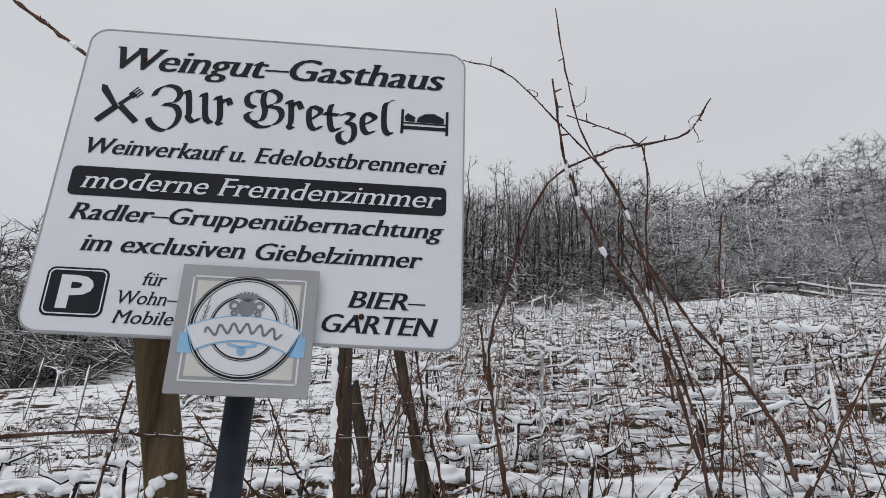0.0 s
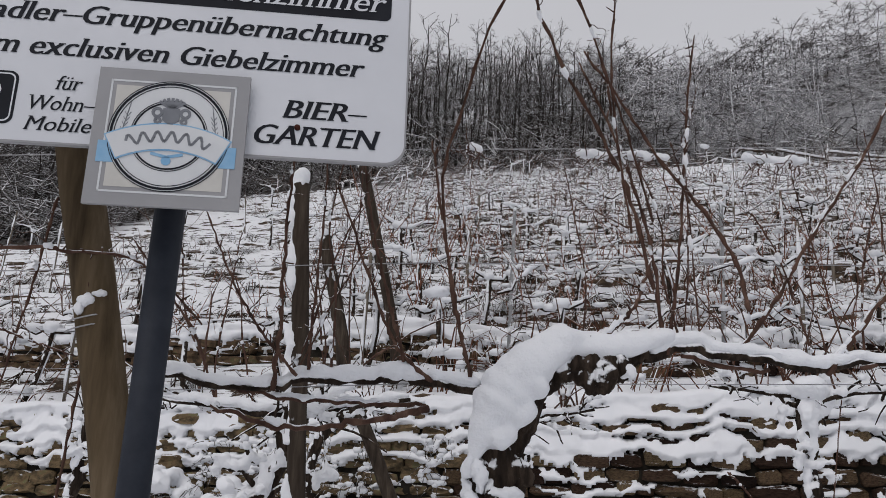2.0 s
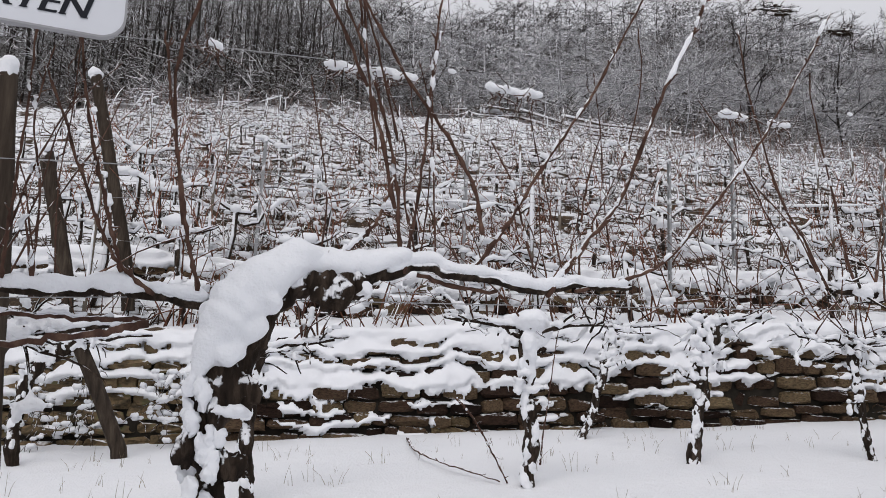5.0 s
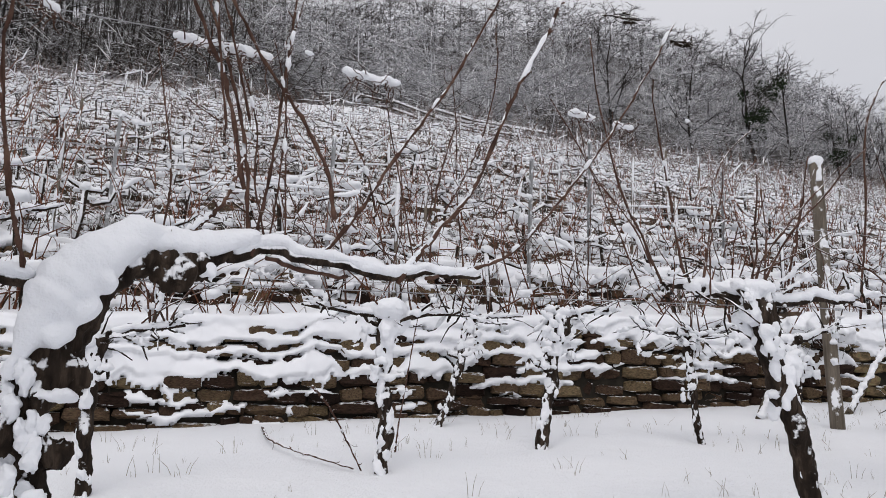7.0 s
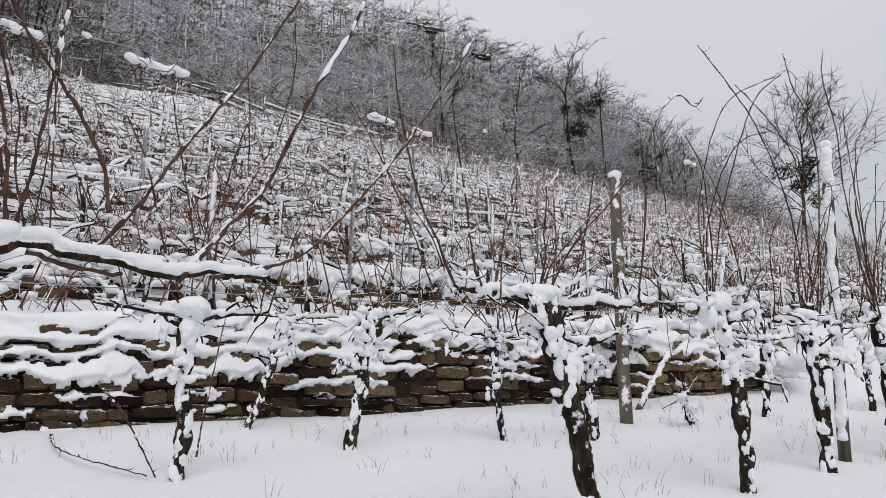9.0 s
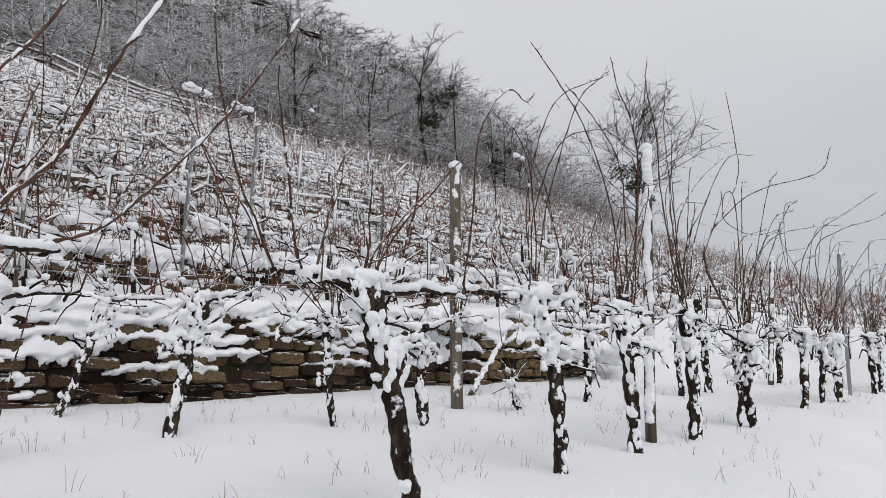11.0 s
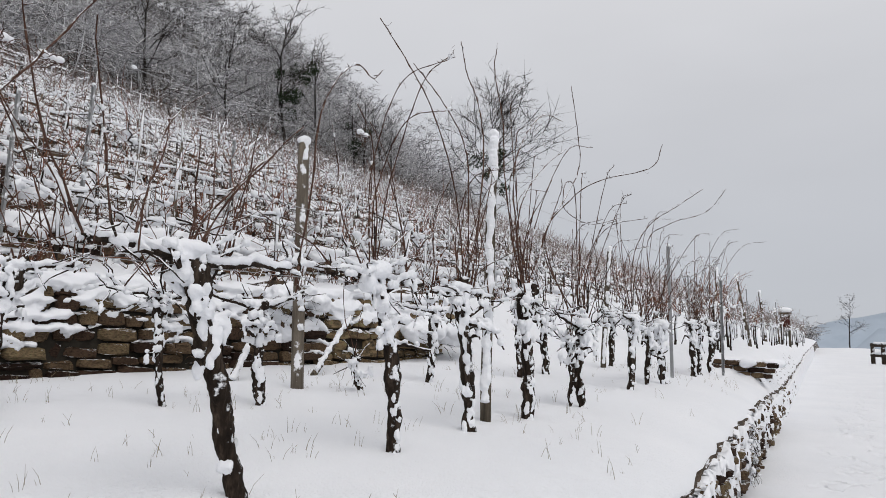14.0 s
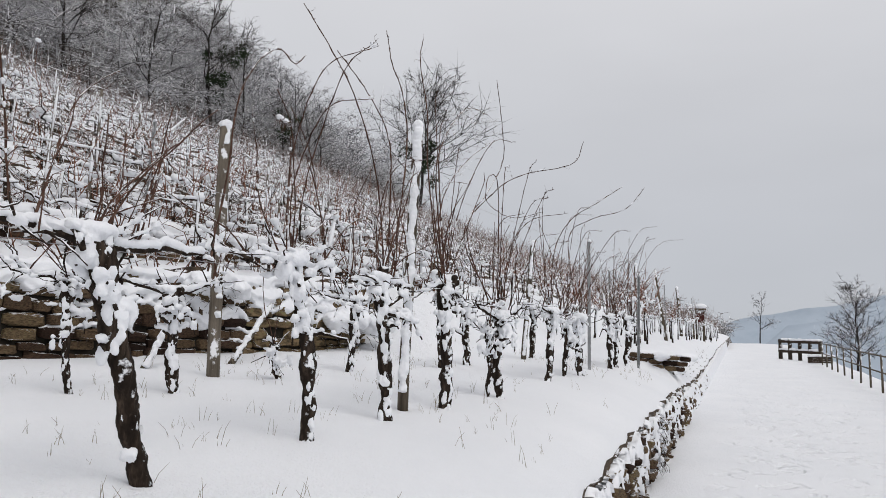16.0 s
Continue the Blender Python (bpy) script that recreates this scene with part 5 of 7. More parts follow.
    shoot(v, [(1.300, 2.270, 1.951), (1.476, 2.270, 1.998), (1.642, 2.270, 2.081), (1.872, 2.270, 2.327), (2.103, 2.270, 2.614), (2.398, 2.270, 3.073)], 0.007, 0.1)
    shoot(v, [(0.528, 2.270, 1.992), (0.535, 2.270, 2.164), (0.504, 2.270, 2.355), (0.476, 2.270, 2.500)], 0.0031, 0.05)
    shoot(v, [(0.659, 2.270, 2.322), (0.576, 2.270, 2.364), (0.494, 2.270, 2.411)], 0.0023, 0.1)
    shoot(v, [(1.361, 2.270, 2.164), (1.445, 2.270, 2.316), (1.511, 2.270, 2.473), (1.556, 2.270, 2.672), (1.549, 2.270, 2.850)], 0.0031, 0.1)
    shoot(v, [(0.526, 2.270, 1.946), (0.607, 2.270, 2.022), (0.676, 2.270, 2.099), (0.725, 2.270, 2.234)], 0.0078, 0.5)
    shoot(v, [(-0.308, 2.270, 1.820), (-0.303, 2.270, 2.054), (-0.311, 2.270, 2.280), (-0.306, 2.270, 2.537)], 0.007, 0)
    shoot(v, [(-0.218, 2.270, 1.880), (-0.216, 2.270, 2.042), (-0.209, 2.270, 2.285), (-0.211, 2.270, 2.542)], 0.0047, 0)
    shoot(v, [(-0.247, 2.270, 1.863), (-0.367, 2.270, 1.996), (-0.450, 2.270, 2.126), (-0.542, 2.270, 2.319)], 0.0047, 0)
    shoot(v, [(0.118, 2.270, 1.864), (0.014, 2.270, 1.959), (-0.076, 2.270, 2.160), (-0.173, 2.270, 2.405)], 0.0062, 0)
    shoot(v, [(0.220, 2.270, 1.879), (0.177, 2.270, 2.060), (0.131, 2.270, 2.302), (0.088, 2.270, 2.559)], 0.0062, 0)
    shoot(v, [(-0.490, 2.270, 1.868), (-0.532, 2.270, 1.965), (-0.614, 2.270, 2.071), (-0.736, 2.270, 2.226)], 0.0047, 0)
    shoot(v, [(0.039, 2.270, 1.914), (-0.008, 2.270, 2.068), (-0.069, 2.270, 2.292), (-0.119, 2.270, 2.565)], 0.0059, 0)

    # thin shoots of the last summer along the arms
    for k in range(16):
        q = right[int(rng.integers(2, len(right)))] if k % 3 else left[int(rng.integers(4, len(left)))]
        if k > 11:
            q = np.array((rng.uniform(1.6, 2.6), 2.28, 2.0))
        d = np.array((rng.normal() * 0.28, rng.normal() * 0.08, 1.0))
        l = rng.uniform(0.35, 0.85)
        shoot(v, [tuple(q), tuple(q + d * l * 0.35 + rng.normal(size=3) * 0.012), tuple(q + d * l * 0.7 + rng.normal(size=3) * 0.02), tuple(q + d * l)], rng.uniform(0.0024, 0.0040), 0.12, k, 20)


main_vine()
ROW, HEADS = [], []


def front_vine(base, head, mid, arms, canes, girth, cap):
    """One of the terrace's own vines, from its foot to its head."""
    i = len(ROW)
    base = (base[0], base[1], terrace_z(base[0], base[1]))
    HEADS.append(Vector(head))
    ROW.append(vine(base, head, 100 + i, arms, canes + (2 if 11 < i < 23 else -2 if i > 5 else 0), girth, cap, mid=mid, drift=0.20 if i == 0 else 0.85 if i in (1, 12, 13, 14, 16, 18, 19) else 0.62))


front_vine((3.27, 2.33, 1.04), (2.86, 2.34, 2.02), (3.09, 2.33, 1.50), [(2.35, 2.33, 2.04), (3.62, 2.36, 2.06)], 12, 0.048, 0.10)
front_vine((4.53, 2.30, 1.11), (4.34, 2.33, 2.10), (4.52, 2.30, 1.60), [(4.95, 2.33, 2.12), (3.85, 2.34, 2.10)], 9, 0.042, 0.135)
front_vine((5.58, 2.26, 1.18), (5.42, 2.28, 2.12), (5.50, 2.26, 1.60), [(5.0, 2.3, 2.08), (5.95, 2.28, 2.12)], 9, 0.050, 0.09)
front_vine((6.53, 2.16, 1.23), (6.46, 2.18, 2.21), None, [(6.95, 2.2, 2.12), (6.0, 2.2, 2.1)], 10, 0.050, 0.10)
front_vine((7.52, 2.02, 1.28), (7.53, 2.03, 1.98), None, [(8.1, 2.0, 2.1), (7.05, 2.1, 2.08)], 9, 0.045, 0.12)
front_vine((7.45, 2.10, 1.28), (7.40, 2.10, 1.86), None, [], 4, 0.025, 0.06)
front_vine((9.48, 2.02, 1.40), (9.66, 2.02, 2.16), None, [(9.1, 2.0, 2.2), (10.2, 2.0, 2.2)], 9, 0.045, 0.13)
front_vine((10.84, 1.90, 1.47), (10.75, 1.90, 2.15), None, [(11.3, 1.9, 2.25)], 9, 0.05, 0.14)
front_vine((10.35, 2.0, 1.45), (10.45, 2.0, 2.10), None, [(9.9, 2.0, 2.15)], 8, 0.04, 0.12)
front_vine((12.93, 1.83, 1.57), (12.93, 1.83, 2.3), None, [(12.3, 1.85, 2.3)], 9, 0.05, 0.12)
front_vine((13.3, 1.80, 1.58), (13.35, 1.8, 2.28), None, [], 8, 0.04, 0.1)
front_vine((14.0, 1.71, 1.60), (14.0, 1.71, 2.35), None, [(14.6, 1.7, 2.4)], 8, 0.05, 0.1)
front_vine((2.23, 4.49, 1.13), (2.25, 4.49, 2.05), None, [(2.75, 4.47, 2.12), (1.7, 4.5, 2.1)], 8, 0.045, 0.15)
front_vine((3.47, 6.03, 1.32), (3.77, 6.0, 2.25), None, [(4.3, 5.95, 2.3)], 7, 0.035, 0.05)
front_vine((3.60, 4.77, 1.24), (3.79, 4.75, 2.18), None, [(4.2, 4.7, 2.25)], 8, 0.045, 0.09)
front_vine((4.80, 4.40, 1.28), (4.74, 4.40, 2.05), None, [(5.2, 4.3, 2.15), (4.3, 4.45, 2.1)], 6, 0.03, 0.06)
front_vine((5.40, 3.94, 1.29), (5.24, 3.94, 2.02), None, [(5.8, 3.9, 2.2), (4.7, 4.0, 2.1)], 7, 0.045, 0.09)
front_vine((6.80, 3.96, 1.37), (6.73, 3.96, 1.65), None, [], 0, 0.03, 0.04)
front_vine((7.88, 3.76, 1.43), (7.97, 3.76, 2.18), None, [(8.5, 3.7, 2.25), (7.3, 3.8, 2.2)], 9, 0.04, 0.10)
front_vine((-0.70, 3.5, 0.9), (-0.41, 3.45, 1.80), (-0.56, 3.5, 1.37), [(0.05, 3.4, 1.88), (-1.0, 3.5, 1.85)], 6, 0.042, 0.07)
front_vine((-0.71, 6.61, 1.11), (-0.40, 6.60, 2.0), (-0.74, 6.6, 1.66), [(0.1, 6.5, 2.05)], 7, 0.045, 0.08)
front_vine((0.66, 4.71, 1.05), (0.65, 4.71, 1.85), None, [(1.1, 4.7, 1.95)], 6, 0.04, 0.06)
front_vine((-2.3, 5.6, 0.97), (-2.1, 5.6, 1.85), None, [(-1.6, 5.6, 1.9)], 7, 0.045, 0.1)
front_vine((10.2, 3.25, 1.5), (10.1, 3.25, 2.28), None, [(10.7, 3.2, 2.35), (9.7, 3.3, 2.3)], 6, 0.045, 0.12)
front_vine((12.5, 2.95, 1.7), (12.42, 2.95, 2.42), None, [(12.0, 3.0, 2.46)], 6, 0.045, 0.12)
front_vine((9.45, 3.34, 1.7), (9.35, 3.34, 2.30), None, [(9.9, 3.34, 2.36)], 6, 0.035, 0.12)


def arched(k, pts, r0=0.006):
    """A long shoot of the front row's k-th vine that arches high above it."""
    o = ROW[k].matrix_basis.translation
    shoot(ROW[k], [(x - o.x, y - o.y, z - o.z) for x, y, z in pts], r0, 0.05)


arched(2, [(5.48, 2.28, 2.05), (5.41, 2.28, 2.51), (5.25, 2.28, 2.92), (4.92, 2.28, 3.30), (4.51, 2.28, 3.52), (4.23, 2.28, 3.64)])
arched(2, [(5.50, 2.26, 2.10), (5.49, 2.26, 2.81), (5.44, 2.26, 3.14), (5.13, 2.26, 3.35), (4.62, 2.26, 3.50)])
arched(2, [(5.50, 2.24, 2.10), (5.66, 2.22, 3.06), (5.59, 2.22, 3.48), (5.35, 2.22, 3.69), (5.24, 2.22, 3.89)])
arched(3, [(6.40, 2.20, 2.15), (6.05, 2.20, 3.06), (6.00, 2.20, 3.51), (5.82, 2.20, 3.87), (5.87, 2.20, 4.08)])
arched(3, [(6.42, 2.18, 2.15), (6.18, 2.18, 3.05), (6.42, 2.18, 3.49), (6.92, 2.18, 3.85), (7.51, 2.18, 3.97)])
arched(3, [(6.40, 2.15, 2.15), (6.19, 2.15, 2.63), (6.36, 2.15, 2.99), (6.85, 2.15, 3.35), (7.51, 2.15, 3.69)])
arched(4, [(7.50, 2.05, 2.05), (6.52, 2.05, 2.59), (7.21, 2.05, 3.17), (7.62, 2.05, 3.54), (7.56, 2.05, 3.87), (7.36, 2.05, 4.26)])
arched(4, [(7.52, 2.10, 2.05), (7.30, 2.30, 2.77), (7.40, 2.08, 3.16), (7.50, 1.81, 3.35), (7.60, 1.37, 3.45), (7.60, 1.26, 3.66)])
arched(4, [(7.50, 2.05, 2.05), (7.47, 2.05, 3.20), (7.17, 2.05, 3.27), (7.13, 2.05, 3.02), (7.45, 1.9, 2.93), (7.6, 1.65, 3.0)], 0.005)
arched(6, [(9.60, 2.03, 2.20), (9.60, 1.98, 2.92), (9.70, 1.80, 3.31), (9.80, 1.51, 3.52), (9.80, 1.20, 3.71)])
arched(7, [(10.75, 1.92, 2.15), (10.80, 2.06, 3.24), (10.80, 1.75, 3.51), (11.00, 1.33, 3.67), (11.00, 1.07, 3.96)])
arched(0, [(3.60, 2.34, 1.98), (3.69, 2.33, 2.49), (3.73, 2.33, 2.86), (3.86, 2.33, 3.12), (4.07, 2.33, 3.30), (4.25, 2.33, 3.28), (4.37, 2.33, 3.38)])
_r = rng_of(61)
for k in (1, 2, 3, 4, 6, 7, 8, 9, 10, 11):
    for _ in range(7 if k > 2 else 3):
        h = HEADS[k].copy()
        d = Vector((_r.normal() * 0.25, _r.normal() * 0.22, 1)).normalized()
        tip = h + d * _r.uniform(0.7, 1.5)
        bow = Vector((_r.normal() * 0.25, -abs(_r.normal()) * 0.25, 0))
        arched(k, [tuple(h), tuple(h + (tip - h) * 0.5), tuple(tip + bow * 0.4), tuple(tip + bow + Vector((0, 0, 0.08)))], 0.0045)


# ---- trellis: posts and wires ----
def wood_post(a, b, r, seed, snowy=True, label="weathered wooden vineyard post with snow on one side", side=(-0.9, -0.35), keep=0.94, wood=None, fat=1.0):
    rng = rng_of(seed)
    t = thing("vineyard_post", label, "post", "trellis posts")
    mb = Mesh()
    n = 12
    p = bend(a, b, n, 0.003, rng)
    p[0, 2] -= 0.2
    mb.tube(p, np.linspace(r * 1.05, r * 0.95, n), 12, 0.025, rng)
    part("shaft", mb, wood or old_wood, t)
    if snowy:
        ms = Mesh()
        q = bend(a, b, 40, 0.0, rng) + np.array((side[0], side[1], 0)) * r * 0.80
        run = []
        for k in range(40):
            if rng.random() < keep and k > 1:
                run.append(q[k] + rng.normal(size=3) * 0.003)
            else:
                if len(run) > 1:
                    ms.tube(run, r * rng.uniform(0.60, 0.84) * fat, 8, 0.16, rng)
                run = []
        if len(run) > 1:
            ms.tube(run, r * 0.65 * fat, 8, 0.1, rng)
        ms.blob(np.array(b) + np.array((0, 0, 0.025)), (r * 1.15, r * 1.15, 0.05), rng, 0.1, 10, 6)
        tagged(part("snow", fused("snow", ms, snow, 0.010, 0.020, 11, 0.008), snow, t), kind="stuff")
    return t


def steel_post(a, b, seed, label="slim galvanised steel trellis post"):
    rng = rng_of(seed)
    t = thing("vineyard_post", label, "post", "trellis posts")
    a, b = Vector(a), Vector(b)
    mb = Mesh()
    w, d, th = 0.022, 0.016, 0.003
    o = [(-w, -d), (w, -d), (w, d), (w - th, d), (w - th, -d + th), (-w + th, -d + th), (-w + th, d), (-w, d)]
    mb.prism(o, -0.2, (b - a).length)
    part("profile", mb, galvanised, t, smooth=False)
    t.matrix_basis = Matrix.Translation(a) @ (b - a).to_track_quat("Z", "Y").to_matrix().to_4x4()
    ms = Mesh()
    ms.blob((0, 0, (b - a).length + 0.008), (0.026, 0.022, 0.026), rng, 0.2, 8, 6)
    part("snow", ms, snow, t)
    return t


wood_post((6.10, 2.37, 1.22), (6.235, 2.37, 3.47), 0.041, 1, side=(-0.95, -0.20), keep=0.985, fat=1.3)
wood_post((6.33, 4.31, 1.37), (6.265, 4.31, 3.66), 0.055, 2, True, "pale grey wooden vineyard post with patches of snow", (-0.5, -0.75), 0.50, pale_wood, 0.75)
wood_post((-0.31, 3.2, 0.88), (-0.44, 3.2, 2.72), 0.035, 3, side=(-1.0, -0.1), keep=0.88, wood=dark_wood)
wood_post((-0.03, 6.61, 1.14), (-0.414, 6.61, 2.0), 0.055, 4, False, "leaning wooden stake behind the old vine", wood=dark_wood)
wood_post((-0.15, 8.3, 2.60), (-0.66, 8.3, 4.72), 0.06, 5, True, "leaning wooden post with a cap of snow", (-1, 0), 0.3, dark_wood)
wood_post((-0.70, 8.3, 2.55), (-1.02, 8.3, 3.88), 0.07, 6, True, "short leaning wooden post with a cap of snow", (-1, 0), 0.3, dark_wood)
steel_post((11.94, 1.98, 1.53), (11.88, 1.98, 3.38), 8)
steel_post((14.28, 1.56, 1.60), (14.38, 1.56, 3.15), 9)
wood_post((24.3, 1.94, surface(24.3, 1.94)), (24.3, 2.26, surface(24.3, 1.94) + 2.0), 0.05, 11, side=(-0.6, 0.6), keep=0.9)
wood_post((34.3, 2.17, surface(34.3, 2.17)), (34.3, 2.34, surface(34.3, 2.17) + 2.0), 0.06, 12, side=(-0.9, -0.3), keep=0.97)
wood_post((32.4, 1.59, surface(32.4, 1.59)), (32.4, 1.70, surface(32.4, 1.59) + 1.3), 0.05, 13, side=(-0.6, 0.6), keep=0.8)
wood_post((18.6, 2.05, surface(18.6, 2.05)), (18.6, 2.12, surface(18.6, 2.05) + 1.75), 0.04, 14, side=(-0.9, -0.3), keep=0.9)
for _x, _y in ((28.5, 2.3), (38.0, 1.9), (43.0, 1.9), (48.0, 1.8), (29.0, 3.6), (36.0, 3.5), (22.0, 3.2)):
    steel_post((_x, _y, surface(_x, _y)), (_x, _y + 0.05, surface(_x, _y) + 1.8), int(_x * 3))
wood_post((12.04, 3.0, 1.60), (12.56, 3.0, 3.46), 0.04, 10)
for k, (x, y, top) in enumerate([(5.85, 8.0, 4.58), (6.82, 8.0, 4.98), (9.4, 8.0, 5.0), (3.2, 8.1, 4.4), (1.0, 8.4, 4.3)]):
    steel_post((x, y, surface(x, y)), (x + 0.05, y, top), 20 + k)
# the stick that props a vine
t = thing("prop_stick", "slanting wooden prop covered in snow", "stake")
mb = Mesh()
mb.tube([(7.55, 5.04, 1.44), (8.27, 5.04, 2.14)], (0.035, 0.03), 8)
part("shaft", mb, old_wood, t)
ms = Mesh()
ms.tube([(7.6 + 0.66 * k / 12, 5.02, 1.52 + 0.64 * k / 12 + 0.012) for k in range(13)], 0.030, 8, 0.1, rng_of(5))
part("snow", fused("snow", ms, snow, 0.012, 0.030, 14, 0.014), snow, t)


t = thing("prop_stick", "short slanting wooden prop covered in snow", "stake")
mb = Mesh()
mb.tube([(6.32, 5.1, 1.40), (6.62, 5.1, 1.86)], (0.032, 0.028), 8)
part("shaft", mb, old_wood, t)
ms = Mesh()
ms.tube([(6.33 + 0.28 * k / 12, 5.075, 1.45 + 0.42 * k / 12) for k in range(13)], 0.030, 8, 0.1, rng_of(6))
part("snow", fused("snow", ms, snow, 0.012, 0.030, 14, 0.014), snow, t)


def wire(a, b, sag, label, beads=0.0, seed=0, r=0.0015):
    rng = rng_of(seed)
    t = thing("trellis_wire", label, "wire", "trellis wires")
    n = 40
    p = bend(a, b, n, 0.0, rng, sag)
    mb = Mesh()
    mb.tube(p, r, 5)
    part("strand", mb, wire_mat, t)
    if beads:
        ms = Mesh()
        for k in range(n - 1):
            if rng.random() < beads:
                c = p[k] + (p[k + 1] - p[k]) * rng.random()
                ms.blob(c + np.array((0, 0, 0.006)), (0.012, 0.008, 0.008), rng, 0.3, 6, 4)
        if ms.n:
            tagged(part("snow", ms, snow, t), kind="stuff")


for y0, y1, za, zb, sd in ((2.30, 2.28, 2.545, 2.95, 1), (2.30, 2.28, 1.86, 2.15, 2), (2.30, 2.28, 2.20, 2.50, 3)):
    wire((-6, y0, za - 0.35), (0.1, y0, za), 0.02, "thin galvanised trellis wire", 0.0, sd)
    wire((0.1, y0, za), (6.12, y1 + 0.03, zb + 0.02), 0.02, "thin galvanised trellis wire", 0.12, sd)
    wire((6.12, y1 + 0.03, zb + 0.02), (14.3, 1.58, zb + 0.35), 0.02, "thin galvanised trellis wire", 0.1, sd)
for za, zb in ((2.25, 2.5), (2.9, 3.2)):
    wire((-6, 4.7, za - 0.4), (6.28, 4.31, zb), 0.03, "thin galvanised trellis wire", 0.1, 7)
    wire((6.28, 4.31, zb), (13, 3.0, zb + 0.3), 0.03, "thin galvanised trellis wire", 0.1, 8)


# ---- vines on the slope ----
def slope_vine(rng, far=False):
    """Points and faces of one small vine: trunk with snow-laden arms, and a bush of shoots."""
    wood, shoots, white = Mesh(), Mesh(), Mesh()
    h = rng.uniform(0.55, 0.85)
    top = np.array((rng.normal() * 0.08, rng.normal() * 0.05, h))
    t = bend((0, 0, -0.1), top, 4, 0.03, rng)
    wood.tube(t, (0.03, 0.025, 0.025, 0.03), 5)
    white.tube(t[1:] + np.array((-0.014, -0.012, 0)), np.array((0.016, 0.024, 0.026)) * rng.uniform(0.7, 1.1), 4, 0.3, rng)
    for s in (-1, 1):
        e = top + np.array((s * rng.uniform(0.25, 0.55), rng.normal() * 0.10, rng.uniform(-0.15, 0.25)))
        q = bend(top, e, 5, 0.05, rng)
        wood.tube(q, (0.018, 0.015, 0.013, 0.011, 0.008), 4)
        white.tube(q + np.array((0, -0.004, 0.020)), np.array((0.020, 0.024, 0.020, 0.022, 0.006)) * rng.uniform(0.7, 1.2), 5, 0.3, rng)
        for _ in range(1 if far else 2):
            u = rng.random()
            white.blob(q[1] * (1 - u) + q[3] * u + np.array((0, -0.01, 0.020)), np.array((0.075, 0.045, 0.036)) * rng.uniform(0.6, 1.2), rng, 0.35, 4 if far else 6, 3 if far else 4)
        for _ in range(int(rng.integers(4, 7) if far else rng.integers(6, 10))):
            s0 = q[int(rng.integers(1, 5))]
            p = cane_line(s0, rng.uniform(0.35, 1.0), (rng.normal() * 0.40, rng.normal() * 0.3), rng, 5, 0.13, rng.uniform(0, 0.9) if rng.random() < 0.4 else 0.0)
            if far:
                shoots.tube(p[::2], (0.0052, 0.0045, 0.0025), 3)
            else:
                shoots.tube(p, (0.0052, 0.0050, 0.0045, 0.004, 0.0025), 3)
            for _ in range(1 if far else 2):
                if rng.random() < (0.25 if far else 0.5):
                    k = int(rng.integers(1, 4))
                    white.blob(p[k] + np.array((0, 0, 0.010)), np.array((0.026, 0.018, 0.018)) * rng.uniform(0.6, 1.4), rng, 0.35, 4, 3)
    white.blob(top + np.array((0, 0, 0.04)), np.array((0.085, 0.065, 0.055)) * rng.uniform(0.8, 1.2), rng, 0.3, 5 if far else 7, 3 if far else 4)
    return wood, shoots, white


def joined(kinds, places):
    """Copies of kinds at places (x, y, z, turn, scale, kind), as one mesh."""
    mb = Mesh()
    cache = [(np.concatenate(k.v), k.f) for k in kinds]
    for x, y, z, a, s, k in places:
        v, f = cache[k]
        c, d = math.cos(a), math.sin(a)
        q = np.c_[(v[:, 0] * c - v[:, 1] * d) * s + x, (v[:, 0] * d + v[:, 1] * c) * s + y, v[:, 2] * s + z]
        mb.add(q, f)
    return mb


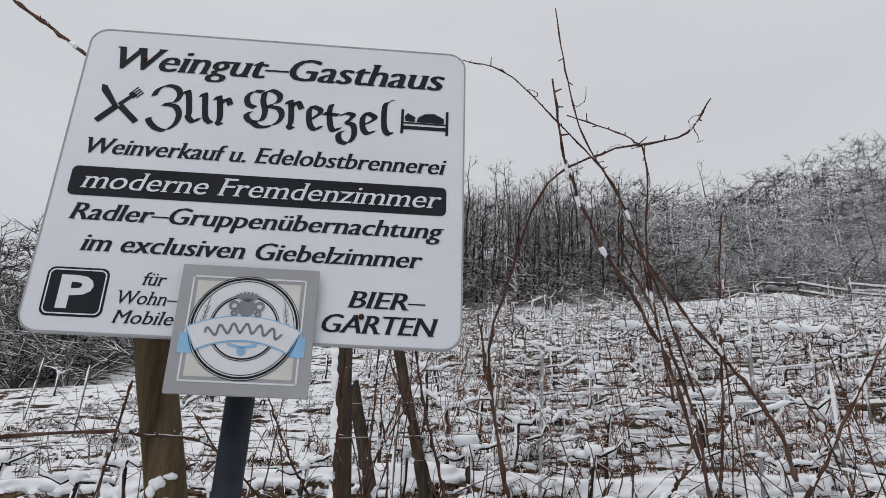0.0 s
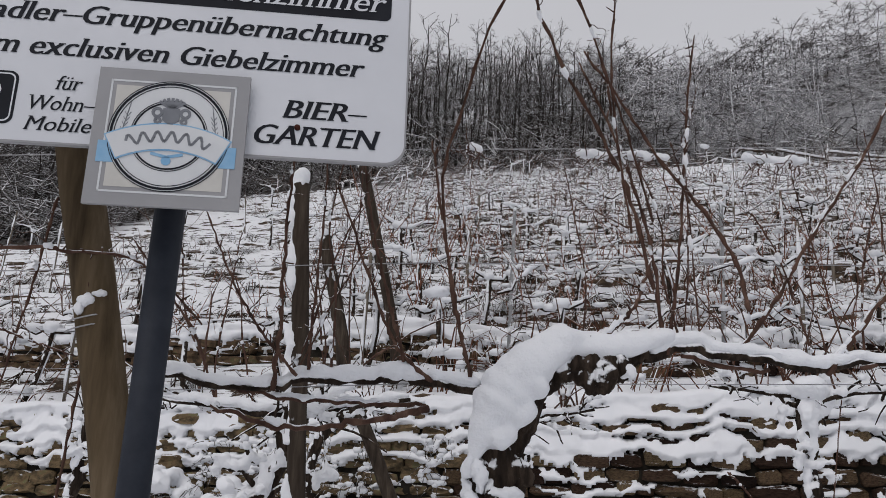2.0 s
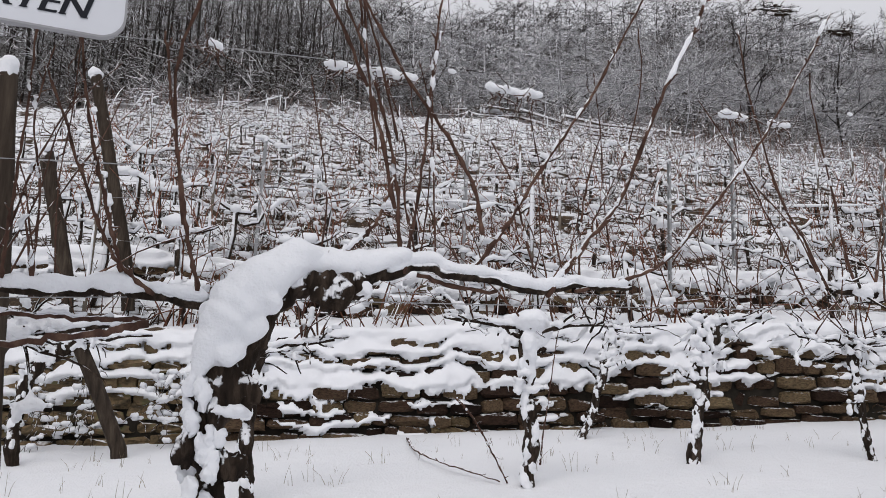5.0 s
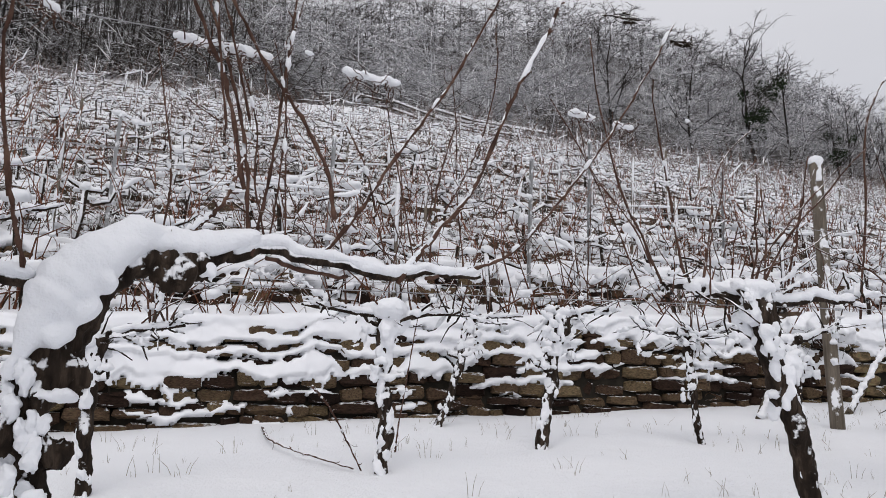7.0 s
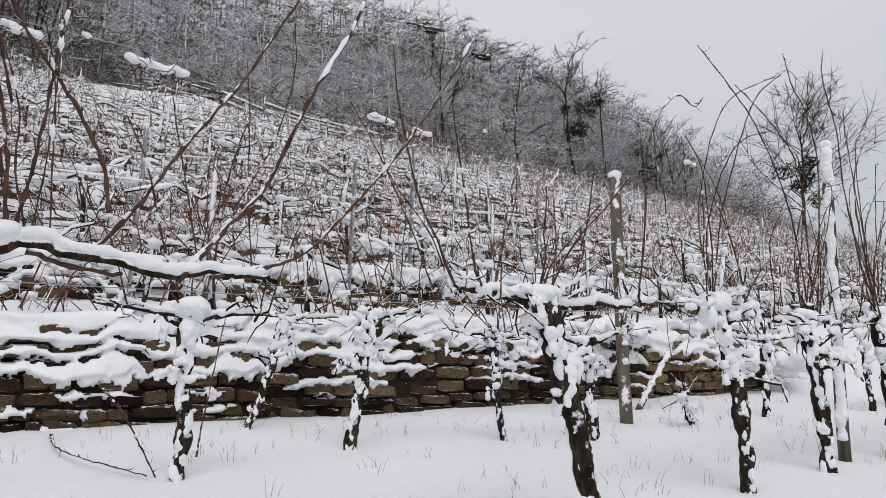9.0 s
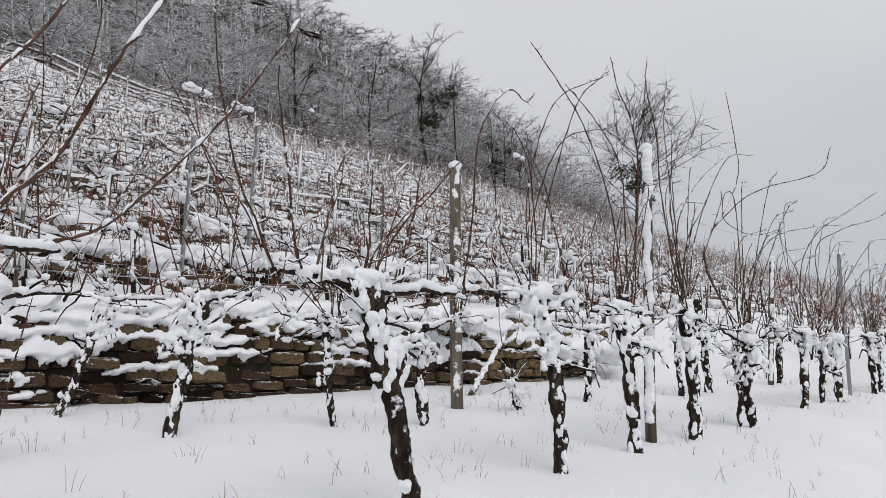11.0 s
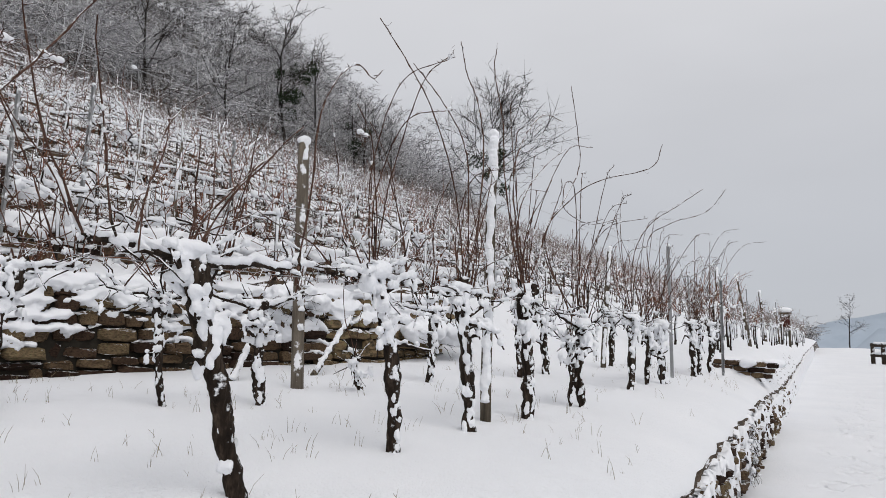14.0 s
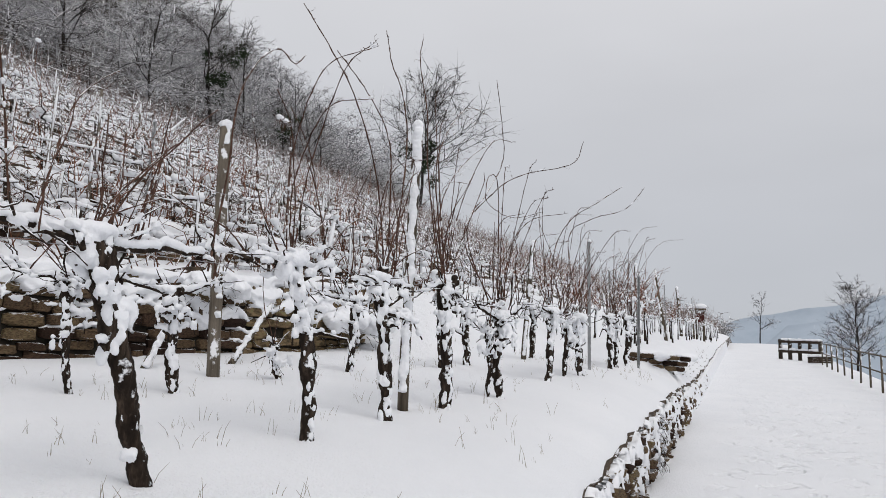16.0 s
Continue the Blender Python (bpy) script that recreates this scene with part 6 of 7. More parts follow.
def slope_vines():
    rng = rng_of(21)
    kinds = [slope_vine(rng, k > 13) for k in range(22)]
    near, far = [], []
    for k in range(16):
        o = k * TREAD + 0.75
        x = -26.0
        while x < 72:
            x += rng.uniform(0.75, 1.15) * (1 + 0.035 * k)
            y = foot(x) + o + rng.normal() * 0.12
            if x < -1.5 - 0.12 * k and k > 0 and rng.random() < 0.9:
                continue
            if k > 7 and 17 < x < 52 and rng.random() < 0.5:
                continue
            if rng.random() < 0.06 or o > wood_edge(x) - 1.5 or (k > 11 and 9.0 < x < 19.5):
                continue
            (near if k < 3 and -3 < x < 14 else far).append((x, y, surface(x, y), rng.uniform(-0.25, 0.25) + (math.pi if rng.random() < 0.5 else 0), rng.uniform(0.85, 1.25), int(rng.integers(14)) if k < 6 else 14 + int(rng.integers(8))))
    for y0, y1 in ((1.95, 1.45), (3.3, 2.6), (4.4, 3.9)):
        x = 14.8
        while x < 58:
            x += rng.uniform(0.8, 1.2)
            y = y0 + (y1 - y0) * eased(14, 40, x) + rng.normal() * 0.12
            if rng.random() < 0.3:
                continue
            (near if x < 26 else far).append((x, y, surface(x, y), rng.uniform(-0.25, 0.25), rng.uniform(0.75, 1.05), int(rng.integers(14))))
    for i, (mat, name, label) in enumerate(((bark, "vine_trunks", "dark vine trunks on the terraced slope"), (far_cane, "vine_shoots", "reddish-brown bare vine shoots on the slope"), (snow, "vine_snow", "snow caught on the slope's vines"))):
        ob = part(name, joined([k[i] for k in kinds], far), mat)
        tagged(ob, label, "vines", kind="stuff")
    data = [(a.data("trunk", bark), b.data("canes", young_cane), c.data("snow", snow)) for a, b, c in kinds[:14]]
    protos = []
    for a, b, c in data:
        v = thing("slope_vine", "small bare grapevine with snow on its arms", "grapevine", "vines on the slope")
        for nm, me in (("trunk", a), ("shoot_growth", b), ("snow", c)):
            ob = new(nm, me)
            ob.parent = v
            if nm != "trunk":
                tagged(ob, kind="stuff")
        protos.append(v)
    used = set()
    for x, y, z, a, s, k in near:
        m = Matrix.Translation((x, y, z)) @ Matrix.Rotation(a, 4, "Z")
        if k not in used:
            protos[k].scale = (s, s, s)
            protos[k].matrix_basis = m @ Matrix.Diagonal((s, s, s, 1))
            used.add(k)
        else:
            copy_thing(protos[k], m)
    for k, v in enumerate(protos):
        if k not in used:
            for ob in list(v.children):
                bpy.data.objects.remove(ob)
            bpy.data.objects.remove(v)


slope_vines()


def slope_stakes():
    rng = rng_of(31)
    mb, ms = Mesh(), Mesh()
    for k in range(0, 16):
        x = -26 + rng.uniform(0, 3)
        while x < 70:
            x += rng.uniform(2.8, 5.2)
            y = foot(x) + k * TREAD + 0.7
            if (x < -1 and k > 0 and rng.random() < 0.85) or (k > 7 and x > 17 and rng.random() < 0.5) or (k > 11 and 9.0 < x < 19.5):
                continue
            z = surface(x, y)
            h = rng.uniform(1.1, 1.7)
            top = np.array((x + rng.normal() * 0.06, y + rng.normal() * 0.04, z + h))
            foot_end = np.array((x, y, z - 0.1))
            mb.tube([foot_end, top], 0.020, 5)
            u = rng.uniform(0.1, 0.35)
            while u < 0.95:
                e = min(1.0, u + rng.uniform(0.12, 0.5))
                side = np.array((-0.010, -0.012, 0))
                ms.tube([foot_end + (top - foot_end) * w + side for w in np.linspace(u, e, 4)], (0.008, 0.019, 0.018, 0.008), 6, 0.2, rng)
                u = e + rng.uniform(0.02, 0.2)
    tagged(part("slope_stakes", mb, pale_wood), "thin stakes in the rows on the slope", "stakes", kind="stuff")
    tagged(part("stake_snow", ms, snow), "snow blown against the stakes on the slope", "snow", kind="stuff")


slope_stakes()


def row_arms():
    """Old wood tied along the rows' wires, bent and knotted, with snow lying on most of it."""
    rng = rng_of(37)
    wood, white = Mesh(), Mesh()
    for k in range(12):
        for h, keep in ((0.45, 0.22), (0.75, 0.50), (1.10, 0.10)):
            x = -1.0 - 0.12 * k if k else -8.0
            while x < 46:
                l = rng.uniform(0.25, 0.8)
                if rng.random() < keep:
                    n = 7 if k < 5 else 5
                    dz, dy, o = rng.normal(size=2) * 0.20, rng.normal() * 0.12, rng.normal() * 0.14
                    y0 = foot(x) + k * TREAD + 0.72 + o
                    z0, z1 = surface(x, y0) + h + dz[0] * 0.6, surface(x + l, y0) + h + dz[1]
                    q = bend((x, y0, z0), (x + l, foot(x + l) + k * TREAD + 0.72 + o + dy, z1), n, 0.03, rng, rng.uniform(-0.03, 0.08))
                    wood.tube(q, np.linspace(0.014, 0.006, n) * rng.uniform(0.8, 1.2), 4)
                    if rng.random() < 0.85:
                        r = rng.uniform(0.008, 0.030, n)
                        r[0], r[-1] = 0.006, 0.006
                        white.tube(q + np.array((0, -0.003, 0.014)), r, 5 if k < 5 else 4, 0.2, rng)
                x += l * rng.uniform(0.7, 1.3)
    tagged(part("row_arms", wood, bark), "dark knotted vine arms tied along the rows' wires", "vines", kind="stuff")
    tagged(part("row_arm_snow", white, snow), "snow lying along the rows' vine arms", "snow", kind="stuff")


row_arms()


def slope_wires():
    """The rows' wires, with snow lying along them here and there."""
    rng = rng_of(33)
    mb, ms = Mesh(), Mesh()
    for k in range(16):
        for h in (0.80, 1.25):
            x = -2.0 if k else -20.0
            while x < 60:
                l = rng.uniform(2.0, 4.5)
                p = [(x + l * j / 4, foot(x + l * j / 4) + k * TREAD + 0.72, surface(x + l * j / 4, foot(x + l * j / 4) + k * TREAD + 0.72) + h + rng.normal() * 0.02) for j in range(5)]
                mb.tube(p, 0.0024, 3)
                if rng.random() < 0.25:
                    j = int(rng.integers(0, 3))
                    q = np.array(p[j:j + 2]) + np.array((0, 0, 0.012))
                    q = np.linspace(q[0], q[1], 6)
                    ms.tube(q, np.array((0.004, 0.012, 0.015, 0.010, 0.014, 0.004)) * rng.uniform(0.6, 1.2), 4)
                x += l
    tagged(part("slope_wires", mb, wire_mat), "thin wires along the vine rows on the slope", "wires", kind="stuff")
    tagged(part("wire_snow", ms, snow), "snow lying along the slope's wires", "snow", kind="stuff")


slope_wires()


# ---- trees ----
def tree_shape(rng, height, spread=0.32, limbs=13, twigs=5, fine=5, r0=None, low=0.25, rise=(0.15, 0.8), level=1.0, deep=False, thick=1.0):
    """A bare tree: a tapered trunk with limbs, branches and twigs; level flattens its branching."""
    wood = Mesh()
    r0 = r0 or height * 0.0125
    n = 8
    t = bend((0, 0, -0.3), (rng.normal() * 0.05 * height, rng.normal() * 0.05 * height, height * 0.93), n, height * 0.012, rng)
    wood.tube(t, np.linspace(r0, r0 * 0.15, n), 5)
    fine_mesh = Mesh()
    for i in range(limbs):
        u = low + (0.97 - low) * (i + rng.random()) / limbs
        s = np.array([np.interp(u * (n - 1), range(n), t[:, k]) for k in range(3)])
        a = rng.uniform(0, 6.28)
        ln = height * spread * (1.15 - 0.75 * u) * rng.uniform(0.6, 1.25)
        up = rng.uniform(*rise) + 0.7 * u * level
        d = np.array((math.cos(a), math.sin(a), up))
        d /= np.linalg.norm(d)
        q = bend(s, s + d * ln, 5, ln * 0.05, rng)
        wood.tube(q, np.linspace(r0 * (0.5 - 0.3 * u), r0 * 0.08, 5), 3)
        for _ in range(twigs):
            w = rng.uniform(0.25, 1.0)
            s2 = np.array([np.interp(w * 4, range(5), q[:, k]) for k in range(3)])
            d2 = d * 0.6 + rng.normal(size=3) * np.array((0.6, 0.6, 0.4 * level)) + np.array((0, 0, 0.12 * level))
            d2 /= np.linalg.norm(d2)
            l2 = ln * rng.uniform(0.25, 0.55)
            q2 = bend(s2, s2 + d2 * l2, 3, l2 * 0.07, rng)
            if not deep:
                fine_mesh.tube(q2, (r0 * 0.17 * thick, r0 * 0.13 * thick, r0 * 0.06 * thick), 3)
            else:
                fine_mesh.spike(q2[0], q2[2], r0 * 0.19 * thick)
            for _ in range(fine):
                s3 = q2[1] + (q2[2] - q2[1]) * rng.uniform(-0.6, 1.0)
                d3 = d2 * 0.6 + rng.normal(size=3) * np.array((0.6, 0.6, 0.6 * level))
                d3 /= np.linalg.norm(d3)
                l3 = l2 * rng.uniform(0.35, 0.8)
                fine_mesh.spike(s3, s3 + d3 * l3, r0 * 0.10 * thick)
    return wood, fine_mesh


def shrub_shape(rng, h):
    """A bush of arching stems with twigs that spread level."""
    mb = Mesh()
    for _ in range(12):
        a, u = rng.uniform(0, 6.28), rng.uniform(0.2, 1.1)
        d = np.array((math.cos(a) * u, math.sin(a) * u, 1.0))
        l = h * rng.uniform(0.5, 1.0)
        q = bend((0, 0, -0.1), d / np.linalg.norm(d) * l, 4, l * 0.06, rng)
        q[2:, :2] *= 1.25
        q[3, 2] -= l * 0.12
        mb.tube(q, (0.03, 0.022, 0.016, 0.008), 3)
        for _ in range(9):
            s = q[int(rng.integers(1, 4))]
            e = rng.normal(size=3) * np.array((0.8, 0.8, 0.25)) + np.array((0, 0, 0.08))
            mb.spike(s, s + e / np.linalg.norm(e) * h * rng.uniform(0.15, 0.5), 0.026)
    return mb


def woodland():
    rng = rng_of(41)
    shapes = [tree_shape(rng, rng.uniform(4.4, 6.4), rng.uniform(0.46, 0.66), 13, 6, 5, low=0.10, rise=(-0.15, 0.3), level=0.3, thick=1.8) if k < 6 else tree_shape(rng, rng.uniform(5.6, 6.8), 0.50, 13, 5, 5, low=0.22, r0=0.07, rise=(-0.05, 0.4), level=0.4, thick=1.8) for k in range(9)]
    # those in the wood's depth have fewer twigs
    shapes += [tree_shape(rng, rng.uniform(5.0, 6.6), 0.60, 13, 6, 3, low=0.12, rise=(-0.1, 0.4), level=0.3, r0=0.055, deep=True, thick=2.6) for k in range(5)]
    # slim dark stems
    shapes += [tree_shape(rng, rng.uniform(7.0, 9.0), 0.22, 11, 4, 3, low=0.30, r0=0.085, deep=True) for k in range(4)]
    shrubs = [shrub_shape(rng, 3.0) for _ in range(6)]
    places, low = [], []
    for row in range(7):
        x = -24 - row + rng.uniform(0, 3)
        while x < 86 - row * 1.2:
            x += rng.uniform(1.4, 2.4) * (1.3 if x > 28 and row < 3 else 0.52 if row > 4 and x < 34 else 0.75 if row > 4 else 1.0)
            o = WOOD + 1.5 + row * 3.9 + rng.normal() * 1.0
            y = foot(x) + o
            places.append((x, y, surface(x, y) - 0.3, rng.uniform(0, 6.28), rng.uniform(0.75, 1.15) * (1.05 if row < 3 else 1.14 - 0.19 * eased(14, 40, x)) * (1.0 - 0.08 * eased(3, 7, x) + 0.18 * eased(18, 50, x)), 14 + int(rng.integers(4)) if x < 9 and rng.random() < 0.5 else int(rng.integers(9)) if row < 3 else 9 + int(rng.integers(5))))
    for _ in range(150):
        x = rng.uniform(-12, 10) if rng.random() < 0.9 else rng.uniform(10, 40)
        y = foot(x) + WOOD + rng.uniform(1.0, 14.0)
        places.append((x, y, surface(x, y) - 0.3, rng.uniform(0, 6.28), rng.uniform(0.75, 1.05), 14 + int(rng.integers(4))))
    for row in range(5):
        x = -26 + rng.uniform(0, 2)
        while x < 90:
            x += rng.uniform(1.2, 2.0) * (1.0 if x < 28 else 1.25)
            o = WOOD + 0.2 + row * 2.7 + rng.normal() * 0.8
            y = foot(x) + o
            low.append((x, y, surface(x, y) - 0.2, rng.uniform(0, 6.28), rng.uniform(0.6, 1.35), int(rng.integers(6))))
    for _ in range(60):
        x = rng.uniform(-26, -11)
        y = foot(x) + rng.uniform(14.5, 31)
        places.append((x, y, surface(x, y) - 0.3, rng.uniform(0, 6.28), rng.uniform(0.85, 1.35), int(rng.integers(9))))
    for _ in range(90):
        x = rng.uniform(-26, -10)
        y = foot(x) + rng.uniform(13.5, 31)
        low.append((x, y, surface(x, y) - 0.2, rng.uniform(0, 6.28), rng.uniform(0.5, 1.1), int(rng.integers(6))))
    # the lower trees to the east are frosted, those along the ridge and to the west are dark
    west = lambda q: q[0] + 2.5 * noise.noise(Vector((q[0], q[1], 0)) * 0.4) < 10.5 or q[1] - foot(q[0]) > WOOD + 9 + 5 * eased(18, 26, q[0]) + 3 * noise.noise(Vector((q[0], q[1], 7)) * 0.3)
    tagged(part("woodland", joined([s[0] for s in shapes], [p for p in places if west(p)]), tree_bark), "dark bare wood of slender trees on the hill", "woods", kind="stuff")
    tagged(part("woodland", joined([s[0] for s in shapes], [p for p in places if not west(p)]), frosted_bark), "frosted bare wood of slender trees on the hill", "woods", kind="stuff")
    tagged(part("woodland_twigs", joined([s[1] for s in shapes], [p for p in places if west(p)]), tree_twigs), "dark twigs of the hillside wood", "woods", kind="stuff")
    tagged(part("woodland_twigs", joined([s[1] for s in shapes], [p for p in places if not west(p)]), frost_haze_twigs), "snow-dusted grey twigs of the hillside wood", "woods", kind="stuff")
    tagged(part("undergrowth", joined(shrubs, [p for p in low if west(p) or p[1] - foot(p[0]) < WOOD + 2]), brush), "brown undergrowth at the wood's edge", "bushes", kind="stuff")
    tagged(part("undergrowth", joined(shrubs, [p for p in low if not west(p) and p[1] - foot(p[0]) >= WOOD + 2]), frost_haze_twigs), "snow-dusted undergrowth within the wood", "bushes", kind="stuff")


woodland()


def lone_tree(x, y, z, height, seed, label, spread=0.36, ivied=False, limbs=17, twigs=6, fine=5):
    rng = rng_of(seed)
    t = thing("tree", label, "tree", m=Matrix.Translation((x, y, z)))
    a, b = tree_shape(rng, height, spread, limbs, twigs, fine, height * 0.014, thick=1.0)
    part("trunk", a, tree_bark, t)
    part("crown", b, tree_bark, t)
    if ivied:
        mb = Mesh()
        heaps = [(np.array((rng.normal() * 0.06, rng.normal() * 0.06, rng.uniform(0.30, 0.62))) * height, height * rng.uniform(0.035, 0.075)) for _ in range(9)]
        for c, w in heaps:
            for _ in range(170):
                o = rng.normal(size=3)
                p = c + o / np.linalg.norm(o) * w * rng.random() ** 0.4
                e = rng.normal(size=(3, 3)) * height * 0.006
                mb.add([p + e[0], p + e[1], p + e[2], p + e[0] * 0.3 - e[1]], [(0, 1, 2), (0, 2, 3)])
        part("ivy", mb, ivy, t, "dark green ivy round the trunk", smooth=False)
    return t


lone_tree(65, 27.0, surface(65, 27.0) - 0.3, 13.0, 51, "tall bare tree with ivy on its trunk at the vineyard's edge", 0.58, True, 34, 9, 5)
lone_tree(47, 36.5, surface(47, 36.5) - 0.3, 11.5, 52, "bare spreading tree with a dark ivied trunk at the wood's edge", 0.42, True, 20, 7, 5)
lone_tree(56, 36.0, surface(56, 36.0) - 0.3, 7.6, 56, "small bare tree with a dark ivied trunk at the wood's edge", 0.40, True)
for _x, _y, _h, _s in ((52, 37.5, 10.0, 57), (58.5, 36.5, 8.6, 58), (62, 37.0, 8.0, 59), (66, 38.0, 7.2, 60), (41, 37.0, 8.5, 61), (35, 38.5, 9.0, 62)):
    lone_tree(_x, _y, surface(_x, _y) - 0.3, _h, _s, "bare snow-dusted tree at the wood's edge", 0.42, False, 18, 7, 4)
lone_tree(85, -2.0, surface(85, -2.0) - 0.3, 5.6, 53, "bare crooked tree beside the end of the path", 0.34, False, 14, 6, 4)
_r = rng_of(95)
tagged(part("far_bushes", joined([shrub_shape(_r, 2.6) for _ in range(4)], [(_x, _y, surface(_x, _y) - 0.2, _r.uniform(0, 6), _r.uniform(0.6, 1.3), int(_r.integers(4))) for _x, _y in [(_r.uniform(84, 130), _r.uniform(1.5, 12)) for _ in range(46)]]), brush), "bare bushes where the path ends", "bushes", kind="stuff")
lone_tree(60, -7.4, path_z(60) - 2.4, 7.2, 64, "bare spreading tree below the railing", 0.40, False, 36, 9, 7)


# ---- railing along the valley side of the path ----
def railing():
    rng = rng_of(71)
    t = thing("railing", "grey wooden railing with thin posts beside the path", "railing")
    xs = list(np.arange(14.0, 42.0, 2.0))
    for x in xs:
        mb = Mesh()
        z = path_z(x) - 0.05
        mb.tube([(x, -3.55, z - 0.3), (x + rng.normal() * 0.02, -3.55 + rng.normal() * 0.02, z + 1.02)], (0.03, 0.028), 8)
        part("post", mb, old_wood, t)
    for h in (0.50, 0.93):
        for a, b in zip(xs[:-1], xs[1:]):
            mb = Mesh()
            mb.tube([(a - 0.05, -3.50, path_z(a) + h), (b + 0.05, -3.50, path_z(b) + h)], 0.022, 8)
            part("rail", mb, old_wood, t)
    # the barrier reaches aslant into the path
    t = thing("timber_barrier", "low dark timber barrier with snow on its beams", "barrier")
    a, b = np.array((43.0, -3.75, path_z(43.0))), np.array((45.2, -2.05, path_z(45.2)))
    for k in range(5):
        p = a + (b - a) * k / 4
        mb = Mesh()
        mb.tube([p - (0, 0, 0.3), p + (0, 0, 1.02)], (0.10, 0.09), 8, 0.04, rng)
        part("post", mb, dark_wood, t)
    for h in (0.42, 0.92):
        mb = Mesh()
        mb.tube([a + (-0.1, -0.05, h), b + (0.05, 0.05, h)], 0.085, 8, 0.05, rng)
        beam = part("beam", mb, dark_wood, t)
        ms = Mesh()
        for k in range(22):
            p = a + (b - a) * (k + rng.random()) / 22.5
            ms.blob(p + (0, 0, h + 0.09), (0.12, 0.12, 0.07), rng, 0.2, 8, 5)
        part("snow", fused("snow", ms, snow, 0.03, 0.03, 6), snow, beam)
    mb = Mesh()
    for k in range(3):
        mb.box((41.2 + 0.04 * k, -4.1, path_z(42) - 0.05 + 0.10 * k), (41.4 + 0.04 * k, -3.05, path_z(42) + 0.04 + 0.10 * k))
    t = thing("plank_stack", "small stack of planks under snow beside the barrier", "planks")
    part("planks", mb, dark_wood, t, smooth=False)["kind"] = "stuff"
    ms = Mesh()
    for k in range(8):
        ms.blob((41.35, -4.05 + 0.13 * k, path_z(42) + 0.29), (0.16, 0.14, 0.07), rng, 0.2, 8, 5)
    part("snow", fused("snow", ms, snow, 0.03, 0.03, 6), snow, t)


railing()


def wayside_board():
    t = thing("wayside_board", "small dark red wayside board under a snowy roof", "sign")
    x, y = 34.0, 1.42
    z = terrace_z(x, y) - 0.28
    for dy in (-0.14, 0.14):
        mb = Mesh()
        mb.tube([(x, y + dy, z - 0.2), (x, y + dy, z + 1.75)], 0.045, 8)
        part("post", mb, old_wood, t)
    mb = Mesh()
    mb.prism(rounded(0.34, 0.38, 0.08, 4, -0.17, 0), -0.03, 0.03)
    pl = part("panel", mb, red_paint, t, smooth=False)
    pl.matrix_basis = Matrix.Translation((x - 0.06, y, z + 1.1)) @ Matrix(((0, 0, -1, 0), (-1, 0, 0, 0), (0, 1, 0, 0), (0, 0, 0, 1)))
    mb = Mesh()
    mb.box((x - 0.16, y - 0.24, z + 1.60), (x + 0.16, y + 0.24, z + 1.66))
    part("roof", mb, old_wood, t, smooth=False)
    mb = Mesh()
    mb.blob((x, y, z + 1.74), (0.20, 0.28, 0.13), rng_of(4), 0.06, 14, 8)
    part("snow", mb, snow, t)


red_paint = plain("dark_red_paint", [(0.3, (0.045, 0.014, 0.012)), (0.7, (0.08, 0.024, 0.020))], 12, 0.7)
wayside_board()


# ---- clusters of tendrils with snow on the top wire ----
def tendril_cluster(c, w, seed, snowy=True):
    rng = rng_of(seed)
    t = thing("tendril_cluster", "dead vine tendrils curled on the wire" + (" under a strip of snow" if snowy else ""), "tendrils", "tendrils on the wire", Matrix.Translation(c))
    mb = Mesh()
    for k in range(16):
        p = [np.array((rng.uniform(-w, w), rng.normal() * 0.006, rng.normal() * 0.006))]
        d = rng.normal(size=3) + np.array((0, 0, -0.7 if snowy else 0))
        for j in range(9):
            d = d / np.linalg.norm(d) + rng.normal(size=3) * 0.55
            p.append(p[-1] + d / np.linalg.norm(d) * rng.uniform(0.006, 0.016))
        mb.tube(p, np.linspace(0.0022, 0.0009, 10), 4)
        if not snowy:
            mb.blob(p[1], np.array((0.015, 0.007, 0.0065)) * rng.uniform(0.6, 1.3), rng, 0.5, 6, 4)
    part("tendril_tangle", mb, cane if snowy else bark, t)["kind"] = "stuff"
    if snowy:
        ms = Mesh()
        for k in range(7):
            ms.blob((w * (-0.9 + 1.8 * k / 6), 0, 0.014 + rng.normal() * 0.003), (w * 0.28, 0.014, 0.013 * rng.uniform(0.8, 1.3)), rng, 0.2, 10, 6)
        part("snow", fused("snow", ms, snow, 0.005, 0.006, 30), snow, t)


for i, (c, w, sn) in enumerate((((0.575, 2.28, 2.535), 0.055, True), ((0.715, 2.28, 2.535), 0.065, True), ((1.10, 2.28, 2.545), 0.085, True), ((0.211, 2.28, 2.535), 0.022, True), ((1.932, 2.28, 2.59), 0.05, True), ((2.13, 2.28, 2.585), 0.04, True), ((2.12, 2.28, 3.036), 0.075, False), ((2.455, 2.28, 3.01), 0.04, False), ((4.1, 2.29, 2.88), 0.05, True))):
    tendril_cluster(c, w, 300 + i, sn)


# ---- shoots that cross behind and beside the sign ----
def loose_cane(pts, r, label="dark vine shoot stretched along the trellis", seed=0):
    t = thing("loose_cane", label, "vine shoot", "loose shoots by the sign", Matrix.Translation(pts[0]))
    shoot(t, [tuple(np.array(p) - np.array(pts[0])) for p in pts], r, 0.0, seed)


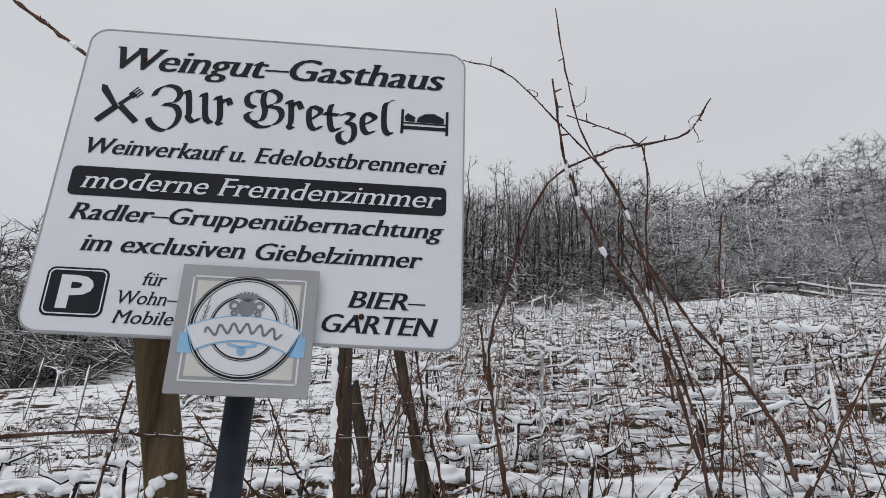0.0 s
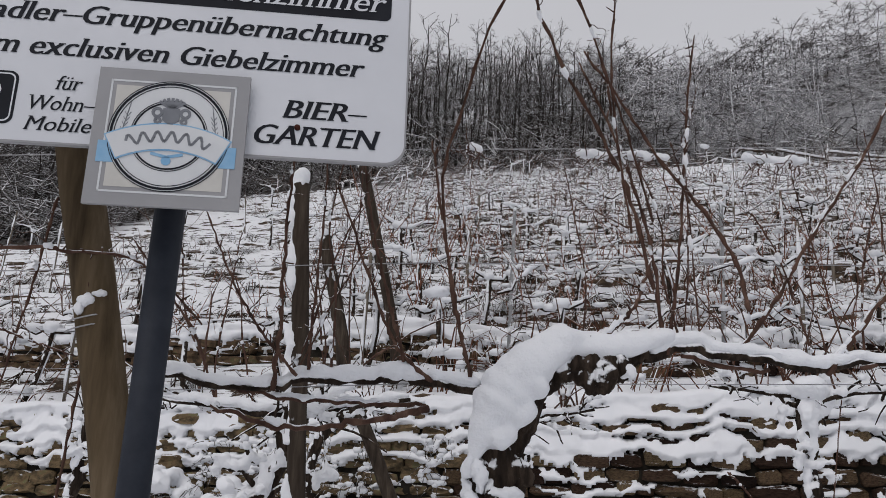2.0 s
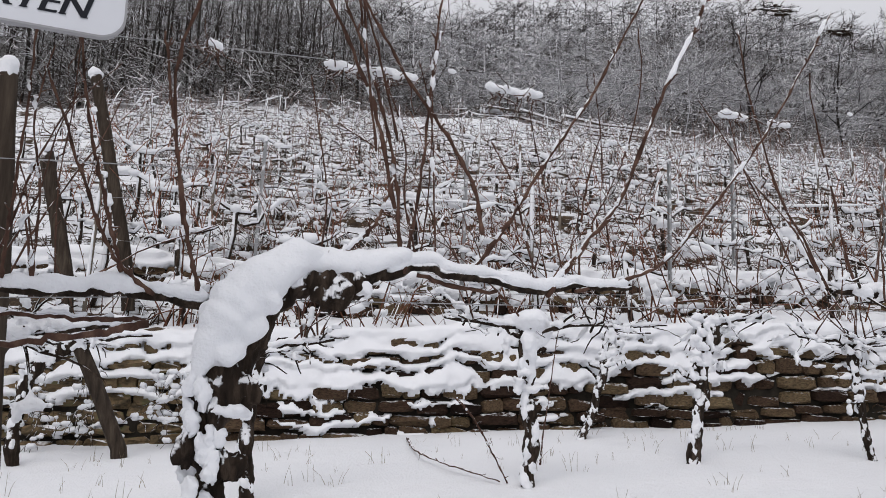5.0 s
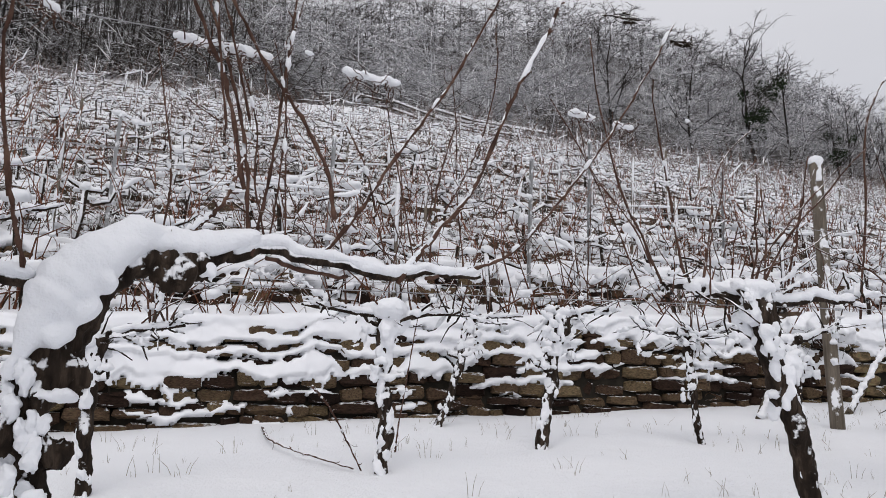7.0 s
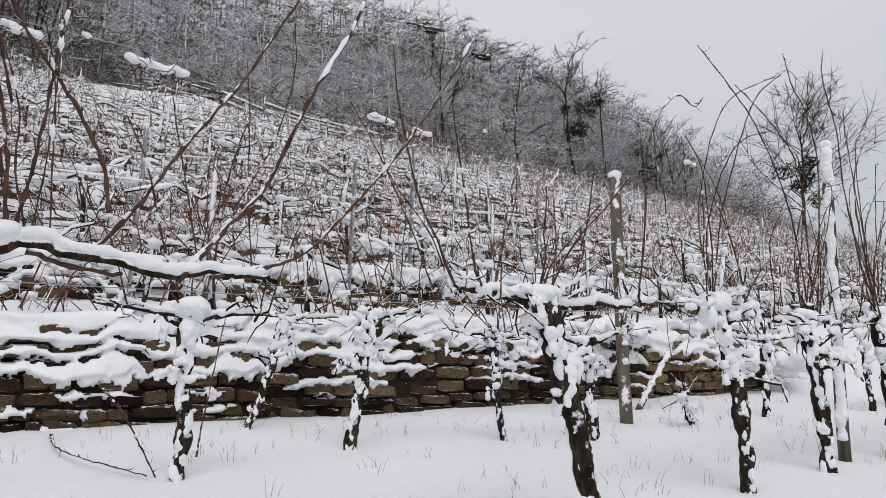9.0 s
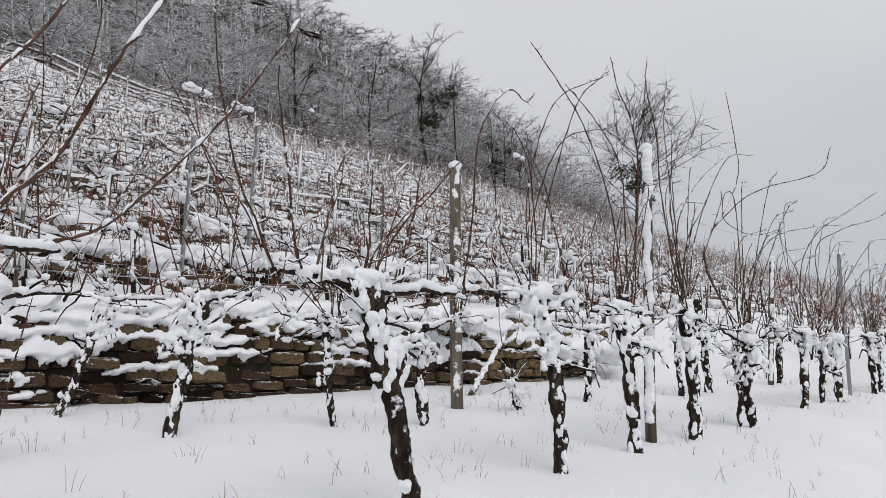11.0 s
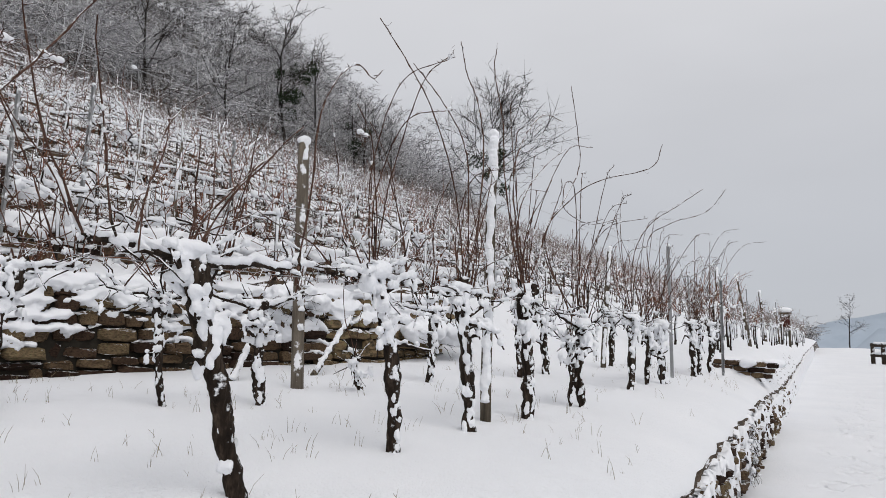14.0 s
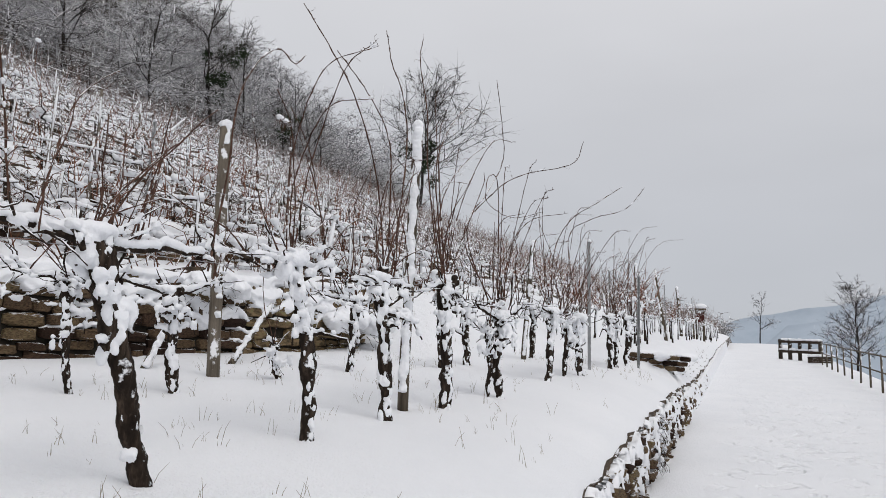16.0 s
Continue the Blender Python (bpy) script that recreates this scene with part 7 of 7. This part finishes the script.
loose_cane([(-1.428, 1.95, 3.445), (-1.139, 1.95, 3.235), (-0.85, 1.95, 3.02), (-0.7, 1.95, 2.9)], 0.0065)
loose_cane([(-1.3, 1.80, 2.02), (-0.80, 1.81, 2.075), (-0.69, 1.81, 2.07), (-0.57, 1.81, 2.065), (-0.50, 1.83, 2.03), (-0.40, 1.86, 1.93)], 0.005)
loose_cane([(-0.78, 1.9, 2.22), (-0.80, 1.9, 2.015), (-0.835, 1.9, 1.773), (-0.85, 1.9, 1.45)], 0.0035)
loose_cane([(-0.95, 1.9, 1.94), (-0.829, 1.9, 1.898), (-0.685, 1.9, 1.854)], 0.004)
loose_cane([(-0.66, 1.9, 1.87), (-0.674, 1.9, 1.555), (-0.69, 1.9, 1.1)], 0.004)
loose_cane([(2.16, 6.6, terrace_z(2.16, 6.6) + 0.02), (1.95, 5.58, terrace_z(1.95, 5.58) + 0.05), (2.11, 4.61, terrace_z(2.11, 4.61) + 0.02)], 0.010, "fallen shoot lying on the snow")
loose_cane([(1.83, 4.62, 1.637), (1.958, 4.60, 1.486), (2.192, 4.62, 1.10)], 0.008, "broken shoot stuck in the snow")
loose_cane([(2.66, 5.17, 1.15), (2.69, 5.17, 1.40), (2.814, 5.17, 2.147)], 0.007, "thin upright shoot beside an old vine")


# ---- dead weeds on the slope and the terrace ----
def weeds():
    rng = rng_of(81)
    kinds, lumps = [], []
    for _ in range(12):
        mb, ms = Mesh(), Mesh()
        for j in range(6):
            a, l = rng.uniform(0, 6.28), rng.uniform(0.18, 0.6)
            d = np.array((math.cos(a), 0.6 * math.sin(a), 0)) * l
            h = l * rng.uniform(0.15, 0.9)
            o = np.array((rng.normal() * 0.12, rng.normal() * 0.06, -0.03))
            q = np.array([o, o + d * 0.35 + (0, 0, h), o + d * 0.7 + (0, 0, h * 1.2), o + d + (0, 0, h * rng.uniform(0.5, 1.3))]) + rng.normal(size=(4, 3)) * 0.012
            mb.tube(q, np.array((0.0062, 0.0055, 0.0045, 0.002)) * rng.uniform(0.7, 1.2), 3)
            if j < 3:
                ms.blob(q[1 + j % 2] + (0, 0, 0.012), np.array((0.075, 0.052, 0.038)) * rng.uniform(0.3, 1.2), rng, 0.5, 7, 4)
        kinds.append(mb)
        lumps.append(ms)
    places, near = [], []
    for _ in range(600):
        x, o = rng.uniform(-9, 34), rng.random() ** 1.5 * 22
        o = (math.floor(o / TREAD) + (rng.uniform(0.72, 1.0) if rng.random() < 0.5 else rng.random())) * TREAD
        y = foot(x) + 0.14 + o
        if x < 0.2 and o > 0.4 and rng.random() < 0.8:
            continue
        (near if o < 7 and x < 18 else places).append((x, y, surface(x, y - 0.14), rng.uniform(0, 6.28), rng.uniform(0.5, 1.4), int(rng.integers(12))))
    for _ in range(260):
        x = rng.uniform(0, 17)
        o = abs(rng.choice((0.25, 1.6, 2.05, 2.6, 3.5, 4.4, 5.6)) + rng.normal() * 0.3)
        y = foot(x) + 0.14 + o
        near.append((x, y, surface(x, y - 0.14) + 0.05, rng.uniform(0, 6.28), rng.uniform(0.8, 1.7), int(rng.integers(12))))
    tagged(part("brambles", joined(kinds, places + near), bramble), "dead brambles and weeds sticking out of the snowy slope", "weeds", kind="stuff")
    tagged(part("bramble_snow", joined(lumps, near), snow), "lumps of snow caught in the brambles", "snow", kind="stuff")
    # dark dead growth that hangs over the steps between the terraces
    tufts = []
    for _ in range(8):
        mb = Mesh()
        for _ in range(9):
            o = np.array((rng.normal() * 0.16, rng.uniform(-0.04, 0.04), rng.uniform(-0.02, 0.10)))
            d = np.array((rng.normal() * 0.10, -rng.uniform(0.04, 0.16), -rng.uniform(0.05, 0.30)))
            mb.tube([o, o + d * 0.45 + (0, -0.03, 0.05), o + d], np.array((0.008, 0.009, 0.004)) * rng.uniform(0.7, 1.4), 3)
        tufts.append(mb)
    steps = []
    for _ in range(620):
        x = rng.uniform(-1, 16)
        k = int(rng.integers(0, 8)) + 1
        y = foot(x) + 0.14 + k * TREAD - 0.06 + rng.normal() * 0.05
        steps.append((x, y, surface(x, foot(x) + k * TREAD + 0.02) - rng.uniform(0.0, 0.18), rng.normal() * 0.3, rng.uniform(0.7, 1.4), int(rng.integers(8))))
    for _ in range(380):
        x = rng.uniform(-9, 2.2)
        k = int(rng.integers(0, 7)) + rng.choice((0.46, 1.0))
        y = foot(x) + 0.14 + k * TREAD - 0.06 + rng.normal() * 0.04
        steps.append((x, y, surface(x, foot(x) + k * TREAD + 0.02) - rng.uniform(0.0, 0.16), rng.normal() * 0.3, rng.uniform(0.7, 1.5), int(rng.integers(8))))
    tagged(part("step_thatch", joined(tufts, steps), thatch), "dark dead growth hanging over the snowy terrace steps", "weeds", kind="stuff")
    stalks = []
    for _ in range(6):
        mb = Mesh()
        for _ in range(3):
            a = np.array((rng.normal() * 0.02, rng.normal() * 0.02, -0.02))
            h = rng.uniform(0.03, 0.11)
            d = np.array((rng.normal() * 0.22, rng.normal() * 0.22, 1))
            mb.tube([a, a + d * h * 0.6, a + d * h + np.array((d[0], d[1], -0.1)) * h * 0.4], (0.0013, 0.0010, 0.0005), 3)
        stalks.append(mb)
    places = []
    for _ in range(900):
        x, y = rng.uniform(-2, 14), rng.uniform(1.2, 6.5)
        if y < foot(x) - 0.2 and noise.noise(Vector((x * 0.8, y * 0.8, 3))) > -0.1:
            places.append((x, y, terrace_top(x, y), rng.uniform(0, 6.28), rng.uniform(0.5, 1.5), int(rng.integers(6))))
    tagged(part("grass_stalks", joined(stalks, places), grass_mat), "dry grass stalks poking through the snow", "grass", kind="stuff")


weeds()


def wall_bush(x, y, z, seed):
    """A drooping plant weighed down by snow at the foot of the wall."""
    rng = rng_of(seed)
    t = thing("snowy_bush", "small drooping bush weighed down by snow at the wall", "bush", m=Matrix.Translation((x, y, z)))
    twigs, white = Mesh(), Mesh()
    for _ in range(60):
        s = np.array((rng.normal() * 0.09, -0.03 + rng.normal() * 0.02, rng.uniform(0.05, 0.62)))
        e = s + np.array((rng.normal() * 0.06, -rng.uniform(0.02, 0.07), -rng.uniform(0.03, 0.12)))
        q = bend(s, e, 4, 0.008, rng, -0.02)
        twigs.tube(q, np.linspace(0.004, 0.002, 4), 4)
        if rng.random() < 0.55:
            white.blob(q[1] + np.array((0, -0.006, 0.008)), np.array((0.030, 0.020, 0.020)) * rng.uniform(0.5, 1.3), rng, 0.4, 8, 5)
    tagged(part("twig_growth", twigs, bark, t), kind="stuff")
    tagged(part("snow", white, snow, t), kind="stuff")


def snow_heap_bush(x, y, z, w, seed):
    """A low bush pressed flat under a heap of snow."""
    rng = rng_of(seed)
    t = thing("snowy_bush", "low bush buried under a rounded heap of snow", "bush", m=Matrix.Translation((x, y, z)))
    twigs, white = Mesh(), Mesh()
    for _ in range(45):
        s = np.array((rng.normal() * 0.40 * w, rng.normal() * 0.15, rng.uniform(0.0, 0.30) * w))
        e = s + np.array((rng.normal() * 0.12, -rng.uniform(0.02, 0.16), -rng.uniform(-0.06, 0.16)))
        twigs.tube(bend(s, e, 4, 0.012, rng), np.linspace(0.006, 0.003, 4), 4)
    for k in range(16):
        a = rng.uniform(-1, 1)
        white.blob((a * 0.55 * w, rng.normal() * 0.10 - 0.05, (0.36 - 0.18 * a * a) * w + rng.normal() * 0.05), np.array((0.20, 0.20, 0.13)) * w * rng.uniform(0.6, 1.2), rng, 0.25, 10, 6)
    tagged(part("twig_growth", twigs, bark, t), kind="stuff")
    part("snow", fused("snow", white, snow, 0.022, 0.03, 9, 0.012, soften=4), snow, t)


for _x, _y, _w, _s in ((-1.45, 7.35, 0.42, 97), (-2.3, 7.6, 0.6, 98)):
    snow_heap_bush(_x, _y, terrace_z(_x, _y) + 0.02, _w, _s)
snow_heap_bush(10.45, 5.15, terrace_z(10.4, 5.2) + 0.12, 1.0, 94)
snow_heap_bush(8.1, 5.72, terrace_z(8.1, 5.7) + 0.62, 0.7, 95)
for _x, _y, _s in ((0.22, 7.15, 91), (-0.32, 7.26, 101), (-0.75, 7.32, 102), (-1.75, 7.42, 103)):
    wall_bush(_x, _y, terrace_z(_x, _y), _s)
wall_bush(-1.2, 7.5, terrace_z(-1.2, 7.5) + 0.1, 92)


def upper_fence():
    rng = rng_of(101)
    t = thing("slope_fence", "snowy wooden rail fence high on the slope", "fence")
    for o, x0, x1 in ((28.4, 18.5, 26.0), (30.2, 17.0, 24.5)):
        xs = list(np.arange(x0, x1, 2.4))
        for x in xs:
            z = surface(x, foot(x) + o)
            mb = Mesh()
            mb.tube([(x, foot(x) + o, z - 0.2), (x, foot(x) + o, z + 1.0)], 0.06, 6)
            part("post", mb, dark_wood, t)
        for a, b in zip(xs[:-1], xs[1:]):
            for h in (0.45, 0.88):
                mb = Mesh()
                mb.tube([(a, foot(a) + o - 0.06, surface(a, foot(a) + o) + h), (b, foot(b) + o - 0.06, surface(b, foot(b) + o) + h)], 0.045, 6)
                rail = part("rail", mb, dark_wood, t)
                ms = Mesh()
                ms.tube([np.array((a + (b - a) * k / 6, foot(a) + o - 0.06, surface(a, foot(a) + o) + (surface(b, foot(b) + o) - surface(a, foot(a) + o)) * k / 6 + h + 0.06 + rng.normal() * 0.006)) for k in range(7)], 0.065, 6, 0.12, rng)
                part("snow", ms, snow, rail)


upper_fence()


def log_stack(x, o):
    """A low stack of firewood between stakes under a snowy board roof."""
    y = foot(x) + o
    rng = rng_of(111)
    t = thing("log_stack", "low stack of firewood under a snow-covered board roof", "firewood", m=Matrix.Translation((x, y, surface(x, y))))
    for k in range(18):
        mb = Mesh()
        mb.tube([(-0.62 + 0.15 * (k % 9), -0.4, 0.10 + 0.17 * (k // 9)), (-0.62 + 0.15 * (k % 9), 0.4, 0.10 + 0.17 * (k // 9))], rng.uniform(0.06, 0.08), 7)
        part("log", mb, dark_wood, t)
    for sx in (-0.75, 0.75):
        mb = Mesh()
        mb.tube([(sx, -0.35, -0.3), (sx, -0.35, 0.62)], 0.04, 6)
        part("stake", mb, old_wood, t)
    mb = Mesh()
    mb.box((-0.9, -0.55, 0.55), (0.9, 0.5, 0.60))
    roof = part("roof_board", mb, dark_wood, t, smooth=False)
    ms = Mesh()
    for k in range(7):
        ms.blob((-0.78 + 0.26 * k, 0, 0.62), (0.24, 0.56, 0.09), rng, 0.1, 10, 6)
    part("snow", fused("snow", ms, snow, 0.05, 0.03, 4), snow, roof)


log_stack(15.6, 29.6)


def stone_step():
    """A short stone ledge across the terrace beside the path, with snow on it."""
    rng = rng_of(121)
    t = thing("stone_step", "short ledge of rough stones across the terrace under snow", "stone ledge")
    shapes = [stone_shape(rng, 1.0, 1.0, 0.25) for _ in range(6)]
    for c in range(3):
        y = 0.84 - 0.05 * c
        while y < 1.75:
            w = rng.uniform(0.14, 0.32)
            ob = new("stone", shapes[int(rng.integers(6))])
            ob.parent = t
            ob.matrix_basis = Matrix.Translation((15.10 + 0.02 * c + rng.normal() * 0.02, y + w, terrace_z(15.1, y) - 0.12 + 0.095 * c)) @ Matrix.Rotation(radians(-90) + rng.normal() * 0.06, 4, "Z") @ Matrix.Diagonal((w * 0.95, 1, 0.085, 1))
            y += w
    ms = Mesh()
    for k in range(26):
        u, w = rng.random(), rng.random()
        ms.blob((15.22 + 2.6 * u, 0.86 + 1.0 * w, terrace_z(15.2 + 2.6 * u, 0.9 + 1.0 * w) + 0.17 * (1 - 0.4 * u) - 0.06), (0.30, 0.20, 0.08), rng, 0.3, 10, 6)
    part("snow", fused("snow", ms, snow, 0.035, 0.03, 5), snow, t)


stone_step()
wall_bush(9.35, WALL_Y - 0.02, path_z(9.35) + 0.08, 93)
